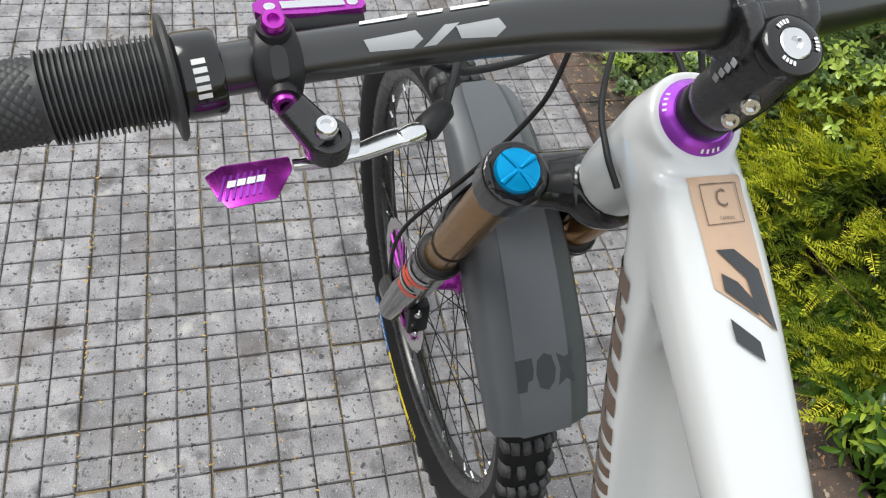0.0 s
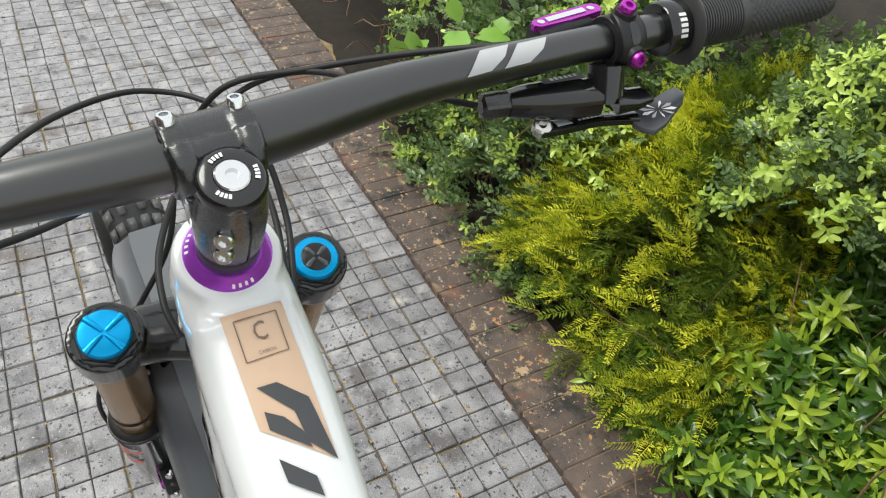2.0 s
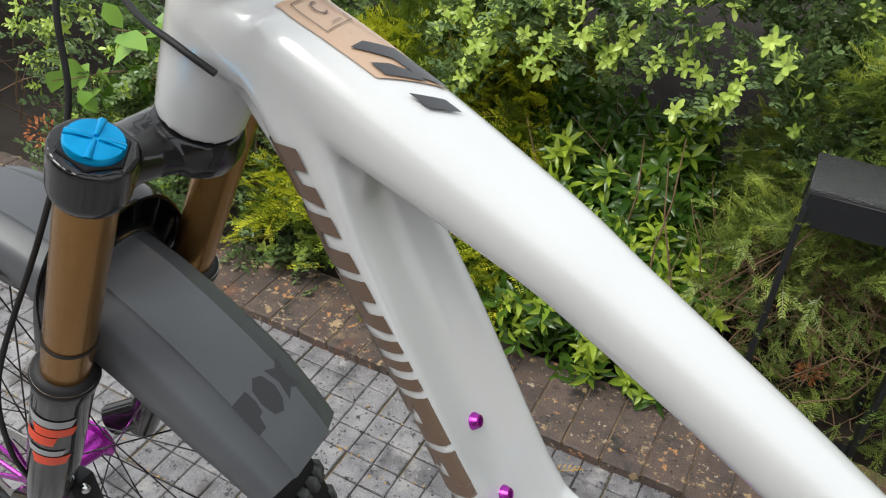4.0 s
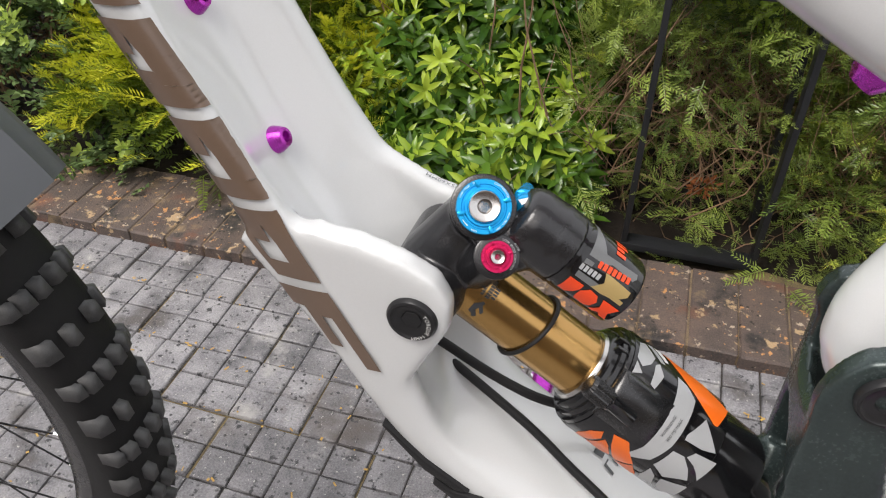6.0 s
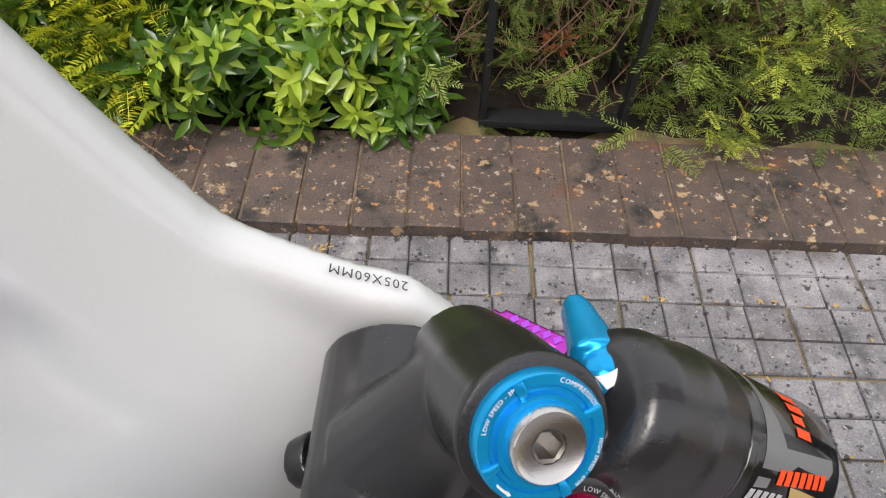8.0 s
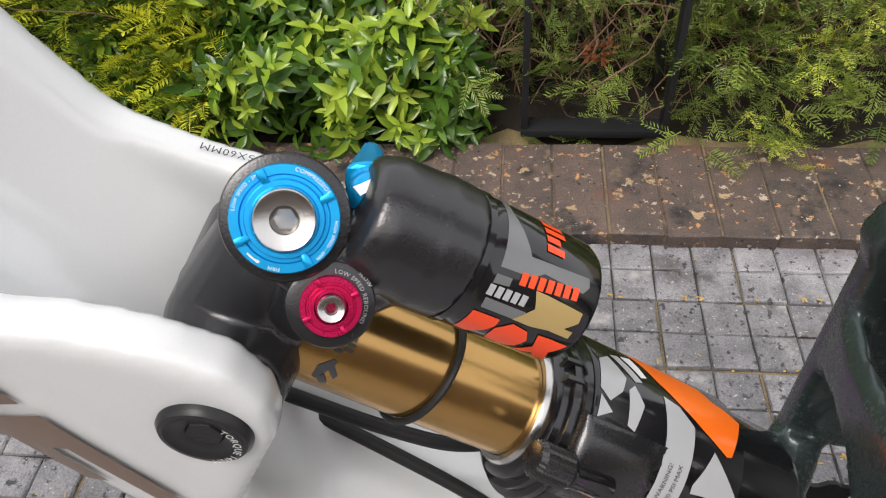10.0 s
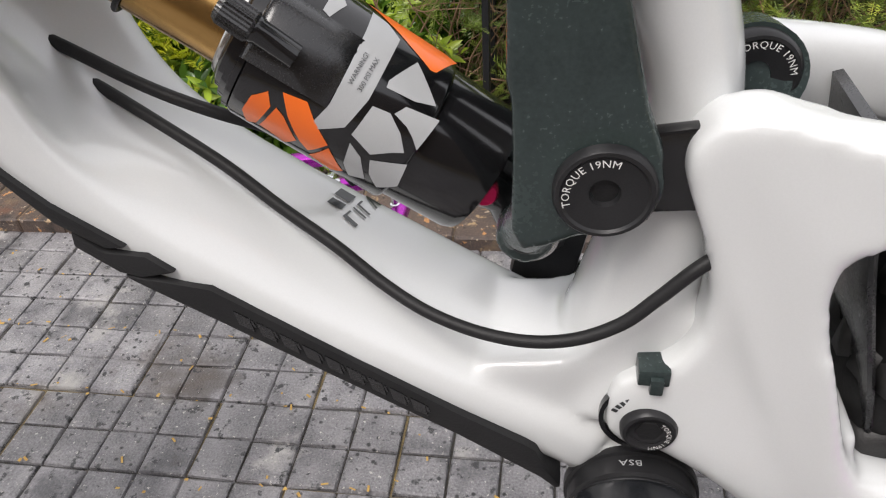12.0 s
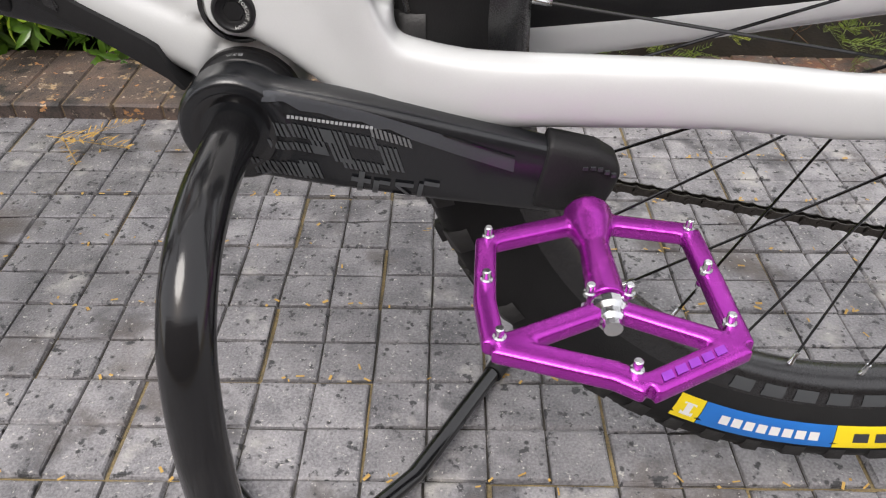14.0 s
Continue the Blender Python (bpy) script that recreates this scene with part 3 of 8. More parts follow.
def shrub(label, category, material, templates, xr, count, size, dr=(0.0, 0.55), base=0.03, rise=0.62, soft=0.2, spread=0.75, inner=0.06, twigs=40,
          twig_len=0.3, over=0.03, low=0.0, thick=0.0022, twig_z=(0.0, 0.15), sparse=0, tips=None, flat=0.0):
    """A shrub behind the kerb: branches, a crown of sprigs that follows an uneven mound, and lighter new growth on its surface."""
    mid = (xr[0] + xr[1]) / 2
    root = thing("shrub", (mid, kerb_y(mid) + KERB_WIDTH + 0.2, 0.0), label, category, "shrubs along the kerb")

    def layer(k, depth, lift, size, spread, tv, tf, patchy):
        x = rng.uniform(*xr, k)
        d = dr[0] + (dr[1] - dr[0]) * rng.random(k) ** 0.8 - over
        pos, nor, keep = np.zeros((k, 3)), np.zeros((k, 3)), np.ones(k, bool)
        for i in range(k):
            edge = min(x[i] - xr[0], xr[1] - x[i]) / (xr[1] - xr[0])
            lump = 0.12 * noise.noise((x[i] * 5, d[i] * 5, mid * 3)) + 0.09 * noise.noise((x[i] * 14, d[i] * 14, mid)) + 0.05 * noise.noise((x[i] * 31, d[i] * 31, mid + 2))
            z = base + rise * (1 - math.exp(-max(d[i] + over, 0) / soft)) + lump
            z *= 0.55 + 0.45 * min(1, edge * 4)
            slope = rise / soft * math.exp(-max(d[i] + over, 0) / soft)
            nn = np.array([0.25 * noise.noise((x[i] * 9, d[i] * 9, 7)), -slope, 1.0])
            nn /= np.linalg.norm(nn)
            pos[i] = (x[i], kerb_y(x[i]) + KERB_WIDTH + d[i], max(z, low))
            pos[i] += nn * (lift - depth * rng.random() ** 1.5)
            pos[i, 2] = max(pos[i, 2], 0.012 + low)
            nor[i] = nn
            keep[i] = not patchy or noise.noise((x[i] * 7, d[i] * 7, 3 + mid)) + 0.5 * noise.noise((x[i] * 22, d[i] * 22, 5)) > -0.12
        pos, nor = pos[keep], nor[keep]
        k = len(pos)
        dirs = nor * (0.75 - 0.45 * flat) + rng.normal(0, spread * 0.6, (k, 3)) * np.array([1.0, 1.0, 1.0 - 0.6 * flat]) + np.array([0, -0.20 - 0.25 * flat, 0.12])
        return scatter(tv, tf, pos, turn_to(dirs, rng.normal(0, 0.5, k)), rng.uniform(*size, k))

    pieces = [layer(count // len(templates), inner, 0.0, size, spread, tv, tf, False) for tv, tf in templates]
    if sparse:
        k = sparse
        x = rng.uniform(*xr, k)
        pos = np.stack([x, np.array([kerb_y(q) + KERB_WIDTH for q in x]) + rng.uniform(0.02, dr[1], k), rng.uniform(0.0, 0.45, k)], 1)
        dirs = np.stack([rng.normal(0, 0.8, k), rng.normal(-0.5, 0.4, k), rng.normal(0.2, 0.6, k)], 1)
        pieces.append(scatter(*templates[0], pos, turn_to(dirs, rng.normal(0, 0.5, k)), rng.uniform(0.4, 0.75, k)))
    layers = [("foliage", material, pieces)]
    if tips:
        tip_material, tip_count, tip_size, shoots = (*tips, templates)[:4]
        layers.append(("new_growth", tip_material, [layer(tip_count // len(shoots), 0.03, 0.028, tip_size, 0.6, tv, tf, True) for tv, tf in shoots]))
    for name, m, group in layers:
        v, f, tone = merge(group)
        crown = new(name, np_mesh(name, v - np.array(root.location), f, m, tone=tone))
        crown.parent = root
        tagged(crown, kind="stuff")
    if twigs:
        bm = twigs_mesh("twig_tangle", twigs, xr, (0.06, min(dr[1], 0.55)), twig_z, twig_len, thick)
        bmesh.ops.translate(bm, verts=bm.verts, vec=-Vector(root.location))
        tagged(part("twig_tangle", bm, BARK, root), "thin brown twigs", kind="stuff")
    return root


yew = [yew_spray() for i in range(4)]
gold = [yew_sprig(12, 0.0050) for i in range(5)]
gloss = [glossy_whorl(n) for n in (9, 11, 13)]
tiny = [small_twig(n) for n in (7, 9, 10)]
stars = [rosette(n) for n in (6, 8, 9)]
shrub("low golden yew with feathery yellow-green shoots over the kerb", "shrub", YEW_OLD, gold, (-1.27, -0.60), 3800, (0.7, 1.05), (0, 0.72), 0.07, 0.44, 0.22, twigs=60, thick=0.0014, twig_len=0.16, inner=0.09, over=0.035, tips=(YEW_GOLD, 2400, (0.65, 1.0)), flat=0.6)
shrub("glossy evergreen with bright lance-shaped leaves beside the kerb", "shrub", GLOSSY, gloss, (-0.84, -0.22), 1500, (0.85, 1.3), (0.0, 0.5), 0.02, 0.38, 0.26, 0.8, inner=0.12, over=0.02, tips=(FRESH, 300, (0.7, 1.15)))
shrub("straggly small-leaved shrub with bare twigs", "shrub", SMALL, tiny, (-1.95, -1.05), 1700, (0.7, 1.2), (0.0, 0.5), 0.015, 0.42, 0.3, twigs=260, thick=0.0013, twig_len=0.18, tips=(TIPS, 900, (0.8, 1.3), stars), flat=0.6)
shrub("small-leaved grey-green shrub with light new tips", "shrub", SMALL, tiny, (-1.02, 0.05), 4600, (0.65, 1.0), (0.22, 0.95), 0.22, 0.62, 0.25, inner=0.1, tips=(TIPS, 3000, (0.8, 1.3), stars), flat=0.6)
shrub("green yew with brown bare stems inside", "shrub", YEW_DARK, yew, (-0.26, 0.50), 1900, (0.5, 0.85), (0.12, 0.8), 0.22, 0.5, 0.22, twigs=1000, twig_len=0.14, inner=0.12, low=0.10, thick=0.0011, twig_z=(-0.02, 0.26), sparse=2100, tips=(YEW_NEW, 900, (0.35, 0.65)), flat=1.0)
shrub("green yew hanging over the kerb", "shrub", YEW_DARK, yew, (0.10, 1.30), 2200, (0.55, 0.9), (0, 0.6), 0.03, 0.62, 0.25, twigs=160, twig_len=0.12, thick=0.0010, twig_z=(0.0, 0.12), tips=(YEW_NEW, 1500, (0.35, 0.7)), flat=1.0)
shrub("dense hedge behind the beds", "hedge", SMALL, tiny, (-3.4, -1.1), 3600, (0.8, 1.2), (0.1, 0.9), 0.10, 0.75, 0.3, inner=0.1, tips=(TIPS, 2400, (0.9, 1.4), stars), flat=0.6)
shrub("yew hedge along the back of the bed", "hedge", YEW_DARK, yew, (-1.7, 1.7), 2600, (0.8, 1.3), (0.50, 1.3), 0.50, 0.5, 0.3, tips=(YEW_NEW, 2600, (0.6, 1.0)), flat=1.0)


def lilac_branch():
    root = thing("shrub", (-1.80, 0.86, 0.02), "broad-leaved shrub with fresh green heart-shaped leaves on bare branches", "shrub", "shrubs along the kerb")
    bm = bmesh.new()
    pieces = []
    blade = leaf_blade(0.085, 0.062, 0.22, 0.25, 3)
    for i in range(9):
        p = Vector((rng.uniform(-0.1, 0.3), rng.uniform(0.0, 0.3), 0))
        tip = Vector((rng.uniform(-0.35, 0.45), rng.uniform(-0.32, 0.35), rng.uniform(0.28, 0.5)))
        pts = crom([p, p.lerp(tip, 0.5) + Vector((0, 0.05, 0.12)), tip], 5)
        sweep(bm, pts, [0.004 - 0.0025 * k / 10 for k in range(len(pts))], n=5, caps=False)
        k = 11
        at = np.array([pts[int(4 + 6 * rng.random())] for q in range(k)]) + rng.normal(0, 0.025, (k, 3))
        dirs = np.stack([rng.normal(0, 1, k), rng.normal(-0.3, 0.8, k), rng.normal(-0.35, 0.5, k)], 1)
        pieces.append(scatter(*blade, at, turn_to(dirs, rng.normal(0, 0.5, k)), rng.uniform(0.65, 1.15, k)))
    tagged(part("twig_tangle", bm, BARK, root), "thin brown twigs", kind="stuff")
    v, f, tone = merge(pieces)
    ob = new("foliage", np_mesh("foliage", v, f, LILAC, True, tone))
    ob.parent = root
    tagged(ob, kind="stuff")


lilac_branch()


def dead_head(at, r):
    pieces = []
    k = 90
    blade = leaf_blade(0.012, 0.006, 0.3, 0.2)
    d = rng.normal(0, 1, (k, 3))
    d /= np.linalg.norm(d, axis=1, keepdims=True)
    pos = d * r * rng.uniform(0.3, 1.0, (k, 1)) * np.array([1.2, 1, 0.7])
    v, f, tone = scatter(*blade, pos, turn_to(d, rng.uniform(0, 6, k)), rng.uniform(0.6, 1.3, k))
    ob = new("dead_flower_head", np_mesh("dead_flower_head", v, f, DEAD, tone=tone))
    ob.location = at
    tagged(ob, "dry rust-brown flower head among the leaves", "flower", "dry flower heads")


for at, r in (((-1.20, 0.93, 0.17), 0.035), ((-1.66, 0.62, 0.30), 0.045), ((-1.95, 0.44, 0.02), 0.028), ((-0.02, 0.94, 0.10), 0.02)):
    dead_head(at, r)


# ---- black bench on the kerb ----
def bench():
    root = thing("bench", (-0.028, 0.835, KERB_TOP), "small black metal bench with a hammered top on the kerb", "bench")
    z0 = -KERB_TOP
    bm = bmesh.new()
    box(bm, (0.004, 0.055, 0.530 + z0), (0.226, 0.135, 0.008))
    bev(bm, 0.002)
    part("top", bm, BENCH, root, "hammered black top")
    for size, at in (((0.224, 0.006, 0.058), (0.004, -0.010, 0.497)), ((0.224, 0.006, 0.058), (0.004, 0.120, 0.497)), ((0.006, 0.124, 0.058), (-0.105, 0.055, 0.497)), ((0.006, 0.124, 0.058), (0.113, 0.055, 0.497))):
        bm = bmesh.new()
        box(bm, (at[0], at[1], at[2] + z0), size)
        bev(bm, 0.0012, 1)
        part("apron", bm, BENCHFRAME, root)
    for y in (0.0, 0.112):
        for x in (-0.1055, 0.1065):
            bm = bmesh.new()
            box(bm, (x, y, 0.245), (0.010, 0.030, 0.47))
            bev(bm, 0.002)
            part("leg", bm, BENCHFRAME, root)
    bm = bmesh.new()
    box(bm, (0, 0.0, 0.007), (0.223, 0.034, 0.014))
    bev(bm, 0.002)
    part("foot_bar", bm, BENCHFRAME, root)


bench()


# ---- mountain bike ----
BIKE = thing("mountain_bike", (0.0, 0.0, 0.0), "white full-suspension mountain bike with purple and black fittings", "bicycle")
BB = V(0.006, 0, 0.367)
REAR = V(0.4285, 0, 0.405)
FRONT = V(-0.812, 0, 0.372)
HEAD = V(-0.435, 0.005, 1.072)
AXIS = V(0.4226, 0, 0.9063)
FORE = V(-0.9063, 0, 0.4226)
STEER = Matrix.Translation(HEAD) @ Matrix.Rotation(radians(4.5), 4, AXIS) @ Matrix.Translation(-HEAD)


def remesh(ob, size, smooth, factor=0.5):
    r = ob.modifiers.new("blend", "REMESH")
    r.mode, r.voxel_size, r.use_smooth_shade = "VOXEL", size, True
    s = ob.modifiers.new("soften", "SMOOTH")
    s.factor, s.iterations = factor, smooth


def xz(pts, y=0.0):
    return [V(x, y, z) for x, z in pts]


# front triangle
bm = bmesh.new()
top, low = HEAD - AXIS * 0.089, HEAD - AXIS * 0.205
sweep(bm, [top, top.lerp(low, 0.25), top.lerp(low, 0.75), low], [0.031, 0.034, 0.031, 0.029], n=24)
tt = [V(-0.478, 0.005, 0.958), V(-0.399, 0.005, 0.929), V(-0.2855, 0.003, 0.8795), V(-0.2405, 0.002, 0.8544), V(-0.1945, 0.001, 0.8275), V(-0.134, 0, 0.7907), V(-0.070, 0, 0.7505), V(0.050, 0, 0.683)]
sweep(bm, crom(tt, 4), smooth_list([0.034, 0.035, 0.0310, 0.0272, 0.0250, 0.0232, 0.0215, 0.021], 4), smooth_list([0.030, 0.0275, 0.0210, 0.0205, 0.0205, 0.0205, 0.0205, 0.0195], 4), n=24, e=2.7, side=(0, 1, 0))
# down tube: left lower edge, normal, heights of left shoulder, middle and right ridge, half width
DT_ROWS = [((-0.462, 0.955), (0.80, 0.60), 0.030, 0.034, 0.032, 0.028), ((-0.432, 0.912), (0.885, 0.466), 0.028, 0.030, 0.034, 0.031), ((-0.397, 0.845), (0.903, 0.429), 0.021, 0.0215, 0.033, 0.034),
           ((-0.362, 0.780), (0.903, 0.429), 0.0195, 0.0185, 0.034, 0.036), ((-0.327, 0.713), (0.903, 0.429), 0.019, 0.0160, 0.034, 0.037), ((-0.302, 0.664), (0.903, 0.429), 0.020, 0.0135, 0.034, 0.038),
           ((-0.283, 0.627), (0.89, 0.455), 0.023, 0.0135, 0.036, 0.038), ((-0.260, 0.586), (0.84, 0.54), 0.030, 0.017, 0.042, 0.038), ((-0.238, 0.549), (0.78, 0.62), 0.032, 0.020, 0.042, 0.037),
           ((-0.217, 0.513), (0.72, 0.69), 0.025, 0.0205, 0.034, 0.0365), ((-0.190, 0.486), (0.62, 0.785), 0.021, 0.0290, 0.030, 0.036), ((-0.150, 0.458), (0.565, 0.825), 0.020, 0.0295, 0.029, 0.036),
           ((-0.105, 0.430), (0.54, 0.84), 0.020, 0.0295, 0.029, 0.036), ((-0.060, 0.403), (0.52, 0.855), 0.022, 0.0300, 0.030, 0.035), ((-0.018, 0.379), (0.50, 0.866), 0.026, 0.036, 0.032, 0.034)]
# how far the lower edge stands out from those rows
DT_X = (-0.432, -0.397, -0.362, -0.327, -0.302, -0.283, -0.260, -0.238, -0.200)
DT_OUT = (0.006, 0.003, 0.0, -0.0015, -0.0035, -0.0045, -0.0035, -0.001, 0.0)


def dt_swell(x):
    return float(np.interp(x, DT_X, DT_OUT))


cols = [crom([(r[0][0], r[0][1], 0) for r in DT_ROWS], 4), crom([(r[1][0], r[1][1], 0) for r in DT_ROWS], 4), crom([r[2:5] for r in DT_ROWS], 4), crom([(r[5], 0, 0) for r in DT_ROWS], 4)]
rings = []
for c, nn, hs, ws in zip(*cols):
    nn = V(nn.x, 0, nn.y).normalized()
    w = ws.x
    o = V(c.x, 0, c.y) - nn * dt_swell(c.x)
    l, f, r = hs[0] + max(dt_swell(c.x), 0), hs[1] + dt_swell(c.x), hs[2] + dt_swell(c.x)
    sec = [(-0.75 * w, -0.004), (-0.93 * w, 0.000), (-w, 0.006), (-w, l * 0.62), (-0.95 * w, l * 0.90), (-0.82 * w, l * 0.86 + f * 0.14), (-0.58 * w, l * 0.42 + f * 0.58), (-0.28 * w, l * 0.08 + f * 0.92), (0, f), (0.28 * w, f * 0.88 + r * 0.12), (0.58 * w, f * 0.45 + r * 0.55), (0.84 * w, r * 0.94 + f * 0.06),
           (1.0 * w, r), (1.14 * w, r * 0.90), (1.18 * w, r * 0.65), (1.14 * w, 0.006), (1.0 * w, 0.0), (0.75 * w, -0.004)]
    rings.append([o + V(0, y, 0) + nn * h for y, h in sec])
loft(bm, rings)
prism(bm, [(-0.48, 0.93), (-0.385, 0.895), (-0.385, 0.865), (-0.43, 0.86)], -0.014, 0.014)
# shock cradle lobes
prism(bm, [(-0.290, 0.630), (-0.272, 0.640), (-0.252, 0.641), (-0.233, 0.639), (-0.212, 0.633), (-0.200, 0.626), (-0.193, 0.614), (-0.194, 0.600), (-0.202, 0.584), (-0.214, 0.560), (-0.232, 0.545), (-0.262, 0.592)], -0.037, -0.024)
prism(bm, [(-0.296, 0.652), (-0.282, 0.690), (-0.264, 0.662), (-0.250, 0.641), (-0.238, 0.634), (-0.226, 0.628), (-0.207, 0.622), (-0.196, 0.611), (-0.196, 0.590), (-0.204, 0.560), (-0.232, 0.545), (-0.262, 0.592)], 0.032, 0.045)
# seat tube and pivot block
sweep(bm, crom(xz([(-0.006, 0.41), (0.007, 0.49), (0.010, 0.54), (-0.004, 0.580), (-0.020, 0.612), (-0.008, 0.655), (0.030, 0.75)]), 4), smooth_list([0.034, 0.025, 0.021, 0.022, 0.0235, 0.023, 0.022], 4), smooth_list([0.028, 0.020, 0.0165, 0.020, 0.0265, 0.026, 0.022], 4), n=24, side=(0, 1, 0))
prism(bm, [(-0.07, 0.42), (-0.055, 0.434), (-0.028, 0.437), (-0.008, 0.446), (0.006, 0.466), (0.024, 0.462), (0.035, 0.42), (0.03, 0.385), (-0.008, 0.37)], -0.028, 0.028)
sweep(bm, [BB + V(0, -0.031, 0), BB + V(0, 0.036, 0)], 0.0275, n=24)
FRAME = part("front_frame", bm, WHITE, BIKE, "glossy white carbon front frame")
remesh(FRAME, 0.0024, 12)


# swingarm: a windowed side each, with yoke and stays
def arm_y(x):
    return float(np.interp(x, [-0.01, 0.022, 0.06, 0.12, 0.25, 0.43], [0.037, 0.038, 0.049, 0.052, 0.058, 0.068]))


def arm_side(bm, s):
    own = bmesh.new()
    prism(own, [(-0.0095, 0.426), (-0.006, 0.437), (0.006, 0.445), (0.0145, 0.452), (0.0205, 0.464), (0.021, 0.479), (0.016, 0.502), (0.010, 0.516), (0.006, 0.527), (0.006, 0.536), (0.013, 0.545), (0.026, 0.5485), (0.042, 0.546), (0.060, 0.540), (0.076, 0.534),
                (0.0740, 0.5145), (0.0625, 0.5115), (0.0550, 0.5030), (0.0538, 0.4900), (0.0590, 0.4690), (0.0652, 0.4510), (0.0745, 0.4220), (0.0810, 0.4085), (0.0900, 0.3995), (0.105, 0.3965), (0.114, 0.3955), (0.114, 0.3600), (0.0784, 0.3660), (0.0538, 0.3755), (0.0287, 0.3930), (0.0074, 0.4050), (-0.0053, 0.4115)], 0.0, 1.0)
    for v in own.verts:
        out = arm_y(v.co.x)
        v.co.y = s * (out - (0.024 if v.co.y < 0.5 else 0.0))
    tmp = bpy.data.meshes.new("side")
    own.to_mesh(tmp)
    own.free()
    bm.from_mesh(tmp)
    bpy.data.meshes.remove(tmp)
    sweep(bm, crom([V(0.03, s * 0.028, 0.529 + 0.006 * (s > 0)), V(0.09, s * 0.040, 0.524), V(0.22, s * 0.047, 0.492), V(0.425, s * 0.060, 0.41)], 4), 0.012, smooth_list([0.017, 0.016, 0.014, 0.013], 4), n=16, e=3, side=(0, 1, 0))
    if s < 0:
        sweep(bm, crom([V(0.08, -0.038, 0.383), V(0.12, -0.040, 0.3785), V(0.18, -0.043, 0.3790), V(0.25, -0.047, 0.3795), V(0.33, -0.053, 0.3770), V(0.42, -0.060, 0.394)], 4), smooth_list([0.013, 0.013, 0.0125, 0.012, 0.011, 0.010], 4), smooth_list([0.0230, 0.0200, 0.0185, 0.0175, 0.0170, 0.017], 4), n=16, e=3.2, side=(0, 1, 0))
    else:
        sweep(bm, crom([V(0.08, 0.036, 0.384), V(0.12, 0.042, 0.3700), V(0.20, 0.045, 0.3740), V(0.32, 0.053, 0.3880), V(0.42, 0.060, 0.402)], 4), smooth_list([0.013, 0.011, 0.011, 0.011, 0.010], 4), smooth_list([0.020, 0.0135, 0.0120, 0.0110, 0.013], 4), n=16, e=3.2, side=(0, 1, 0))
    sweep(bm, [REAR + V(0, s * 0.056, 0), REAR + V(0, s * 0.072, 0)], 0.022, n=20)
    sweep(bm, [V(0.0075, s * 0.020, 0.4175), V(0.0075, s * 0.0372, 0.4175)], 0.0165, n=28)


bm = bmesh.new()
arm_side(bm, -1)
arm_side(bm, 1)
box(bm, (0.072, 0, 0.40), (0.022, 0.08, 0.04))
ARM = part("swingarm", bm, WHITE, BIKE, "glossy white carbon swingarm")
remesh(ARM, 0.0024, 16)

bpy.context.view_layer.update()
from mathutils.bvhtree import BVHTree

graph = bpy.context.evaluated_depsgraph_get()
FRAME_SKIN = BVHTree.FromObject(FRAME, graph)
ARM_SKIN = BVHTree.FromObject(ARM, graph)


def stick(bm, skin, way, lift=0.0005):
    """Lay a flat shape onto a surface along a direction."""
    way = Vector(way).normalized()
    gone = []
    for v in bm.verts:
        hit, nor, i, d = skin.ray_cast(v.co - way * 0.06, way, 0.4)
        if hit is None:
            gone.append(v)
        else:
            v.co = hit - way * lift + (nor if nor.dot(way) < 0 else -nor) * lift
    bmesh.ops.delete(bm, geom=gone, context="VERTS")
    return bm


def on_plane(bm, origin, ux, uy):
    o, ux, uy = Vector(origin), Vector(ux), Vector(uy)
    return bend(bm, lambda u, v: o + ux * u + uy * v)


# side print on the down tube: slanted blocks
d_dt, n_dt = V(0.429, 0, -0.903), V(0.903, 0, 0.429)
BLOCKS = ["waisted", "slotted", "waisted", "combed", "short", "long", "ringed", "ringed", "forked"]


def dt_point(s, w):
    """Along the lower edge of the print: s metres down the tube, w metres in from the edge."""
    pts = [(0.0, -0.432, 0.912), (0.076, -0.397, 0.845), (0.150, -0.362, 0.780), (0.225, -0.327, 0.713), (0.280, -0.302, 0.664), (0.321, -0.283, 0.627), (0.368, -0.260, 0.586), (0.411, -0.238, 0.549)]
    x = float(np.interp(s, [p[0] for p in pts], [p[1] for p in pts]))
    z = float(np.interp(s, [p[0] for p in pts], [p[2] for p in pts]))
    w -= dt_swell(x)
    return V(x + 0.88 * w, -0.037, z + 0.47 * w)


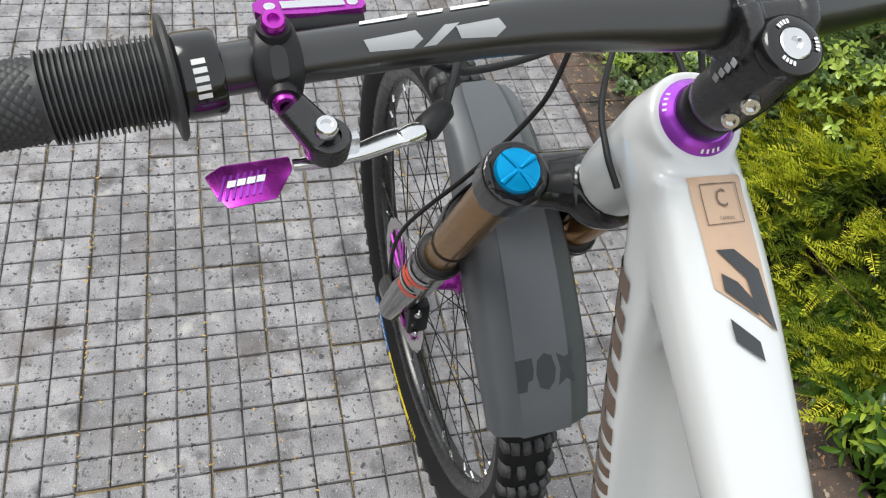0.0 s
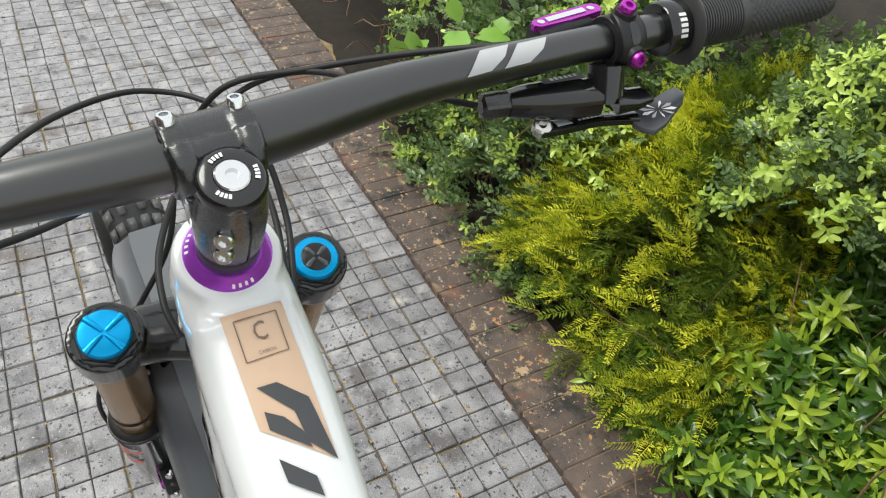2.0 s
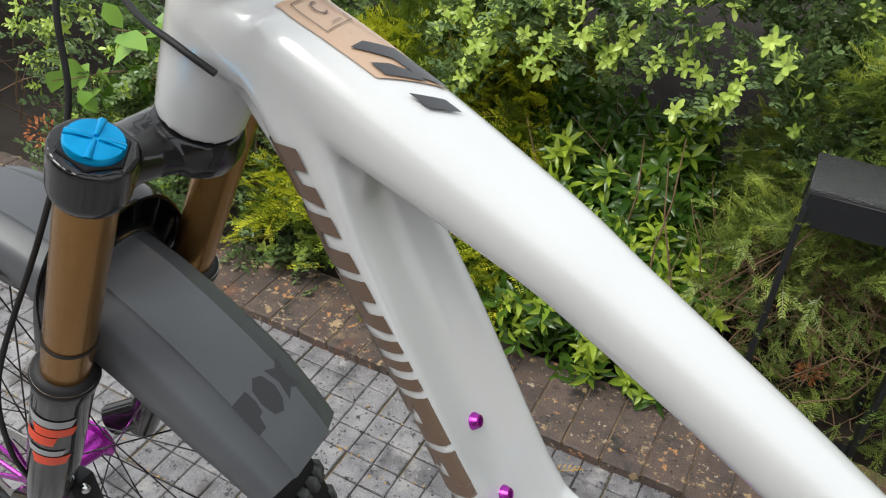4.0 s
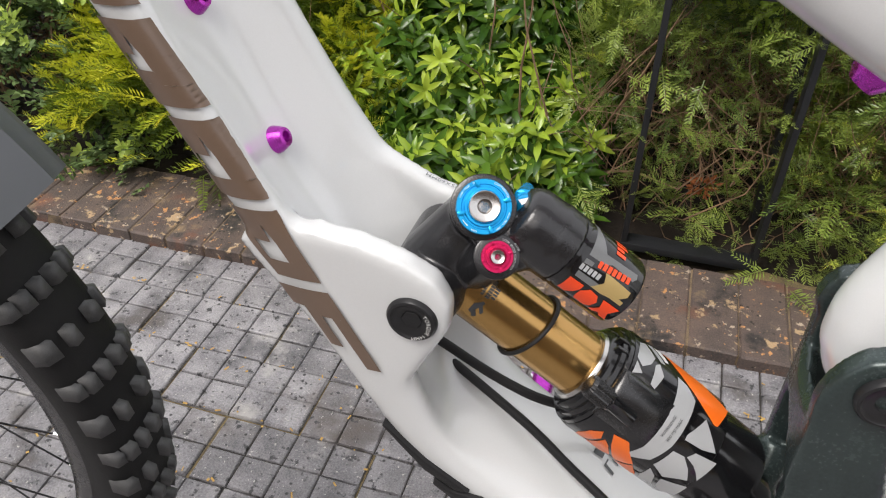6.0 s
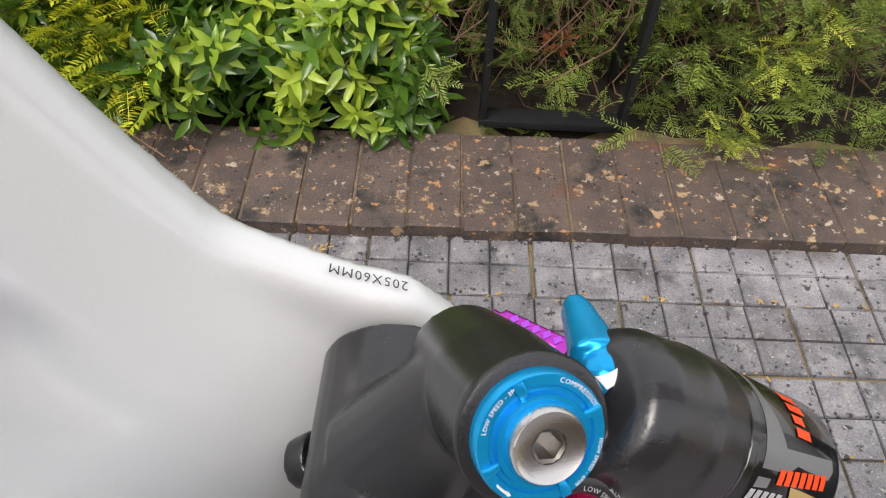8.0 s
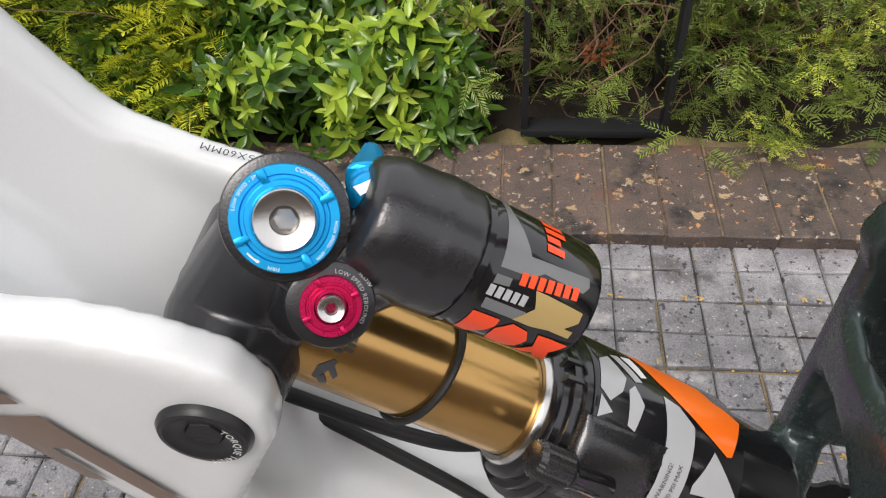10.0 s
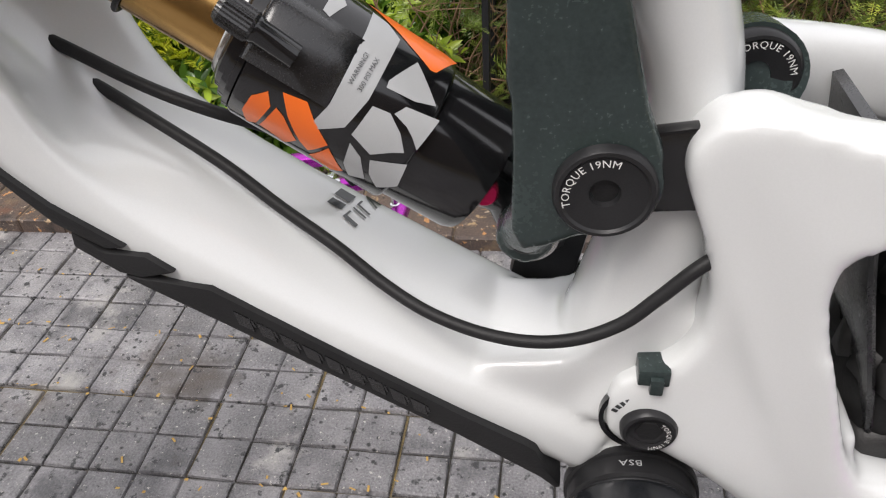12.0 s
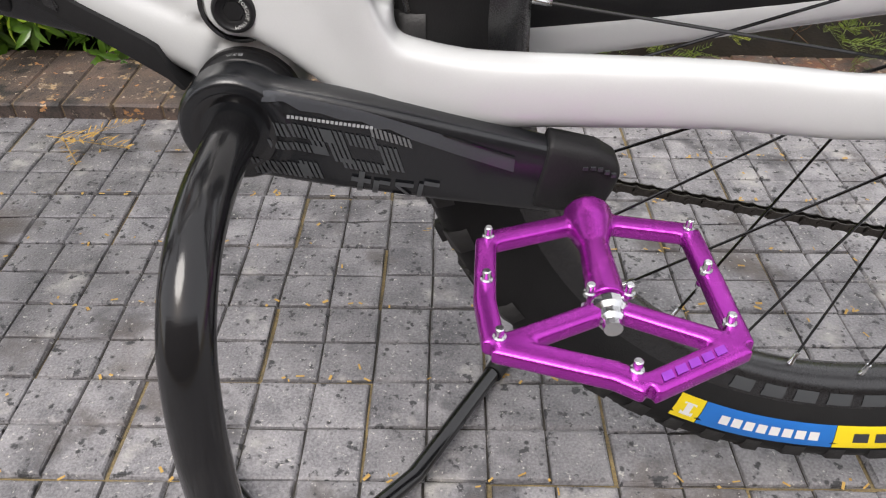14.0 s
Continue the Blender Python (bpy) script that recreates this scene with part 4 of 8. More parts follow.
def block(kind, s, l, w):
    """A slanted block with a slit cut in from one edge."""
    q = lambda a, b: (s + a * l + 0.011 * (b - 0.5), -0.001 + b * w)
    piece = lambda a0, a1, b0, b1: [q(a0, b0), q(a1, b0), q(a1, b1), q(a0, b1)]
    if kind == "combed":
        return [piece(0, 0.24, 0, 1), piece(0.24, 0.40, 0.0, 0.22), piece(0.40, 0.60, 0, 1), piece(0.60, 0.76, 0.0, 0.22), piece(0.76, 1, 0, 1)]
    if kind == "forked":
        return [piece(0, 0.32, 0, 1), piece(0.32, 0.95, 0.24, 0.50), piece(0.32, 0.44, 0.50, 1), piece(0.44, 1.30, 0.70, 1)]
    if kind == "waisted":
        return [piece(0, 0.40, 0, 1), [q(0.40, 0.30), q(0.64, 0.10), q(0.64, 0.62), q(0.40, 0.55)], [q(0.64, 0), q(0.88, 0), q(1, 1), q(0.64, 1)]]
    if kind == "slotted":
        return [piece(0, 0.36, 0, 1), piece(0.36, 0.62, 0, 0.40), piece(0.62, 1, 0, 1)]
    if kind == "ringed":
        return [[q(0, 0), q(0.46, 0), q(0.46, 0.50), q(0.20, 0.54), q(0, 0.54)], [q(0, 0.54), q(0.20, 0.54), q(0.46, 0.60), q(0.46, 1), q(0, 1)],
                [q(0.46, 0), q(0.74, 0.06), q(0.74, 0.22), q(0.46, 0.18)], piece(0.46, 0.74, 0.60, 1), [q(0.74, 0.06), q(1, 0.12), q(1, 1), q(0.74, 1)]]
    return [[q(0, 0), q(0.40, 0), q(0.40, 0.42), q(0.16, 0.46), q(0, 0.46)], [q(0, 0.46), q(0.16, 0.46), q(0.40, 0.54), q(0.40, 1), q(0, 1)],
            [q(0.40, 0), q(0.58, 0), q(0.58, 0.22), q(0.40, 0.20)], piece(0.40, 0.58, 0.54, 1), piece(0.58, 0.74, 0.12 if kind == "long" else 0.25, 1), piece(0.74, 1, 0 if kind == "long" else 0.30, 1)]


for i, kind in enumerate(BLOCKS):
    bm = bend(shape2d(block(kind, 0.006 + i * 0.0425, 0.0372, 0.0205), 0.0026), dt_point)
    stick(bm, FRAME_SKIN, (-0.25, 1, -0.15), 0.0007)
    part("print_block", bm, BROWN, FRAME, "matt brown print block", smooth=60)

# top-tube badge: tan panel, framed letter, slanted dark bars
TTD = V(0.861, 0, -0.508)
def badge(bm, mat_, name, label, lift=0.0005):
    on_plane(bm, V(-0.441, 0.0, 0.972), TTD, V(0, -1, 0))
    stick(bm, FRAME_SKIN, (-0.5, 0, -0.86), lift)
    return part(name, bm, mat_, FRAME, label, smooth=60)


badge(shape2d([[(0.0, -0.024), (0.094, -0.024), (0.066, 0.0098), (0.0, 0.011)]], 0.005), TAN, "badge_panel", "tan printed panel")
sq = [(0.005, -0.019), (0.029, -0.0185), (0.0295, 0.0052), (0.005, 0.005)]
for a, b in zip(sq, sq[1:] + sq[:1]):
    du, dv = b[0] - a[0], b[1] - a[1]
    l = math.hypot(du, dv)
    nu, nv = -dv / l * 0.0003, du / l * 0.0003
    badge(shape2d([[(a[0] - nu, a[1] - nv), (b[0] - nu, b[1] - nv), (b[0] + nu, b[1] + nv), (a[0] + nu, a[1] + nv)]], 0.005), BROWN, "badge_line", "thin brown line", 0.0009)
for text, size, u, v in (("C", 0.016, 0.0145, -0.007), ("CARBON", 0.0030, 0.0262, -0.0075)):
    bm = lettering(text, size, 1.15)
    for w in bm.verts:
        w.co = V(u - w.co.y, v - w.co.x * 0.72, 0)
    badge(bm, BROWN, "badge_letter", "thin brown lettering", 0.0009)
for poly in ([(0.0442, 0.0047), (0.0446, -0.0063), (0.0577, -0.0198), (0.094, -0.0237), (0.080, -0.0120), (0.0623, -0.0102), (0.0545, -0.0035)], [(0.0576, 0.0048), (0.0635, -0.0040), (0.074, -0.0112), (0.084, -0.0130), (0.0677, 0.0050)],
             [(0.0833, 0.0053), (0.0982, -0.0101), (0.1094, -0.0107), (0.0963, 0.0045)]):
    badge(shape2d([poly], 0.005), INK, "badge_bar", "dark slanted bar", 0.0010)

# bottle bolts
for x, z in ((-0.307, 0.721), (-0.279, 0.662)):
    bm = bmesh.new()
    lathe(bm, V(x, 0, z) - n_dt * 0.0075, n_dt, [(-0.004, 0.0064), (0.0015, 0.0064), (0.0045, 0.0054), (0.0072, 0.0042), (0.0074, 0.0026), (0.0045, 0.0024)], 20)
    part("bottle_bolt", bm, PURPLE, BIKE, "purple anodised bolt")
# the same bolts beneath the top tube
for x, z in ((-0.1165, 0.7560), (-0.0610, 0.7235)):
    bm = bmesh.new()
    lathe(bm, V(x, 0, z), (-0.53, 0, -0.85), [(-0.006, 0.0082), (0.0010, 0.0082), (0.0040, 0.0070), (0.0070, 0.0052), (0.0072, 0.0030), (0.0045, 0.0026)], 20)
    part("frame_bolt", bm, PURPLE, BIKE, "purple anodised bolt")


# pivot covers with round lettering
def ring_text(text, centre, axis, up, radius, size, mid_deg, material, parent, lift=0.0004, spacing=1.1, name="lettering"):
    """Letters round a disc; mid_deg clockwise from up, read from outside."""
    x, y, z = basis(axis, up)
    c = Vector(centre) + z * lift
    side = x.cross(z)
    side = -side
    bm = lettering(text, size, spacing)

    def f(u, v):
        a = radians(mid_deg) + u / radius
        r = radius + v
        return c + (x * math.cos(a) - side * math.sin(a)) * r

    bend(bm, f)
    return part(name, bm, material, parent, "pale lettering", smooth=0)


def pivot_bolt(centre, axis, r, text, size, deg, parent=None, hexr=0.0042, tr=None, deep=0.003):
    bm = bmesh.new()
    lathe(bm, centre, axis, [(-0.006, r), (0.0, r), (0.0014, r - 0.0010), (0.0016, r - 0.0022), (0.0008, r - 0.0030), (0.0006, r * 0.62), (0.0002, hexr * 1.5), (0.0, hexr * 1.15), (-deep, hexr)], 40)
    b = part("pivot_bolt", bm, ANOD, parent or BIKE, "black pivot bolt with a dark hexagon for its socket")
    # near-black hexagon: the shade of a deep socket put into colour, recess is shallow
    bm = bmesh.new()
    lathe(bm, Vector(centre) + Vector(axis).normalized() * -(deep - 0.0002), axis, [(0, hexr * 1.15), (0.0006, hexr * 1.10), (0.0006, 0.0001)], 6)
    part("socket", bm, RUBBER, b)
    ring_text(text, Vector(centre) + Vector(axis).normalized() * 0.0016, axis, (0, 0, 1), tr or r * 0.66, size, deg, PALE, b, 0.0008)
    return b


LEFT = (0, -1, 0)
pivot_bolt((-0.2095, -0.0380, 0.6055), LEFT, 0.0115, "TORQUE 14NM", 0.0026, 112, deep=0.0006, tr=0.0084)
pivot_bolt((0.0075, -0.0402, 0.4172), LEFT, 0.0108, "TORQUE 19NM", 0.0025, 105, hexr=0.0046, deep=0.0006)


# ---- front end, all turned with the steering ----
def steered(bm):
    bmesh.ops.transform(bm, matrix=STEER, verts=bm.verts)
    return bm


def spart(name, bm, material, parent=None, label="", smooth=40):
    return part(name, steered(bm), material, parent or BIKE, label, smooth)


def on_axis(h, f=0.0, y=0.0):
    """h metres below the top cap along the steering axis, f ahead, y across."""
    return HEAD - AXIS * h + FORE * f + V(0, y, 0)


# headset cup, spacer, stem
bm = bmesh.new()
lathe(bm, on_axis(0.091), AXIS, [(-0.003, 0.0252), (0.0, 0.0257), (0.0022, 0.0250), (0.0065, 0.0205), (0.0085, 0.0190), (0.0085, 0.016)], 48)
cup = spart("headset_cup", bm, VIOLET, label="violet anodised headset cup")
for k, deg in enumerate((60, 180, 300)):
    bm = bmesh.new()
    ang = radians(deg)
    x, y, z = basis(AXIS, FORE)
    for j in range(4):
        a = ang + (j - 1.5) * 0.16
        rr = [on_axis(0.0862) + (x * math.cos(b) + y * math.sin(b)) * r + AXIS * (0.0019 - (r - 0.0205) * 0.95) for r, b in ((0.0218, a - 0.035), (0.0218, a + 0.035), (0.0238, a + 0.035), (0.0238, a - 0.035))]
        bm.faces.new([bm.verts.new(p) for p in rr])
    spart("mark", bm, PALE, cup)
bm = bmesh.new()
lathe(bm, on_axis(0.084), AXIS, [(0, 0.0172), (0.001, 0.0178), (0.0138, 0.0178), (0.015, 0.0172)], 40)
spart("spacer", bm, ANOD)
BARC = V(-0.471, 0.005, 1.0645)
bm = bmesh.new()
sweep(bm, [on_axis(0.069), on_axis(0.064), on_axis(0.056), on_axis(0.034), on_axis(0.018), on_axis(0.008)], [0.0178, 0.0188, 0.0190, 0.0192, 0.0178, 0.0166], n=32)
for y in (-0.0175, 0.0175):
    sweep(bm, [BARC + V(0, y - 0.0055, 0), BARC + V(0, y + 0.0055, 0)], 0.0205, n=32)
    sweep(bm, crom([on_axis(0.046, -0.002, y * 0.55), on_axis(0.030, 0.010, y * 0.72), BARC + V(0.020, y * 0.92, 0.004), BARC + V(0.011, y, 0.0135)], 4), smooth_list([0.0085, 0.0080, 0.0070, 0.0066], 4), smooth_list([0.0110, 0.0100, 0.0090, 0.0070], 4), n=18, e=2.6, side=(0, 1, 0))
sweep(bm, [BARC + V(0, -0.0225, 0), BARC + V(0, 0.0225, 0)], 0.0192, n=32)
sweep(bm, crom([on_axis(0.030, 0.004, 0), on_axis(0.024, 0.014, 0), BARC + V(0.016, 0, 0.0075), BARC + V(0.0105, 0, 0.0120)], 4), smooth_list([0.0130, 0.0150, 0.0165, 0.0175], 4), smooth_list([0.0130, 0.0090, 0.0065, 0.0055], 4), n=24, e=3.5, side=(0, 1, 0))
stem = spart("stem", bm, BLACK, label="satin black short stem")
remesh(stem, 0.0011, 4)
bm = bmesh.new()
ys = (-0.0245, -0.0225, -0.0175, -0.0125, -0.008, 0.0, 0.008, 0.0125, 0.0175, 0.0225, 0.0245)
lob = (0.0125, 0.0150, 0.0168, 0.0148, 0.0112, 0.0098, 0.0112, 0.0148, 0.0168, 0.0150, 0.0125)
rings = []
for y, z in zip(ys, lob):
    rings.append([BARC + V(x, y, h) for x, h in ((0.0075, 0.008), (0.0075, z + 0.0012), (0.006, z + 0.0030), (0.001, z + 0.0036), (-0.006, z + 0.0020), (-0.0125, z - 0.0030), (-0.0185, z - 0.0100), (-0.0212, -0.003), (-0.0160, -0.013), (-0.0120, -0.010), (-0.0160, 0.0), (-0.0100, 0.006))])
loft(bm, rings)
plate = spart("face_plate", bm, BLACK, stem, "satin black clamp plate", 60)
for y in (-0.0175, 0.0175):
    bm = bmesh.new()
    lathe(bm, BARC + V(-0.0010, y, 0.0145), (-0.10, 0, 1), [(0, 0.0048), (0.0088, 0.0044), (0.0100, 0.0036), (0.0100, 0.0023), (0.0075, 0.0021)], 20)
    spart("face_bolt", bm, SILVER, stem, "silver clamp bolt")
# thin black rod on the surface paints the shade inside the slot
bm = bmesh.new()
sweep(bm, [on_axis(h, -0.0188, 0.0035) for h in (0.020, 0.050, 0.067)], 0.0007, n=6)
spart("clamp_slot", bm, RUBBER, stem, "dark line for the shade in the clamp's slot")
for h in (0.031, 0.049):
    bm = bmesh.new()
    lathe(bm, on_axis(h, -0.0172, -0.0098), (0.80, -0.50, 0.25), [(-0.004, 0.0050), (0.0022, 0.0050), (0.0034, 0.0042), (0.0034, 0.0025), (0.0010, 0.0022)], 20)
    spart("pinch_bolt", bm, SILVER, stem, "silver pinch bolt")
bm = bmesh.new()
for y, s in ((-0.0203, -1),):
    for k in range(4):
        box(bm, on_axis(0.036 - 0.0055 * k, 0.002, -0.0212), (0.004, 0.0006, 0.0036))
spart("stem_print", bm, GREY, stem, "grey print marks")
bm = bmesh.new()
lathe(bm, on_axis(0.008), AXIS, [(0, 0.0174), (0.004, 0.0174), (0.0066, 0.0164), (0.0081, 0.0140), (0.0080, 0.0090), (0.006, 0.0084)], 40)
cap = spart("top_cap", bm, GLOSS, label="gloss black headset cap")
bm = bmesh.new()
lathe(bm, on_axis(0.002), AXIS, [(0, 0.0086), (0.0022, 0.0086), (0.0030, 0.0078), (0.0030, 0.0034), (0.001, 0.0032)], 36)
spart("cap_bolt", bm, SILVER, cap, "silver top cap bolt")
for deg in (20, 140, 260):
    bm = bmesh.new()
    x, y, z = basis(AXIS, FORE)
    for j in range(4):
        a = radians(deg) + (j - 1.5) * 0.17
        bm.faces.new([bm.verts.new(on_axis(-0.0007 + (r - 0.0125) * 0.03) + (x * math.cos(b) + y * math.sin(b)) * r) for r, b in ((0.0106, a - 0.06), (0.0106, a + 0.06), (0.0130, a + 0.06), (0.0130, a - 0.06))])
    spart("mark", bm, PALE, cap)

# handlebar
BAR_PTS = [(0.0, 0.0, 0.0), (0.045, -0.002, 0.0), (0.085, -0.0045, 0.001), (0.125, -0.006, 0.001), (0.17, -0.0035, 0.001), (0.20, -0.001, 0.001), (0.25, 0.004, 0.002), (0.33, 0.013, 0.003), (0.44, 0.025, 0.004)]
BAR_R = [0.0175, 0.0168, 0.0153, 0.0136, 0.0122, 0.0116, 0.0112, 0.0111, 0.0111]


def bar_at(y):
    s = abs(y)
    ys = [p[0] for p in BAR_PTS]
    b = float(np.interp(s, ys, [p[1] for p in BAR_PTS]))
    r = float(np.interp(s, ys, [p[2] for p in BAR_PTS]))
    return BARC + V(b, y, r)


pl = crom([BARC + V(b, -s, r) for s, b, r in reversed(BAR_PTS)] + [BARC + V(b, s, r) for s, b, r in BAR_PTS[1:]], 5)
rl = smooth_list(list(reversed(BAR_R)) + BAR_R[1:], 5)
bm = bmesh.new()
sweep(bm, pl, rl, n=32, side=(0, 0, 1))
bar = spart("handlebar", bm, BAR, label="matt black carbon riser handlebar")


def bar_patch(poly, material, name, label):
    """Print wrapped on the bar: (y along, angle in degrees from straight up towards the rider)."""
    bm = shape2d([[(y * 1.0, a * 0.0003) for y, a in poly]], 0.004)

    def f(y, av):
        a = radians(av / 0.0003)
        ys = [p[0] for p in BAR_PTS]
        r = float(np.interp(abs(y), ys, BAR_R)) + 0.0004
        return bar_at(y) + V(math.sin(a), 0, math.cos(a)) * r

    bend(bm, f)
    spart(name, bm, material, bar, label)


for y0, y1, cut in ((-0.207, -0.183, 0), (-0.180, -0.166, 1), (-0.164, -0.143, 0)):
    bar_patch([(y0, 34), (y0 + 0.002, 60), (y1 - 0.002, 66), (y1 + 0.003, 50), (y1, 30)] if not cut else [(y0, 66), (y0 + 0.006, 66), (y1 + 0.004, 28), (y1 - 0.003, 28)], GREY, "bar_print", "grey print shape")
    bar_patch([(y0 + 0.001, -30), (y0, -8), (y1 - 0.002, -8), (y1, -30)], PALE, "bar_print", "pale print shape")
for y0, y1 in ((0.162, 0.176), (0.188, 0.203)):
    bar_patch([(y0 - 0.011, 72), (y1 - 0.008, 70), (y1 + 0.003, 40), (y1 + 0.010, 0), (y0 + 0.004, 4), (y0 - 0.004, 40)], GREY, "bar_print", "grey print shape")


def grip(s, y0):
    y = lambda d: s * d
    root_c = bar_at(y(y0))
    ax = (bar_at(y(y0 + 0.08)) - bar_at(y(y0))).normalized()
    L = lambda prof, n=36: (lambda b: (lathe(b, root_c, ax, prof, n), b)[1])(bmesh.new())
    body = spart("grip", L([(0.010, 0.0155), (0.0105, 0.0242), (0.012, 0.0262), (0.0135, 0.0255), (0.015, 0.0180), (0.018, 0.0160), (0.134, 0.0160), (0.141, 0.0150), (0.142, 0.005)]), GRIPM, label="black rubber lock-on grip")
    spart("grip_collar", L([(-0.008, 0.0125), (-0.0075, 0.0170), (-0.006, 0.0182), (0.008, 0.0182), (0.010, 0.0176)]), GLOSS, body, "gloss black clamp collar")
    if s < 0:
        prof = [(0.0165, 0.0155)]
        for k in range(20):
            h = 0.017 + k * 0.0022
            prof += [(h, 0.0158), (h + 0.0003, 0.0186), (h + 0.0011, 0.0186), (h + 0.0014, 0.0158)]
        spart("grip_ribs", L(prof), GRIPM, body, "fine rubber ribs")
    else:
        prof = [(0.0165, 0.0155)]
        for k in range(17):
            h = 0.017 + k * 0.0022
            prof += [(h, 0.0166), (h + 0.0003, 0.0176), (h + 0.0013, 0.0176), (h + 0.0016, 0.0166)]
        spart("grip_sleeve", L(prof), GRIPM, body, "finely lined rubber sleeve")
    x, yy, z = basis(ax, (0, 0, 1))
    vs, fs = [], []
    for i in range(34):
        for j in range(22):
            a = 2 * math.pi * (j + 0.5 * (i % 2)) / 22
            h = 0.0635 + i * 0.0021
            for dh, da, dr in ((-0.0019, 0, 0), (0, 0.135, 0), (0.0019, 0, 0), (0, -0.135, 0), (0, 0, 0.0013)):
                r = 0.0160 + dr
                vs.append(STEER @ (root_c + ax * (h + dh) + (x * math.cos(a + da) + yy * math.sin(a + da)) * r))
            k = len(vs) - 5
            fs += [(k, k + 1, k + 4), (k + 1, k + 2, k + 4), (k + 2, k + 3, k + 4), (k + 3, k, k + 4)]
    ob = new("grip_texture", np_mesh("grip_texture", [tuple(v) for v in vs], fs, GRIPM))
    ob.parent = body
    tagged(ob, "raised diamond texture", kind="stuff")
    for k in range(5):
        bm = bmesh.new()
        a0 = radians(36 + k * 11)
        pts = []
        for da, h in ((-0.06, -0.001), (0.06, -0.001), (0.07, 0.0045), (-0.05, 0.0045)):
            a = a0 + da
            pts.append(root_c + ax * h + (x * math.cos(a) + (-yy if s < 0 else yy) * math.sin(a) * (1 if s < 0 else 1)) * 0.01845)
        bm.faces.new([bm.verts.new(p) for p in pts])
        spart("mark", bm, PALE, body)
    return body


grip(-1, 0.276)
grip(1, 0.306)


def clamp(s, y0):
    """Brake clamp round the bar with two bolts and a bridge whose slot is drawn in black."""
    c = bar_at(s * y0)
    ax = V(0.02, s, 0).normalized()
    bm = bmesh.new()
    lathe(bm, c - ax * 0.009, ax, [(0, 0.0115), (0, 0.0155), (0.001, 0.0162), (0.017, 0.0162), (0.018, 0.0155), (0.018, 0.0115)], 36, closed=True)
    for a in (12, 98):
        d = V(math.sin(radians(a)), 0, math.cos(radians(a)))
        sweep(bm, [c + d * 0.014 - ax * 0.0001, c + d * 0.0225], [0.0088, 0.0070], n=18)
    rings = []
    for k in range(21):
        a = radians(2 + 5.4 * k)
        d = V(math.sin(a), 0, math.cos(a))
        w = 0.0078 + 0.0022 * math.sin(math.pi * k / 20)
        rings.append([c + d * 0.0155 - ax * w, c + d * 0.0192 - ax * w, c + d * 0.0203 - ax * (w - 0.0014), c + d * 0.0203 + ax * (w - 0.0014), c + d * 0.0192 + ax * w, c + d * 0.0155 + ax * w])
    loft(bm, rings)
    cl = spart("brake_clamp", bm, ANOD, label="black anodised brake clamp")
    for a in (12, 98):
        d = V(math.sin(radians(a)), 0, math.cos(radians(a)))
        bm = bmesh.new()
        lathe(bm, c + d * 0.0228, d + V(0.35, 0, 0.35), [(-0.002, 0.0052), (0.003, 0.0052), (0.0042, 0.0044), (0.0042, 0.0026), (0.0015, 0.0024)], 20)
        spart("clamp_bolt", bm, PURPLE, cl, "purple clamp bolt")
    # black strip just above the bridge, for the shade in its slot
    bm = bmesh.new()
    rings = []
    for k in range(13):
        a = radians(33 + 3.6 * k)
        d = V(math.sin(a), 0, math.cos(a))
        w = 0.0036 * math.sqrt(max(0.04, 1 - ((k - 6) / 6) ** 4))
        rings.append([c + d * 0.0190 - ax * w, c + d * 0.0206 - ax * w, c + d * 0.0206 + ax * w, c + d * 0.0190 + ax * w])
    loft(bm, rings)
    spart("clamp_slot", bm, GLOSS, cl)
    return c


def master(s, y0):
    """Brake master cylinder and reservoir ahead of the bar."""
    c = bar_at(s * y0)
    a = c + V(-0.024, s * 0.002, -0.001)
    b = c + V(-0.027, -s * 0.036, -0.004)
    bm = bmesh.new()
    sweep(bm, [a, a.lerp(b, 0.5), b], [0.010, 0.011, 0.009], [0.011, 0.012, 0.010], n=18, e=3)
    body = spart("master_cylinder", bm, ANOD, label="black brake master cylinder")
    bm = bmesh.new()
    o = V(0, 0, 0.0095)
    t = (b - a).normalized()
    n = t.cross(V(0, 0, 1)).normalized()
    rings = []
    for k, (q, w) in enumerate(((-0.010, 0.003), (-0.007, 0.0062), (0.016, 0.0070), (0.038, 0.0052), (0.041, 0.002))):
        p = a + t * q + o
        rings.append([p + n * w + V(0, 0, -0.002), p + n * w * 0.92 + V(0, 0, 0.002), p - n * w * 0.92 + V(0, 0, 0.002), p - n * w + V(0, 0, -0.002)])
    loft(bm, rings)
    lid = spart("reservoir_lid", bm, PURPLE, body, "purple anodised reservoir lid")
    for q in (-0.003, 0.035):
        bm = bmesh.new()
        lathe(bm, a + t * q + o + V(0, 0, 0.0019), (0, 0, 1), [(0, 0.0026), (0.0006, 0.0026), (0.0008, 0.002)], 14)
        spart("lid_screw", bm, SILVER, lid)
    bm = bmesh.new()
    p = a + t * 0.004 + o
    loft(bm, [[a + t * q + o + n * w + V(0, 0, 0.0022) for w in (-0.0026, 0.0026)] + [a + t * q + o + n * w + V(0, 0, 0.0028) for w in (0.0026, -0.0026)] for q in (0.002, 0.031)])
    spart("lid_rib", bm, SILVER, lid)


for s, y0 in ((-1, 0.245), (1, 0.266)):
    clamp(s, y0)
    master(s, y0 - 0.007)

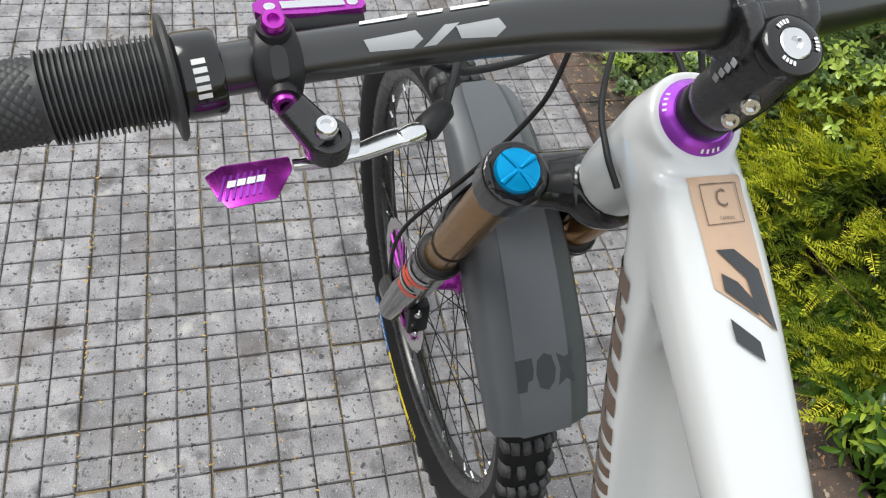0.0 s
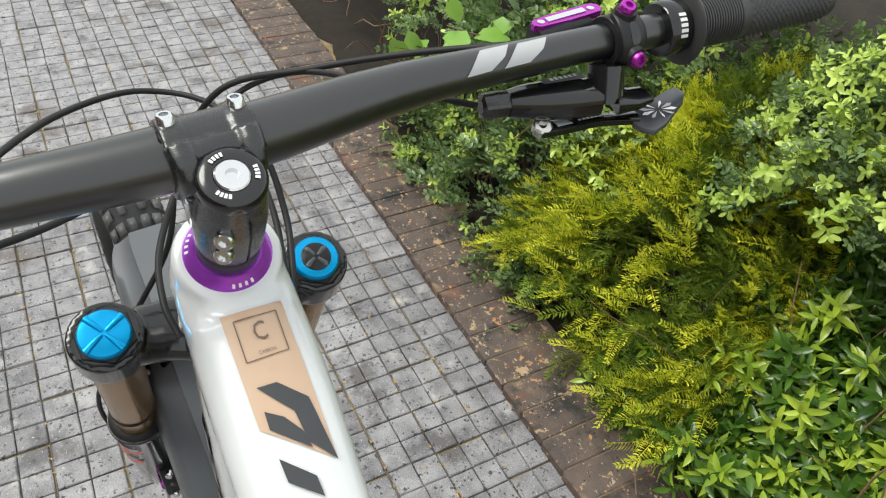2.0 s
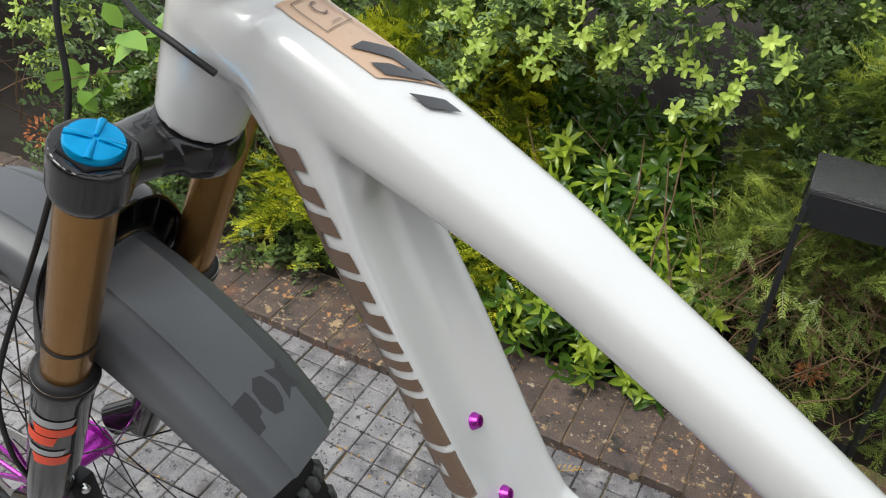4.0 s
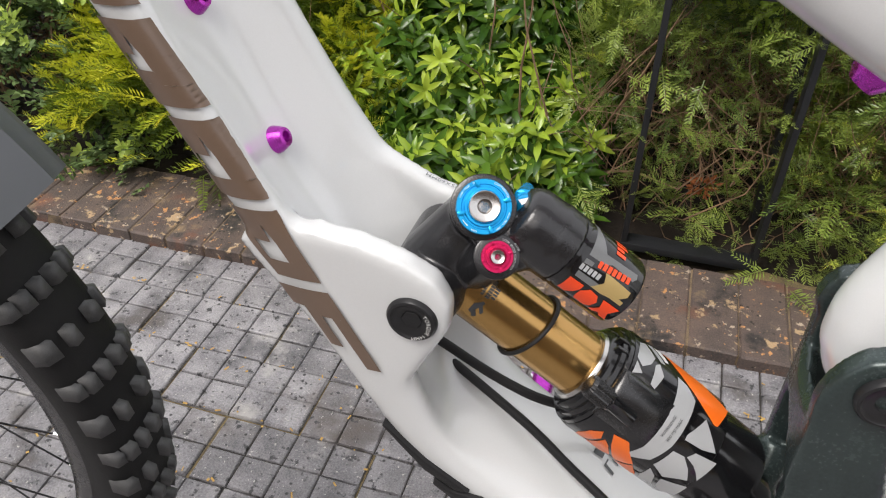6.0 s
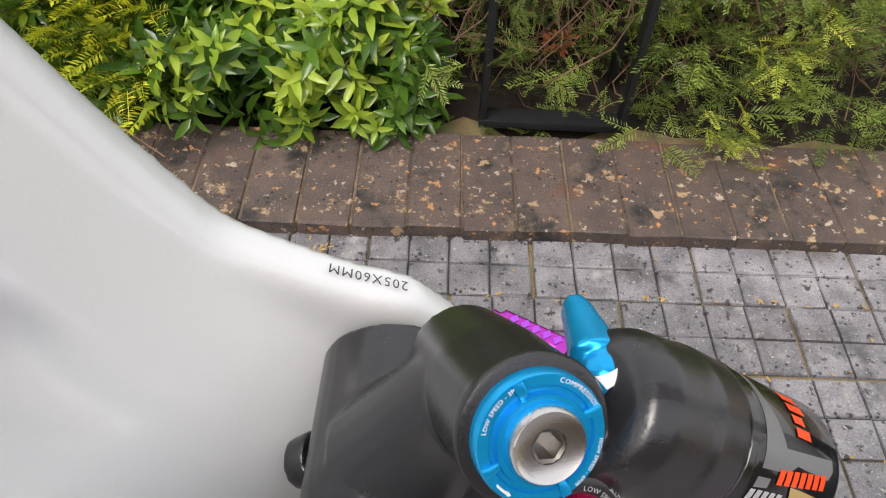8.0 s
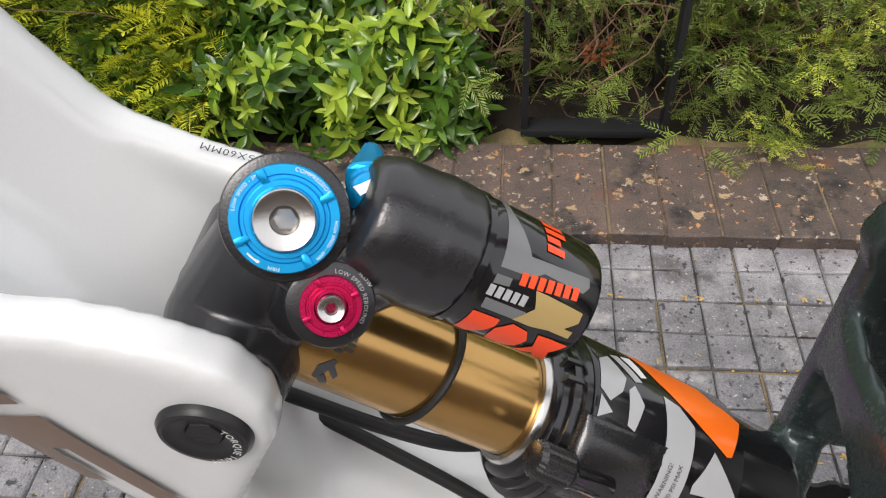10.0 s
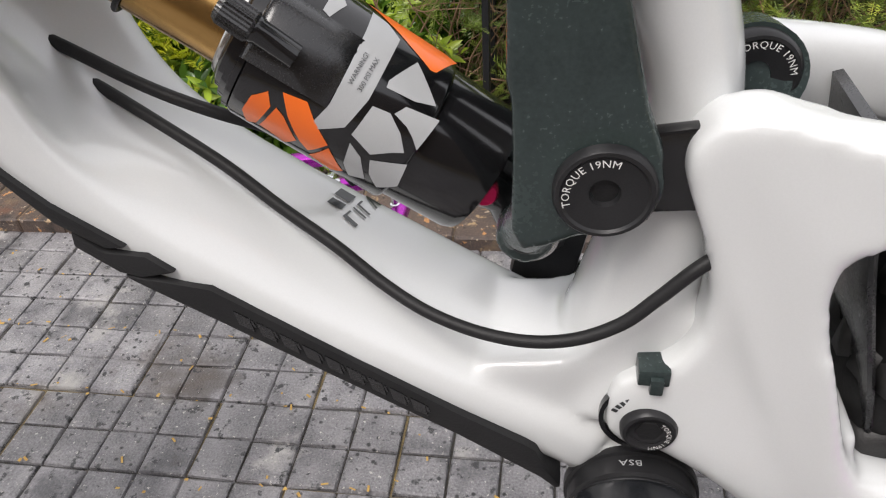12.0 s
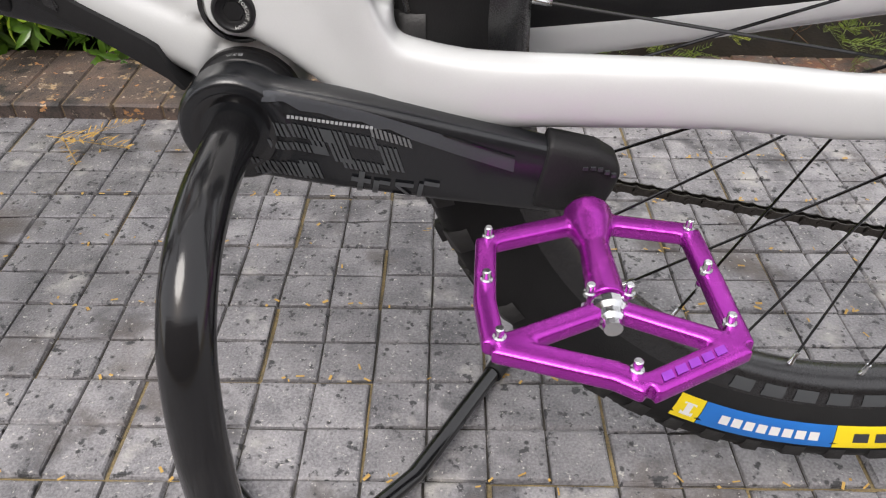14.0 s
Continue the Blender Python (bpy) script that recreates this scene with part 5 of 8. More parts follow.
# dropper lever on the left
pv = V(-0.414, -0.224, 1.058)
UN = STEER.inverted()
bm = bmesh.new()
p = lambda x, y, z: UN @ V(x, y, z)
sweep(bm, [p(-0.420, -0.238, 1.060), p(-0.412, -0.226, 1.048)], [0.0070, 0.0085], n=20, e=3)
lathe(bm, p(-0.4125, -0.224, 1.041), (0.25, 0.05, 0.95), [(0, 0.0088), (0.001, 0.0098), (0.010, 0.0098), (0.0115, 0.0088), (0.0115, 0.0055), (0.009, 0.0052)], 32)
drop = spart("dropper_remote", bm, BLACK, label="seatpost remote with a purple thumb paddle")
bm = bmesh.new()
lathe(bm, p(-0.4092, -0.2248, 1.0550), (0.25, 0.05, 0.95), [(0, 0.0050), (0.0035, 0.0050), (0.0045, 0.0042), (0.0045, 0.0026), (0.003, 0.0024)], 20)
spart("remote_bolt", bm, SILVER, drop, "silver socket bolt")
bm = bmesh.new()
pts = crom([p(-0.413, -0.238, 1.032), p(-0.4145, -0.222, 1.033), p(-0.418, -0.208, 1.033), p(-0.423, -0.194, 1.034), p(-0.424, -0.186, 1.035)], 5)
sweep(bm, pts, smooth_list([0.0022, 0.0036, 0.0044, 0.0052, 0.0050], 5), 0.0024, n=12, e=4, side=(1, 0.2, 0))
box(bm, p(-0.420, -0.212, 1.038), (0.006, 0.006, 0.008))
spart("lever_arm", bm, SILVER, drop, "polished silver lever arm")
bm = bmesh.new()
lathe(bm, p(-0.4245, -0.186, 1.035), (-0.3, 1, -0.05), [(-0.004, 0.0040), (0.0, 0.0050), (0.005, 0.0050), (0.008, 0.0042)], 20)
spart("cable_stop", bm, SILVER, drop, "silver barrel")
pad = [(-0.422, -0.2390, 1.0290), (-0.414, -0.2380, 1.0290), (-0.398, -0.2460, 1.0285), (-0.394, -0.2660, 1.0285), (-0.4015, -0.2710, 1.0290), (-0.412, -0.2750, 1.0295), (-0.418, -0.2680, 1.0295)]
bm = bmesh.new()
f = bm.faces.new([bm.verts.new(p(*q)) for q in pad])
r = bmesh.ops.extrude_face_region(bm, geom=[f])
for g in r["geom"]:
    if isinstance(g, bmesh.types.BMVert):
        g.co += V(-0.002, 0, -0.0026)
bev(bm, 0.0008, 2)
paddle = spart("thumb_paddle", bm, PURPLE, drop, "purple anodised paddle")
c0, c1, c2 = p(-0.421, -0.2400, 1.0290), p(-0.402, -0.2440, 1.0287), p(-0.414, -0.2740, 1.0295)
eu, ev = (c2 - c0).normalized(), (c1 - c0).normalized()
nn = eu.cross(ev).normalized()
nn = nn if nn.z > 0 else -nn
for k in range(7):
    bm = bmesh.new()
    m = c0 + eu * (0.009 + 0.0029 * k) + ev * 0.0115 + nn * 0.0004
    bm.faces.new([bm.verts.new(m + eu * a + ev * b) for a, b in ((-0.0006, -0.0072), (0.0006, -0.0072), (0.0006, 0.0072), (-0.0006, 0.0072))])
    spart("groove", bm, VIOLET, paddle)
for k in range(4):
    bm = bmesh.new()
    m = c0 + eu * (0.010 + 0.0042 * k) + ev * (0.0100) + nn * 0.0006
    bm.faces.new([bm.verts.new(m + eu * a + ev * b) for a, b in ((-0.0018, -0.0018), (0.0018, -0.0022), (0.0018, 0.0018), (-0.0018, 0.0020))])
    spart("mark", bm, PALE, paddle)

# shifter on the right
bm = bmesh.new()
q = lambda x, y, z: UN @ V(x, y, z)
sweep(bm, crom([q(-0.4815, 0.190, 1.045), q(-0.4790, 0.206, 1.045), q(-0.4740, 0.228, 1.045), q(-0.4680, 0.250, 1.046)], 4), smooth_list([0.0080, 0.0120, 0.0140, 0.0130], 4), smooth_list([0.0075, 0.0095, 0.0105, 0.0100], 4), n=18, e=3.2, side=(1, 0, 0))
sweep(bm, [q(-0.4720, 0.256, 1.066), q(-0.4640, 0.254, 1.044)], [0.0120, 0.0125], n=22)
sweep(bm, [q(-0.4600, 0.258, 1.046), q(-0.4560, 0.270, 1.047), q(-0.4560, 0.281, 1.048)], [0.0120, 0.0105, 0.0085], [0.0060, 0.0035, 0.0022], n=14, e=3.5, side=(1, 0, 0))
shift = spart("gear_shifter", bm, GLOSS, label="black trigger shifter with a grey thumb lever")
bm = bmesh.new()
x, y, z = basis(q(-0.4815, 0.195, 1.045) - q(-0.4840, 0.174, 1.045))
o = q(-0.4842, 0.172, 1.045)
loft(bm, [[o + z * h + (x * math.cos(2 * math.pi * j / 24) + y * math.sin(2 * math.pi * j / 24)) * (rr - (0.0009 if j % 4 < 2 and 0.001 < h < 0.019 else 0)) for j in range(24)] for h, rr in ((0, 0.0050), (0.0015, 0.0082), (0.008, 0.0086), (0.0175, 0.0088), (0.020, 0.0075))])
spart("barrel_adjuster", bm, BLACK, shift, "ribbed black cable adjuster", smooth=20)
bm = bmesh.new()
lathe(bm, q(-0.4655, 0.2545, 1.058), (0.35, -0.1, 0.9), [(0, 0.0080), (0.002, 0.0080), (0.0035, 0.0070), (0.0035, 0.0040), (0.001, 0.0036)], 24)
spart("shifter_bolt", bm, SILVER, shift, "silver socket bolt")
bm = bmesh.new()
f = bm.faces.new([bm.verts.new(q(*w)) for w in ((-0.4840, 0.214, 1.0560), (-0.4770, 0.214, 1.0568), (-0.4740, 0.243, 1.0575), (-0.4820, 0.246, 1.0565))])
spart("shifter_print", bm, DARKGREY, shift, "grey print panel")
for k in range(6):
    bm = bmesh.new()
    f = bm.faces.new([bm.verts.new(q(-0.4800 + u, 0.219 + 0.0036 * k + v, 1.0572)) for u, v in ((-0.0016, 0), (-0.0016, 0.0024), (0.0014, 0.0028), (0.0014, 0.0004))])
    spart("mark", bm, PALE, shift)
bm = bmesh.new()
sweep(bm, crom([q(-0.4670, 0.208, 1.030), q(-0.4650, 0.228, 1.030), q(-0.4630, 0.250, 1.030), q(-0.4575, 0.280, 1.0295)], 4), smooth_list([0.0070, 0.0062, 0.0045, 0.0060], 4), 0.0030, n=12, e=3.5, side=(1, 0, 0))
arm_ = spart("lever_arm", bm, GLOSS, shift, "gloss black lever arm")
for k in range(9):
    bm = bmesh.new()
    bm.faces.new([bm.verts.new(q(-0.4640 + 0.00008 * k + u, 0.236 + 0.0032 * k + v, 1.0334)) for u, v in ((-0.0010, 0), (-0.0010, 0.0022), (0.0010, 0.0022), (0.0010, 0))])
    spart("mark", bm, PALE, arm_)
bm = bmesh.new()
bm.faces.new([bm.verts.new(q(*w)) for w in ((-0.4690, 0.219, 1.0333), (-0.4620, 0.219, 1.0333), (-0.4620, 0.231, 1.0333), (-0.4670, 0.229, 1.0333))])
spart("mark", bm, GREY, arm_)
bm = bmesh.new()
f = bm.faces.new([bm.verts.new(q(*w)) for w in ((-0.461, 0.277, 1.032), (-0.466, 0.291, 1.032), (-0.4745, 0.322, 1.034), (-0.4745, 0.328, 1.034), (-0.468, 0.331, 1.033), (-0.461, 0.324, 1.032), (-0.446, 0.297, 1.029), (-0.442, 0.284, 1.028), (-0.446, 0.277, 1.029), (-0.452, 0.273, 1.030))])
r = bmesh.ops.extrude_face_region(bm, geom=[f])
for g in r["geom"]:
    if isinstance(g, bmesh.types.BMVert):
        g.co += V(0.001, 0, -0.004)
bev(bm, 0.0012, 2)
paddle = spart("thumb_paddle", bm, FILM, shift, "grey thumb paddle with a ray print")
for k in range(9):
    a_ = radians(-60 + 38 * k)
    bm = bmesh.new()
    c_, w_ = V(-0.457, 0.298, 0), V(0.55 * math.sin(a_), math.cos(a_), 0)
    n_ = V(-w_.y, w_.x, 0)
    lift = lambda p: q(p.x, p.y, 1.0318 + 0.0004 + (-0.457 - p.x) * 0.13)
    bm.faces.new([bm.verts.new(lift(c_ + w_ * r_ + n_ * s_)) for r_, s_ in ((0.003, 0.0), (0.012, -0.0016), (0.0155, 0.0), (0.012, 0.0016))])
    spart("mark", bm, GREY if k % 2 else PALE, paddle)
bm = bmesh.new()
lathe(bm, q(-0.4685, 0.2105, 1.0290), (0.4, -0.2, 0.85), [(0, 0.0062), (0.006, 0.0062), (0.007, 0.005), (0.007, 0.0028), (0.004, 0.0025)], 20)
spart("lever_bolt", bm, STEEL, shift, "steel pivot bolt")

# fork: crown, legs, caps
ROOT = [on_axis(0.207, 0.0155, y) for y in (-0.076, 0.076)]
bm = bmesh.new()
lathe(bm, on_axis(0.236), AXIS, [(0, 0.030), (0.012, 0.033), (0.022, 0.031), (0.029, 0.028)], 32)
for s in (-1, 1):
    leg = on_axis(0.0, 0.0155, s * 0.076)
    sweep(bm, [on_axis(0.226, 0.004, 0), on_axis(0.222, 0.012, s * 0.040), on_axis(0.216, 0.0155, s * 0.074)], [0.030, 0.022, 0.020], [0.014, 0.014, 0.016], n=20, e=2.6, side=FORE)
    sweep(bm, [leg - AXIS * 0.240, leg - AXIS * 0.232, leg - AXIS * 0.200], [0.0215, 0.0245, 0.0250], n=28)
crown = spart("fork_crown", bm, GLOSS, label="black fork crown")
remesh(crown, 0.002, 4)
for s in (-1, 1):
    leg = on_axis(0.0, 0.0155, s * 0.076)
    bm = bmesh.new()
    lathe(bm, leg - AXIS * 0.200, AXIS, [(0, 0.0205), (0.0008, 0.0208), (0.002, 0.0200)], 6, ref=FORE)
    nut = spart("cap_nut", bm, ANOD, crown)
    bm = bmesh.new()
    lathe(bm, leg - AXIS * 0.199, AXIS, [(0, 0.0172), (0.004, 0.0172), (0.0055, 0.0160), (0.006, 0.012), (0.006, 0.0)], 40)
    capp = spart("fork_cap", bm, BLUE, crown, "blue anodised fork top cap")
    if s > 0:
        bm = bmesh.new()
        lathe(bm, leg - AXIS * 0.1935, AXIS, [(-0.001, 0.0112), (0.0008, 0.0112), (0.0014, 0.0104), (0.0014, 0.0)], 36)
        spart("cap_disc", bm, ANOD, capp, "black adjuster disc")
    for a in range(4):
        x, y, z = basis(AXIS, FORE)
        w = x * math.cos(a * math.pi / 2 + 0.5) + y * math.sin(a * math.pi / 2 + 0.5)
        bm = bmesh.new()
        sweep(bm, [leg - AXIS * 0.1930 + w * 0.002, leg - AXIS * (0.1922 if s < 0 else 0.1918) + w * 0.007, leg - AXIS * 0.1935 + w * (0.0165 if s < 0 else 0.0102)], [0.0014, 0.0018, 0.0026], 0.0014, n=10, side=tuple(w.cross(AXIS)))
        spart("cap_rib", bm, BLUE if s < 0 else DARKGREY, capp)
    bm = bmesh.new()
    lathe(bm, leg - AXIS * 0.50, AXIS, [(0, 0.019), (0.27, 0.019)], 40)
    st = spart("stanchion", bm, BRONZE, label="bronze anodised fork stanchion")
    if s < 0:
        bm = bmesh.new()
        lathe(bm, leg - AXIS * 0.403, AXIS, [(0, 0.0191), (0, 0.0203), (0.0022, 0.0203), (0.0022, 0.0191)], 36, closed=True)
        spart("travel_ring", bm, RUBBER, st)
    foot = on_axis(0, 0.0155, s * 0.076)
    bm = bmesh.new()
    base = FRONT + V(0, s * 0.066, 0)
    sweep(bm, [leg - AXIS * 0.456, leg - AXIS * 0.462, leg - AXIS * 0.475, leg - AXIS * 0.60, leg - AXIS * 0.70, leg - AXIS * 0.79], [0.0255, 0.0262, 0.0240, 0.0238, 0.0215, 0.018], n=30)
    sweep(bm, [leg - AXIS * 0.75, base], [0.016, 0.017], [0.02, 0.022], n=18, side=(0, 1, 0))
    lower = spart("fork_lower", bm, GLOSS, label="gloss black lower fork leg")
    bm = bmesh.new()
    lathe(bm, leg - AXIS * 0.458, AXIS, [(0, 0.0258), (0.002, 0.0268), (0.006, 0.0262), (0.010, 0.0225), (0.0115, 0.0195)], 36)
    spart("dust_seal", bm, RUBBER, lower, "black wiper seal")
    bm = bmesh.new()
    lathe(bm, leg - AXIS * 0.4535, AXIS, [(0, 0.0250), (0.0, 0.0258), (0.0022, 0.0258), (0.0022, 0.0250)], 36, closed=True)
    spart("seal_spring", bm, STEEL, lower)
    # printed shapes on the outside of the leg
    x, y, z = basis(AXIS, (0, s, 0))
    for j, (h, hh, a0, a1, material) in enumerate(((0.505, 0.012, -30, 70, GREY), (0.520, 0.014, -15, 75, REDOR), (0.538, 0.016, -35, 40, REDOR), (0.560, 0.010, -25, 60, GREY), (0.575, 0.016, -10, 70, REDOR))):
        bm = shape2d([[(a0, -hh / 2), (a1, -hh / 2 - 0.003), (a1 - 8, hh / 2 - 0.003), (a0 + 8, hh / 2)]], 12)
        bend(bm, lambda u, v: leg - AXIS * (h + v) + (x * math.cos(radians(u)) - y * math.sin(radians(u)) * s) * 0.0246)
        spart("leg_print", bm, material, lower, "orange and grey print shape")
# arch ahead of the stanchions, hollow and ribbed on its back
outer = crom([on_axis(0.455, 0.034, -0.074), on_axis(0.395, 0.044, -0.067), on_axis(0.352, 0.052, -0.040), on_axis(0.340, 0.055, 0.0), on_axis(0.352, 0.052, 0.040), on_axis(0.395, 0.044, 0.067), on_axis(0.455, 0.034, 0.074)], 5)
inner = [p + (on_axis(0.455, 0.038, 0.0) - p) * 0.30 for p in outer]
bm = bmesh.new()
sweep(bm, outer, 0.0130, 0.0034, n=14, e=3, side=FORE)
arch = spart("fork_arch", bm, GLOSS, label="gloss black hollow fork arch")
bm = bmesh.new()
sweep(bm, inner, 0.0110, 0.0028, n=14, e=3, side=FORE)
spart("arch_lip", bm, GLOSS, arch)
bm = bmesh.new()
loft(bm, [[a + FORE * 0.007, b + FORE * 0.007, b + FORE * 0.010, a + FORE * 0.010] for a, b in zip(outer, inner)])
spart("arch_web", bm, BLACK, arch)
for k in range(5, len(outer) - 4, 4):
    bm = bmesh.new()
    sweep(bm, [outer[k], inner[min(k + 1, len(inner) - 1)]], 0.0080, 0.0012, n=8, e=3, side=FORE)
    spart("arch_rib", bm, GLOSS, arch)

# mudguard over the tyre
bm = bmesh.new()
rings = []
for k in range(33):
    t = k / 32
    ang = radians(85 - t * 54.5)
    R = 0.400 + 0.003 * math.sin(t * 7)
    wid = float(np.interp(t, [0, 0.04, 0.12, 0.28, 0.45, 0.80, 1], [0.036, 0.043, 0.046, 0.050, 0.056, 0.059, 0.055]))
    drop_ = float(np.interp(t, [0, 0.14, 0.40, 0.65, 1], [0.018, 0.026, 0.048, 0.040, 0.026]))
    c = FRONT + V(math.cos(ang), -0.002, math.sin(ang)) * R
    u = (c - FRONT).normalized()
    ring = []
    prof = [(-1.0, -drop_), (-0.93, -drop_ * 0.35), (-0.80, -0.006), (-0.52, 0.0), (-0.48, 0.0035), (0.48, 0.0035), (0.52, 0.0), (0.80, -0.006), (0.93, -drop_ * 0.35), (1.0, -drop_)]
    for a, b in prof:
        ring.append(c + V(0, a * wid, 0) + u * b)
    for a, b in reversed(prof):
        ring.append(c + V(0, a * wid * 0.965, 0) + u * (b - 0.0022))
    rings.append(ring)
loft(bm, rings)
guard = spart("mudguard", bm, GUARD, label="matt dark grey plastic mudguard", smooth=55)


# ---- wheels ----
def wheel(centre, R, name, label, m, rotor_side, hub_w, knob_h, bands, wall=0.061, tread_mat=KNOB, phase=0.5):
    """Wheel about the y axis through centre; m places it with the steering."""
    root = thing(name, (0, 0, 0), label, "wheel")
    root.parent = BIKE
    def P(nm, bm, material, lab="", parent=root, smooth=40):
        bmesh.ops.transform(bm, matrix=m, verts=bm.verts)
        return part(nm, bm, material, parent, lab, smooth)
    Y = (0, 1, 0)
    rb = R - wall
    bm = bmesh.new()
    prof = [(-0.016, rb + 0.002), (-0.019, rb + 0.006), (-0.026, rb + 0.016), (-0.0305, rb + 0.030), (-0.0305, rb + 0.040), (-0.027, R - knob_h - 0.004), (-0.018, R - knob_h + 0.001), (0, R - knob_h + 0.002)]
    prof = prof + [(-a, r) for a, r in prof[-2::-1]]
    lathe(bm, centre, Y, prof + [(0.012, rb + 0.004), (-0.012, rb + 0.004)], 96, closed=True)
    tyre = P("tyre", bm, TYREBASE, "black knobbly tyre")
    vs, fs = [], []
    r2 = random.Random(3)
    n = 62
    for i in range(n):
        a0 = 2 * math.pi * i / n
        if i % 2:
            row = [(-0.0105, 0.0085, 0.0145, 0.0), (0.0105, 0.0085, 0.0145, 0.0), (-0.0265, 0.0095, 0.0170, 0.42), (0.0265, 0.0095, 0.0170, -0.42)]
        else:
            row = [(-0.0060, 0.0088, 0.0140, 0.0), (0.0060, 0.0088, 0.0140, 0.0), (-0.0185, 0.0090, 0.0145, 0.18), (0.0185, 0.0090, 0.0145, -0.18), (-0.0275, 0.0070, 0.013, 0.36), (0.0275, 0.0070, 0.013, -0.36)]
        for yc, w, l, cant in row:
            rr = R - (0.0 if abs(yc) < 0.015 else 0.0035 if abs(yc) < 0.02 else 0.009)
            k = len(vs)
            for h, grow in ((-knob_h - 0.005, 1.02), (0.0, 0.90)):
                for sx, sy in ((-1, -1), (1, -1), (1, 1), (-1, 1)):
                    da = sx * l / 2 * grow / R
                    y = yc + sy * w / 2 * grow
                    rad = rr + h + cant * 1.6 * sy * w / 2 * (1 if h == 0 else 0.6)
                    a = a0 + da
                    vs.append(m @ (Vector(centre) + V(math.cos(a) * rad, y + (math.copysign(0.0012, yc) if h == 0 else 0), math.sin(a) * rad)))
            fs += [(k + 4, k + 5, k + 6, k + 7), (k, k + 1, k + 5, k + 4), (k + 1, k + 2, k + 6, k + 5), (k + 2, k + 3, k + 7, k + 6), (k + 3, k, k + 4, k + 7)]
    tread = new("tread", np_mesh("tread", [tuple(v) for v in vs], fs, tread_mat))
    tread.parent = root
    tagged(tread, "square rubber tread knobs", kind="stuff")
    for side in (-1, 1):
        for a0, a1, material, lab, r0, r1 in bands:
            def wrap(u, v, side=side):
                a = radians(u * 1000)
                rr = float(np.interp(v, [0, 1], [rb + r0, rb + r1]))
                yy = float(np.interp(rr, [rb - 0.013, rb - 0.004, rb + 0.006, rb + 0.016, rb + 0.030, rb + 0.040], [0.0145, 0.0175, 0.019, 0.026, 0.0305, 0.0305])) + (0.0006 if r1 - r0 > 0.008 else 0.0011)
                return m @ (Vector(centre) + V(math.cos(a) * rr, side * yy, math.sin(a) * rr))
            bm = shape2d([[(a0 / 1000, 0), (a1 / 1000, 0), (a1 / 1000, 0.5), (a1 / 1000, 1), (a0 / 1000, 1), (a0 / 1000, 0.5)]], 5)
            for rep in range(4):
                bmesh.ops.subdivide_edges(bm, edges=[e for e in bm.edges if abs(e.verts[0].co.x - e.verts[1].co.x) > 0.003], cuts=1)
                bmesh.ops.triangulate(bm, faces=bm.faces)
            bend(bm, wrap)
            part("tyre_print", bm, material, tyre, lab, 60)
    bm = bmesh.new()
    lathe(bm, centre, Y, [(-0.0165, rb + 0.006), (-0.0175, rb + 0.005), (-0.0175, rb - 0.004), (-0.0145, rb - 0.013), (-0.006, rb - 0.0185), (0.006, rb - 0.0185), (0.0145, rb - 0.013), (0.0175, rb - 0.004), (0.0175, rb + 0.005), (0.0165, rb + 0.006)], 96, closed=True)
    rim = P("rim", bm, BLACK, "satin black rim")
    bm = bmesh.new()
    hw = hub_w
    lathe(bm, centre, Y, [(-hw - 0.012, 0.010), (-hw - 0.006, 0.012), (-hw - 0.004, 0.028), (-hw + 0.001, 0.029), (-hw + 0.004, 0.022), (0, 0.0155), (hw - 0.004, 0.022), (hw - 0.001, 0.029), (hw + 0.004, 0.028), (hw + 0.006, 0.012), (hw + 0.012, 0.010)], 36)
    hub = P("hub", bm, PURPLE, "purple anodised hub")
    rs = rb - 0.0175
    for i in range(32):
        side = -1 if i % 2 else 1
        a1 = 2 * math.pi * (i + phase) / 32
        lead = 1 if (i // 2) % 2 else -1
        a0 = a1 + lead * radians(64)
        p0 = Vector(centre) + V(math.cos(a0) * 0.0265, side * hw, math.sin(a0) * 0.0265)
        p1 = Vector(centre) + V(math.cos(a1) * rs, side * 0.002, math.sin(a1) * rs)
        bm = bmesh.new()
        sweep(bm, [p0, p1], 0.00095, n=6)
        sp = P("spoke", bm, GLOSS, "" if i else "thin black spoke")
        bm = bmesh.new()
        t = (p0 - p1).normalized()
        lathe(bm, p1 - t * 0.001, t, [(0, 0.0030), (0.002, 0.0030), (0.003, 0.0022), (0.013, 0.0018)], 8)
        P("nipple", bm, SILVER, "silver spoke nipple", sp)
    if rotor_side:
        y = rotor_side * (hw + 0.010)
        bm = bmesh.new()
        vs = []
        nseg = 60
        rings = []
        for j in range(nseg):
            a = 2 * math.pi * j / nseg
            wob = 0.0022 * math.sin(a * 20)
            ring = [Vector(centre) + V(math.cos(a) * r, y + dy, math.sin(a) * r) for r, dy in ((0.083 + wob, -0.0009), (0.1005 + wob * 0.7, -0.0009), (0.1005 + wob * 0.7, 0.0009), (0.083 + wob, 0.0009))]
            rings.append(ring)
        loft(bm, rings, closed=True)
        rotor = P("brake_rotor", bm, STEEL, "steel disc rotor with a purple carrier")
        bm = bmesh.new()
        lathe(bm, Vector(centre) + V(0, y, 0), Y, [(-0.002, 0.018), (-0.002, 0.030), (0.002, 0.030), (0.002, 0.018)], 30, closed=True)
        for j in range(6):
            a = 2 * math.pi * j / 6
            for d in (-0.25, 0.25):
                sweep(bm, [Vector(centre) + V(math.cos(a) * 0.026, y, math.sin(a) * 0.026), Vector(centre) + V(math.cos(a + d) * 0.085, y, math.sin(a + d) * 0.085)], [0.0018, 0.0018], [0.0055, 0.0036], n=8, e=4, side=Y)
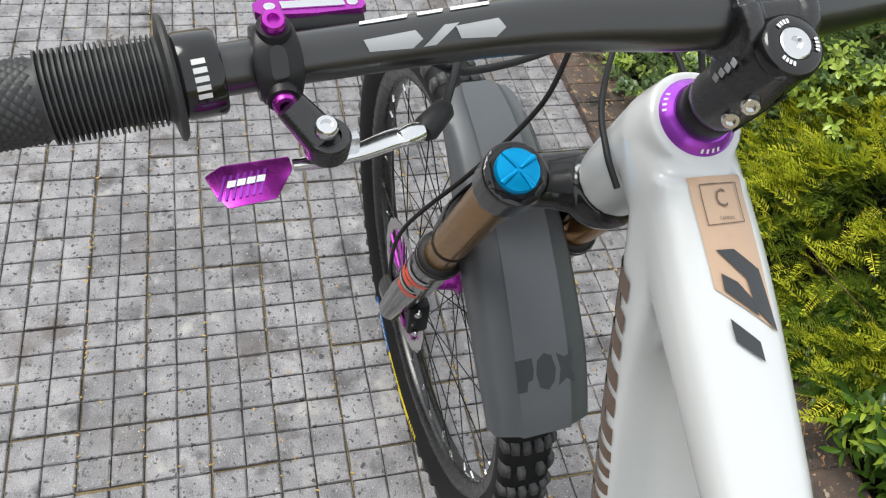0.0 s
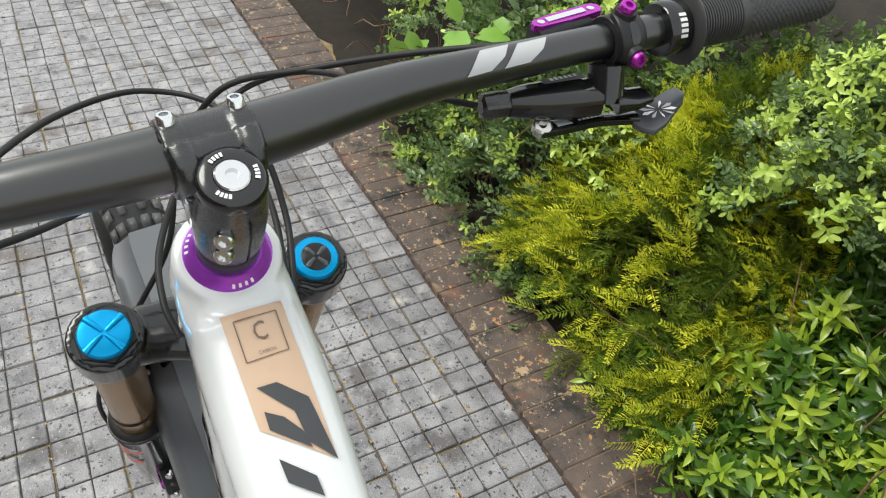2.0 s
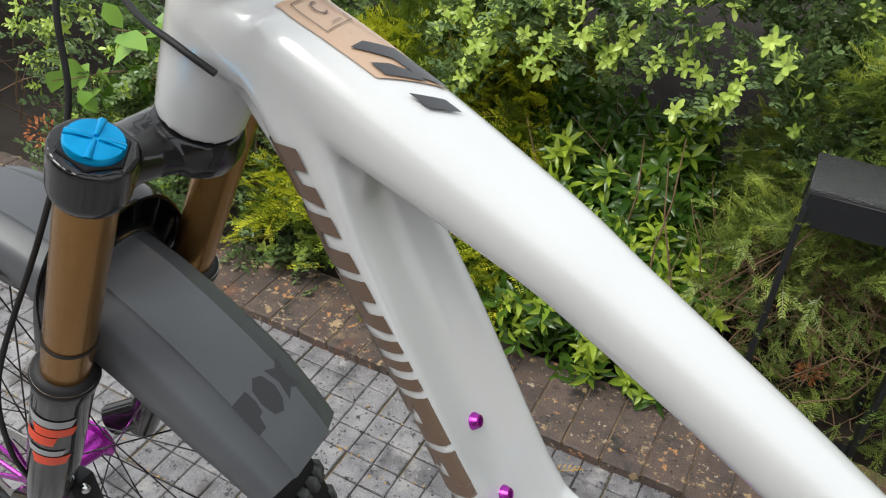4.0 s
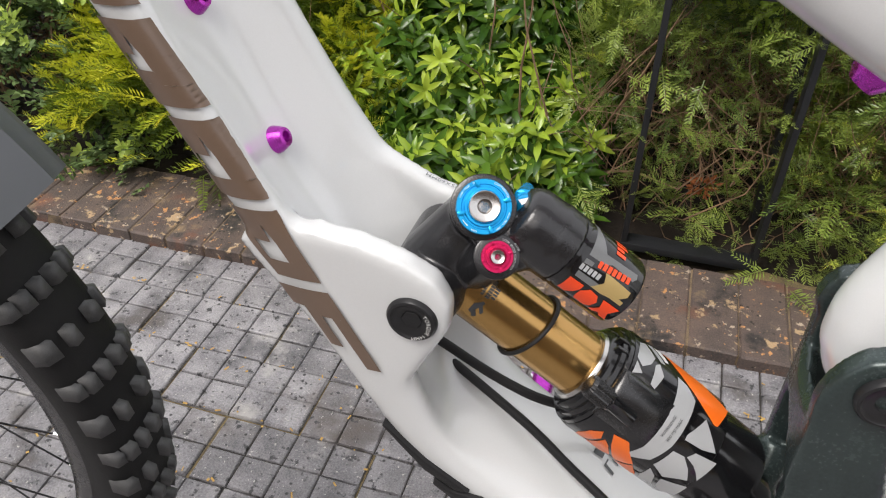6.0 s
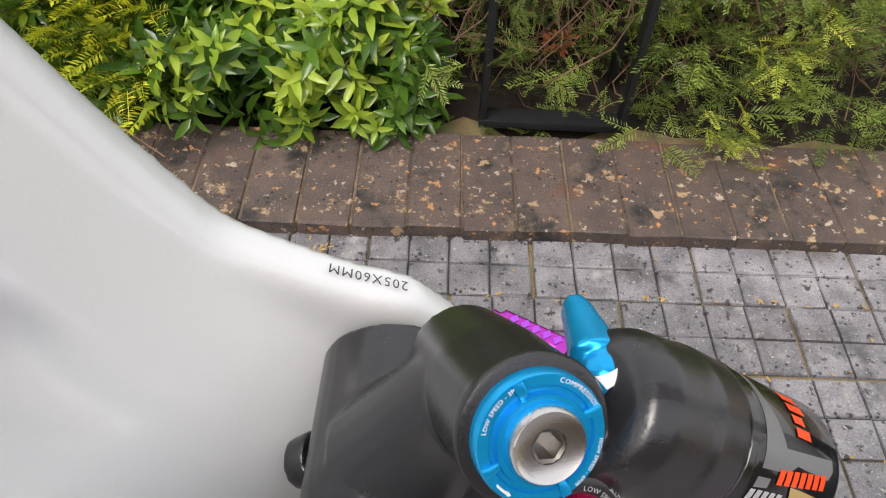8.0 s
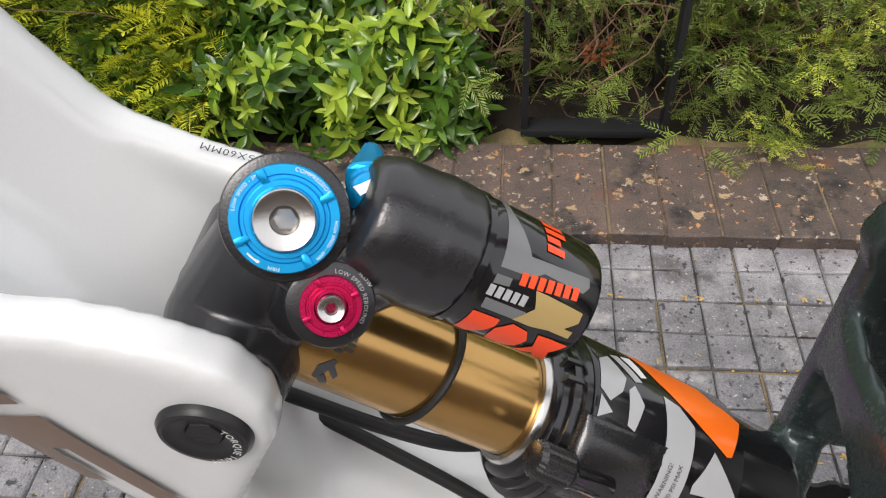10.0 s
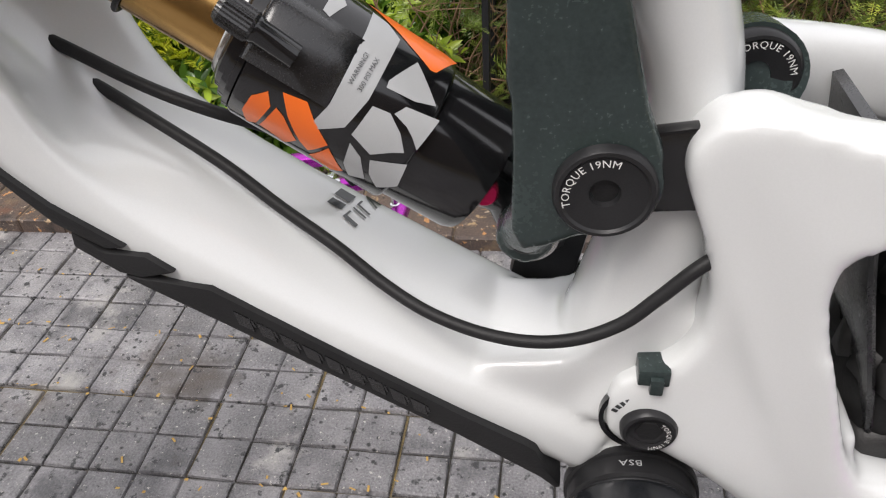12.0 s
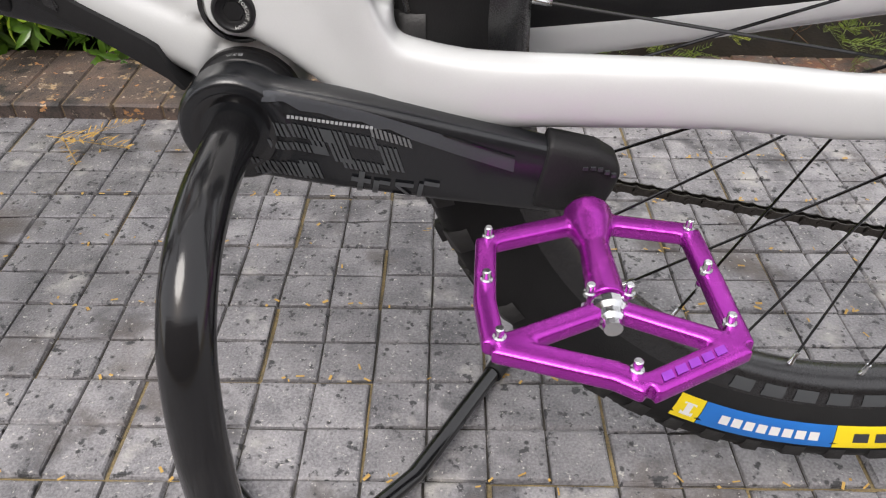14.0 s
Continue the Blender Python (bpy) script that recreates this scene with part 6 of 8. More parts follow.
        P("rotor_carrier", bm, PURPLE, "purple anodised carrier", rotor)
    return root


front_bands = [(238, 256, SIGNBLUE, "blue printed strip", 0.026, 0.038), (256.3, 280, YELLOW, "yellow printed strip", 0.026, 0.038)]
front_bands += [(280.6 + 1.4 * k, 281.5 + 1.4 * k, YELLOW, "", 0.026, 0.038) for k in range(5)]
front_bands += [(240 + 2.1 * k, 241.5 + 2.1 * k, PALE, "", 0.0290, 0.0350) for k in range(7)]
front_bands += [(259 + 2.6 * k, 260.6 + 2.6 * k, INK, "", 0.0290, 0.0350) for k in range(4)]
FW = wheel(FRONT, 0.372, "front_wheel", "front wheel with a black rim and knobbly tyre", STEER, -1, 0.034, 0.0095, front_bands)
rear_bands = [(241.9, 246.0, YELLOW, "yellow printed strip", 0.0145, 0.0335), (246.1, 265.9, SIGNBLUE, "blue printed strip", 0.0145, 0.0335), (266.0, 290, YELLOW, "yellow printed strip", 0.0145, 0.0335)]
rear_bands += [(249.0 + 1.9 * k, 250.4 + 1.9 * k, PALE, "", 0.0205, 0.0275) for k in range(8)] + [(243.0, 245.0, PALE, "", 0.0195, 0.0295)]
rear_bands += [(268.5 + 3 * k, 270.6 + 3 * k, INK, "", 0.0200, 0.0275) for k in range(6)]
rear_bands += [(248 + 5.2 * k, 251.5 + 5.2 * k, DARKGREY, "grey rim print", -0.0100, 0.0000) for k in range(7)]
RW = wheel(REAR, 0.352, "rear_wheel", "rear wheel with a black rim and knobbly tyre", Matrix.Identity(4), -1, 0.036, 0.006, rear_bands, 0.0575, TREAD_DARK, 0.9)
for w in (FW, RW):
    del w["category"]

# front caliper on the left fork leg
bm = bmesh.new()
c = FRONT + V(0.085, -0.056, 0.060)
box(bm, c, (0.034, 0.030, 0.060))
box(bm, c + V(-0.018, -0.006, 0.045), (0.02, 0.02, 0.04))
box(bm, c + V(-0.02, -0.006, -0.03), (0.03, 0.016, 0.02))
bev(bm, 0.005, 2)
cal = spart("brake_caliper", bm, ANOD, label="black brake caliper on the fork leg")
for dz in (-0.018, 0.018):
    bm = bmesh.new()
    lathe(bm, c + V(0, -0.014, dz), (0, -1, 0), [(0, 0.009), (0.003, 0.009), (0.004, 0.007), (0.004, 0.003)], 18)
    spart("piston_cap", bm, PURPLE, cal, "purple piston cap")
for dx, dz in ((0.022, 0.028), (0.02, -0.02), (0.0, 0.04)):
    bm = bmesh.new()
    lathe(bm, c + V(dx, -0.004, dz), (1, -0.4, 0.3), [(0, 0.0045), (0.006, 0.0045), (0.007, 0.003)], 14)
    spart("caliper_bolt", bm, SILVER, cal, "silver bolt")
# second leg's damper canister behind the crown
bm = bmesh.new()
leg = on_axis(0, 0.0155, 0.076)
lathe(bm, leg - AXIS * 0.60 + V(0.045, -0.02, 0.0), AXIS, [(0, 0.012), (0.004, 0.019), (0.06, 0.019), (0.066, 0.015)], 24)
can = spart("fork_boss", bm, GLOSS, label="black fork boss with an orange mark")
bm = bmesh.new()
box(bm, leg - AXIS * 0.565 + V(0.052, -0.039, 0.0), (0.012, 0.001, 0.034))
spart("mark", bm, REDOR, can)

# mudguard print: dark raised shapes near its tail
u_of = lambda ang: V(math.cos(ang), 0, math.sin(ang))
for poly in ([(-0.030, 37.6), (-0.020, 37.6), (-0.018, 39.0), (-0.013, 39.2), (-0.011, 40.6), (-0.012, 42.4), (-0.030, 42.4)],
             [(-0.006, 37.8), (0.003, 37.2), (0.010, 38.4), (0.0125, 40.2), (0.009, 42.2), (0.001, 42.8), (-0.007, 41.8), (-0.009, 39.8)],
             [(0.014, 37.5), (0.023, 38.4), (0.032, 37.5), (0.0285, 40.0), (0.032, 42.4), (0.023, 41.6), (0.014, 42.4), (0.0175, 40.0)]):
    bm = shape2d([[(y, a * 0.001) for y, a in poly]], 0.0015)
    bend(bm, lambda u, v: FRONT + u_of(radians(v / 0.001)) * (0.4037 + 0.003 * math.sin((85 - v / 0.001) / 54.5 * 7)) + V(0, u, 0))
    spart("raised_print", bm, GUARDPRINT, guard, "darker raised print shape")

# ---- rear shock ----
S0, S1 = V(-0.2078, 0.0022, 0.6074), V(-0.041, 0.004, 0.480)
SD = V(0.8179, 0.0158, -0.5752).normalized()
SN = V(0.5752, 0, 0.8179)
SN = (SN - SD * SN.dot(SD)).normalized()
SS = SD.cross(SN)
SS = SS if SS.y < 0 else -SS


def sh(s, phi, r):
    """A place on the shock: s metres along its axis, phi degrees from its top towards the left."""
    a = radians(phi)
    return S0 + SD * s + (SN * math.cos(a) + SS * math.sin(a)) * r


SHOCK = thing("rear_shock", (0, 0, 0), "gold and black air shock with blue and red dials", "shock")
SHOCK.parent = BIKE
del SHOCK["category"]
bm = bmesh.new()
lathe(bm, S0 + SD * 0.010, SD, [(0, 0.0164), (0.078, 0.0164)], 64)
shaft = part("damper_body", bm, GOLD, SHOCK, "gold anodised damper body")
bm = bmesh.new()
rings = []
for j in range(48):
    a = 360 * j / 48
    c = sh(0.0515 + 0.0035 * math.cos(radians(a)), a, 0.0176)
    out = (c - S0 - SD * (c - S0).dot(SD)).normalized()
    rings.append([c + out * 0.0011 * math.cos(q) + SD * 0.0011 * math.sin(q) for q in [2 * math.pi * i / 8 for i in range(8)]])
loft(bm, rings, closed=True)
part("o_ring", bm, RUBBER, SHOCK, "black rubber travel ring")
bm = bmesh.new()
lathe(bm, S0 + SD * 0.0835, SD, [(0, 0.0166), (0.0, 0.0182), (0.0012, 0.0190), (0.0024, 0.0190), (0.0024, 0.0166)], 56, closed=True)
part("seal_ring", bm, STEEL, SHOCK, "silver seal ring")
bm = bmesh.new()
lathe(bm, S0 + SD * 0.0855, SD, [(0, 0.0170), (0.0, 0.0202), (0.0014, 0.0222), (0.0034, 0.0226), (0.0036, 0.0246), (0.0058, 0.0250), (0.0062, 0.0268), (0.0082, 0.0270), (0.0090, 0.025)], 64)
collar = part("air_can_collar", bm, GLOSS, SHOCK, "gloss black collar")
for deg in (-8, 6):
    bm = bmesh.new()
    loft(bm, [[sh(0.0862, deg + d, 0.0200), sh(0.0862, deg + d, 0.0250), sh(0.0915, deg + d, 0.0256), sh(0.0915, deg + d, 0.0200)] for d in (-1.6, 1.6)])
    part("collar_tab", bm, BLACK, collar)
bm = bmesh.new()
lathe(bm, S0 + SD * 0.0938, SD, [(0, 0.0262), (0.0006, 0.0274), (0.0018, 0.0279), (0.0585, 0.0279), (0.0596, 0.0272), (0.0602, 0.0258), (0.0630, 0.0256), (0.0850, 0.0252), (0.0885, 0.0240), (0.0900, 0.0205), (0.0900, 0.010)], 72)
CAN = part("air_can", bm, GLOSS, SHOCK, "gloss black air can with orange and grey print")


def can_print(poly, material, name="can_print", r=0.0281):
    bm = shape2d([[(s * 1.0, p * 0.0005) for s, p in poly]], 0.0035)
    bend(bm, lambda u, v: sh(u, v / 0.0005, r))
    return part(name, bm, material, CAN, "", 60)


# large grey field, then the shapes
for poly, material in (
    ([(0.0958, -13), (0.1000, -19), (0.1055, -6), (0.1010, 0), (0.1035, 5), (0.0990, 14), (0.0952, 8)], GREY), ([(0.0956, 12), (0.1003, 20), (0.0953, 26)], GREY),
    ([(0.1015, -22), (0.1050, -25), (0.1120, -8), (0.1090, -6)], GREY), ([(0.1060, 2), (0.1085, -3), (0.1118, 8), (0.1090, 26), (0.1062, 24)], GREY), ([(0.1062, -26), (0.1110, -30), (0.1145, -14), (0.1120, -12)], PALE),
    ([(0.1200, -5), (0.1260, -2), (0.1317, 8), (0.1317, 33), (0.1320, 60), (0.1300, 84), (0.1230, 96), (0.1205, 92), (0.1222, 76), (0.1216, 50), (0.1208, 20)], GREY),
    ([(0.1400, 18), (0.1518, 40), (0.1450, 45), (0.1349, 47), (0.1345, 42)], GREY), ([(0.1412, 59), (0.1434, 51), (0.1550, 47), (0.1535, 72), (0.1500, 66), (0.1467, 62)], GREY),
    ([(0.1340, 62), (0.1400, 60), (0.1462, 68), (0.1505, 78), (0.1472, 82), (0.1440, 72), (0.1408, 76), (0.1415, 92), (0.1360, 88), (0.1330, 86)], GREY),
    ([(0.1425, 96), (0.1480, 90), (0.1535, 84), (0.1552, 104), (0.1500, 118), (0.1450, 108)], GREY), ([(0.1340, 92), (0.1395, 98), (0.1450, 116), (0.1400, 124), (0.1360, 112)], GREY),
    ([(0.1120, -36), (0.1160, -42), (0.1300, -22), (0.1300, -12), (0.1350, -22), (0.1380, -34), (0.1405, -33), (0.1432, -22), (0.1395, -14), (0.1420, -8), (0.1455, -20), (0.1480, -18), (0.1530, -11), (0.1470, 17), (0.1450, 18), (0.1360, 8), (0.1260, -5), (0.1190, -16)], ORANGE),
    ([(0.0992, 118), (0.1000, 100), (0.1040, 90), (0.1068, 100), (0.1050, 126), (0.1020, 134)], ORANGE), ([(0.1080, 85), (0.1160, 82), (0.1210, 92), (0.1285, 104), (0.1240, 122), (0.1200, 116), (0.1130, 100)], ORANGE),
    ([(0.1085, 98), (0.1120, 102), (0.1190, 118), (0.1160, 132), (0.1100, 128), (0.1062, 126)], ORANGE), ([(0.1292, 106), (0.1376, 123), (0.1340, 134), (0.1250, 128)], ORANGE),
):
    can_print(poly, material)
for text, off in (("WARNING!", 0.0), ("300 PSI MAX", 0.0036)):
    bm = lettering(text, 0.0023, 1.0)
    bend(bm, lambda u, v: sh(0.1245 + off - v, 46 - math.degrees(u / 0.0285), 0.0284))
    part("lettering", bm, INK, CAN, "small dark warning text", 0)
# valve panel on the can
bm = bmesh.new()
rings = []
for s, r in ((0.0915, 0.0268), (0.0925, 0.0296), (0.0950, 0.0304), (0.1080, 0.0302), (0.1160, 0.0292), (0.1215, 0.0281), (0.1222, 0.0272)):
    mid = 53
    rings.append([sh(s, mid - 28, 0.0265), sh(s, mid - 26, 0.0283 + (r - 0.0283) * 0.2), sh(s, mid - 15, 0.0283 + (r - 0.0283) * 0.85), sh(s, mid, r), sh(s, mid + 15, 0.0283 + (r - 0.0283) * 0.85), sh(s, mid + 26, 0.0283 + (r - 0.0283) * 0.2), sh(s, mid + 28, 0.0265)])
loft(bm, rings)
part("valve_block", bm, BLACK, CAN, "dark grey valve panel", 60)
vb = sh(0.0965, 60, 0.0300)
bm = bmesh.new()
lathe(bm, vb, -SD + SN * 0.06, [(-0.010, 0.0040), (0.003, 0.0042), (0.0035, 0.0046), (0.0045, 0.0046)], 20)
part("valve_stem", bm, GLOSS, CAN)
bm = bmesh.new()
x, y, z = basis(-SD + SN * 0.06)
o = vb + z * 0.0045
rings = []
for h, rr in ((0, 0.0044), (0.001, 0.0050), (0.0105, 0.0050), (0.0122, 0.0043), (0.0126, 0.003)):
    rings.append([o + z * h + (x * math.cos(2 * math.pi * j / 48) + y * math.sin(2 * math.pi * j / 48)) * (rr + (0.0004 if j % 2 and 0 < h < 0.012 else 0)) for j in range(48)])
loft(bm, rings)
part("valve_cap", bm, BLACK, CAN, "knurled black valve cap", 20)
# lower eye and end
bm = bmesh.new()
sweep(bm, [S0 + SD * 0.173, S0 + SD * 0.186, S0 + SD * 0.196, S1], [0.0150, 0.0125, 0.0115, 0.011], [0.0150, 0.0125, 0.0115, 0.011], n=24, side=(0, 1, 0))
part("shock_eyelet", bm, GLOSS, SHOCK, "black lower eyelet")
bm = bmesh.new()
lathe(bm, sh(0.184, 85, 0.0155), sh(0.184, 85, 1.0) - sh(0.184, 85, 0.0), [(-0.004, 0.0052), (0.0, 0.0052), (0.0010, 0.0044), (0.0010, 0.002)], 20)
part("drain_screw", bm, RED, SHOCK, "small red anodised dial")
bm = bmesh.new()
lathe(bm, S1 + V(0, 0.008, 0), LEFT, [(0, 0.0105), (0.0, 0.0120), (0.016, 0.0120), (0.016, 0.0105)], 30, closed=True)
part("eyelet_ring", bm, STEEL, SHOCK)
# head casting
DN = V(0.27, -0.745, 0.61).normalized()
BLUEC, REDC = V(-0.1858, -0.0142, 0.6530), V(-0.1772, -0.0235, 0.6365)
RA, RD = V(-0.1781, -0.0038, 0.6485), V(0.791, 0.0937, -0.6046).normalized()
RN = (SN - RD * SN.dot(RD)).normalized()
RS = RD.cross(RN)
RS = RS if RS.y < 0 else -RS
MB = V(-0.211, 0, 0.603)
bm = bmesh.new()
sweep(bm, [BLUEC - DN * 0.040, BLUEC - DN * 0.020, BLUEC - DN * 0.0022], [0.0118, 0.0132, 0.0132], n=36)
sweep(bm, [REDC - DN * 0.026, REDC - DN * 0.010, REDC - DN * 0.0022], [0.0100, 0.0088, 0.0086], n=30)
sweep(bm, [BLUEC.lerp(REDC, 0.45) - DN * 0.020, BLUEC.lerp(REDC, 0.45) - DN * 0.0016], [0.0085, 0.0085], n=24)
sweep(bm, [MB + V(0, -0.0225, 0), MB + V(0, -0.006, 0), MB + V(0, 0.029, 0)], [0.0165, 0.0195, 0.0185], n=30)
sweep(bm, [S0 - SD * 0.004, S0 + SD * 0.012], [0.0185, 0.0176], n=28)
sweep(bm, [MB + SN * 0.006 - SD * 0.002, BLUEC - DN * 0.024], [0.0180, 0.0125], n=24)
sweep(bm, [REDC - DN * 0.016, S0 + SD * 0.010 + SN * 0.008], [0.0098, 0.0135], n=20)
sweep(bm, [REDC - DN * 0.020 + V(0.004, 0, 0.002), RA + RD * 0.022 - RN * 0.004], [0.0095, 0.0110], n=20)
sweep(bm, [RA + RD * 0.0045, RA + RD * 0.0060, RA + RD * 0.0105, RA + RD * 0.0205, RA + RD * 0.0215, RA + RD * 0.0306], [0.0105, 0.0136, 0.0155, 0.0161, 0.0165, 0.0164], n=36)
sweep(bm, [MB + V(-0.018, 0.008, -0.010), MB + V(-0.024, 0.008, -0.013)], [0.0075, 0.006], n=16)
head = part("shock_head", bm, HEADM, SHOCK, "satin black cast shock head")
remesh(head, 0.0009, 4)
bm = bmesh.new()
lathe(bm, RA + RD * 0.0300, RD, [(0, 0.0135), (0.0, 0.0152), (0.0006, 0.0162), (0.0022, 0.0164), (0.0026, 0.0158), (0.0046, 0.0158), (0.0050, 0.0160), (0.0325, 0.0160), (0.0340, 0.0154), (0.0348, 0.013)], 64)
RES = part("reservoir", bm, GLOSS, SHOCK, "gloss black piggyback reservoir with print")


def res_print(poly, material, r=0.0161):
    bm = shape2d([[(s, p * 0.0004) for s, p in poly]], 0.003)
    bend(bm, lambda u, v: RA + RD * u + (RN * math.cos(radians(v / 0.0004)) + RS * math.sin(radians(v / 0.0004))) * r)
    part("reservoir_print", bm, material, RES, "", 60)


res_print([(0.0352, -40), (0.0372, -40), (0.0375, -14), (0.0426, 22), (0.0596, 18), (0.0600, 26), (0.0585, 33), (0.0470, 31), (0.0440, 38), (0.0355, 40)], MIDGREY)
res_print([(0.0357, 67), (0.0468, 66), (0.0468, 76), (0.0362, 77)], MIDGREY)
res_print([(0.0353, 46), (0.0395, 45), (0.0395, 52), (0.0353, 54)], MIDGREY)
for k in range(7):
    q, p = 0.0412 + 0.00238 * k, 37 - 1.0 * k
    res_print([(q, p), (q + 0.0018, p - 0.7), (q + 0.0019, p + 10), (q + 0.0002, p + 10.5)], REDOR, 0.0163)
for k in range(5):
    q, p = 0.0350 + 0.00216 * k, 55 - 0.5 * k
    res_print([(q, p), (q + 0.0016, p), (q + 0.0017, p + 9.5), (q + 0.0001, p + 9.5)], GREY, 0.0162)
for poly in ([(0.0462, 46), (0.0496, 46), (0.0540, 60), (0.0560, 47), (0.0604, 48), (0.0606, 57), (0.0580, 66), (0.0606, 66), (0.0606, 73), (0.0545, 73), (0.0535, 66), (0.0500, 76), (0.0448, 76), (0.0482, 60)],):
    res_print(poly, GOLDINK, 0.0163)
for poly in ([(0.0352, 82), (0.0425, 81), (0.0428, 90), (0.0418, 101), (0.0394, 104), (0.0394, 114), (0.0358, 114)], [(0.0432, 92), (0.0460, 80), (0.0505, 82), (0.0525, 92), (0.0520, 106), (0.0500, 113), (0.0445, 113), (0.0436, 104)],
             [(0.0535, 81), (0.0565, 80), (0.0580, 87), (0.0598, 80), (0.0622, 80), (0.0600, 96), (0.0622, 112), (0.0588, 112), (0.0572, 106), (0.0550, 112), (0.0528, 112), (0.0552, 96)]):
    res_print(poly, REDOR, 0.0163)
for q, w in ((-26, 0.006), (-16, 0.006), (-6, 0.004), (4, 0.005)):
    res_print([(0.0466, q), (0.0466 + w, q), (0.0466 + w, q + 7), (0.0466, q + 7)], REDOR, 0.0163)


def dial(c, r, material, label, bore):
    """Adjuster: flat printed rim with four lugs, inner ring, silver bolt with a socket."""
    bm = bmesh.new()
    k = r / 0.0117
    prof = [(-0.0025 * k, r), (0.0020 * k, r), (0.0026 * k, r * 0.975), (0.0026 * k, r * 0.815), (0.0020 * k, r * 0.79), (0.0020 * k, r * 0.73), (0.0034 * k, r * 0.70), (0.0034 * k, r * 0.62), (0.0044 * k, r * 0.59), (0.0044 * k, r * 0.55), (0.001, r * 0.5)]
    lathe(bm, c, DN, prof, 72)
    d = part("dial", bm, material, SHOCK, label)
    x, y, z = basis(DN, (0, 0, 1))
    for j in range(4):
        a = 2 * math.pi * j / 4 + 0.25
        bm = bmesh.new()
        w = x * math.cos(a) + y * math.sin(a)
        sweep(bm, [c + w * r * 0.72 + DN * 0.0026 * k, c + w * r * 0.84 + DN * 0.0030 * k, c + w * r * 0.965 + DN * 0.0028 * k], [r * 0.060, r * 0.085, r * 0.085], r * 0.04, n=10, e=3, side=tuple(w.cross(DN)))
        part("dial_lug", bm, material, d)
    bm = bmesh.new()
    lathe(bm, c + DN * 0.001, DN, [(0, bore), (0.0044 * k, bore), (0.0050 * k, bore * 0.93), (0.0046 * k, bore * 0.80), (0.0043 * k, bore * 0.46), (0.0036 * k, bore * 0.43), (-0.0045 * k, bore * 0.42)], 48)
    b = part("dial_bolt", bm, STEEL, d, "brushed steel adjuster bolt")
    bm = bmesh.new()
    lathe(bm, c + DN * 0.0042 * k, DN, [(0.0010 * k, bore * 0.50), (0.0006 * k, bore * 0.40), (-0.0060 * k, bore * 0.36), (-0.0062 * k, bore * 0.0)], 6)
    bm.faces.ensure_lookup_table()
    bmesh.ops.delete(bm, geom=[bm.faces[-2]], context="FACES_ONLY")
    part("hex_socket", bm, SOCKET, b)
    bm = bmesh.new()
    lathe(bm, c - DN * 0.0012 * k, DN, [(-0.0010 * k, bore * 0.26), (0.0008 * k, bore * 0.24), (0.0008 * k, bore * 0.14), (-0.0006 * k, bore * 0.12)], 20)
    part("inner_screw", bm, STEEL, b)
    return d


for c, r in ((BLUEC, 0.0136), (REDC, 0.0096)):
    bm = bmesh.new()
    lathe(bm, c, DN, [(-0.0050, r - 0.0006), (-0.0014, r), (-0.0008, r - 0.0003), (-0.0005, r - 0.0010), (-0.0005, r * 0.5)], 64)
    part("dial_plate", bm, HEADM, SHOCK, "satin black plate round the dial")
bd = dial(BLUEC, 0.0113, BLUE, "blue anodised compression dial", 0.0065)
rd = dial(REDC, 0.0066, RED, "red anodised rebound dial", 0.0030)
UPD = V(0.25, 0, 1)
for text, deg, rr, size in (("COMPRESSION", 32, 0.0103, 0.00125), ("LOW SPEED - 3MM", -58, 0.0103, 0.00110), ("HIGH SPEED - 6MM", 112, 0.0103, 0.00100), ("FIRM", 188, 0.0103, 0.00110)):
    ring_text(text, BLUEC + DN * 0.0026, DN, UPD, rr, size, deg, PALE, bd, 0.0003)
bm = bmesh.new()
x, y, z = basis(DN, UPD)
arcp = [BLUEC + DN * 0.0030 + (x * math.cos(radians(205 + 3 * k)) + x.cross(z) * math.sin(radians(205 + 3 * k))) * 0.0101 for k in range(7)]
sweep(bm, arcp, [0.0001, 0.0005, 0.0003, 0.0003, 0.0003, 0.0003, 0.0003], 0.0001, n=4, side=None)
part("arrow", bm, PALE, bd)
ring_text("LOW SPEED REBOUND", REDC - DN * 0.0006, DN, UPD, 0.0074, 0.00135, 60, GREY, rd, 0.0002)
ring_text("SLOW", REDC - DN * 0.0006, DN, UPD, 0.0092, 0.00130, 48, GREY, rd, 0.0002)
# climb lever
LB, LT = V(-0.1715, 0.001, 0.6445), V(-0.1750, 0.021, 0.6415)
bm = bmesh.new()
ball(bm, LB, 0.0062, (0.95, 1.0, 1.15))
sweep(bm, [LB + V(-0.001, 0.003, 0.002), LB.lerp(LT, 0.55) + V(0, 0, 0.0015), LT + V(0.001, -0.003, 0.0005), LT], [0.0054, 0.0040, 0.0040, 0.0034], [0.0052, 0.0040, 0.0030, 0.0022], n=16, e=3)
lev = part("climb_lever", bm, BLUE, SHOCK, "blue anodised climb lever")
remesh(lev, 0.0008, 3)
LEV_SKIN = BVHTree.FromObject(lev, bpy.context.evaluated_depsgraph_get())
for poly in ([(-0.0042, 0.0030), (0.0010, 0.0052), (0.0016, 0.0036), (-0.0026, 0.0012)], [(-0.0005, 0.0024), (0.0038, 0.0012), (0.0034, -0.0006), (0.0010, 0.0004)]):
    bm = on_plane(shape2d([poly], 0.001), LB + DN * 0.02, V(1, 0, 0), V(0, 0.63, 0.77))
    stick(bm, LEV_SKIN, tuple(-DN), 0.0003)
    part("mark", bm, PALE, SHOCK)
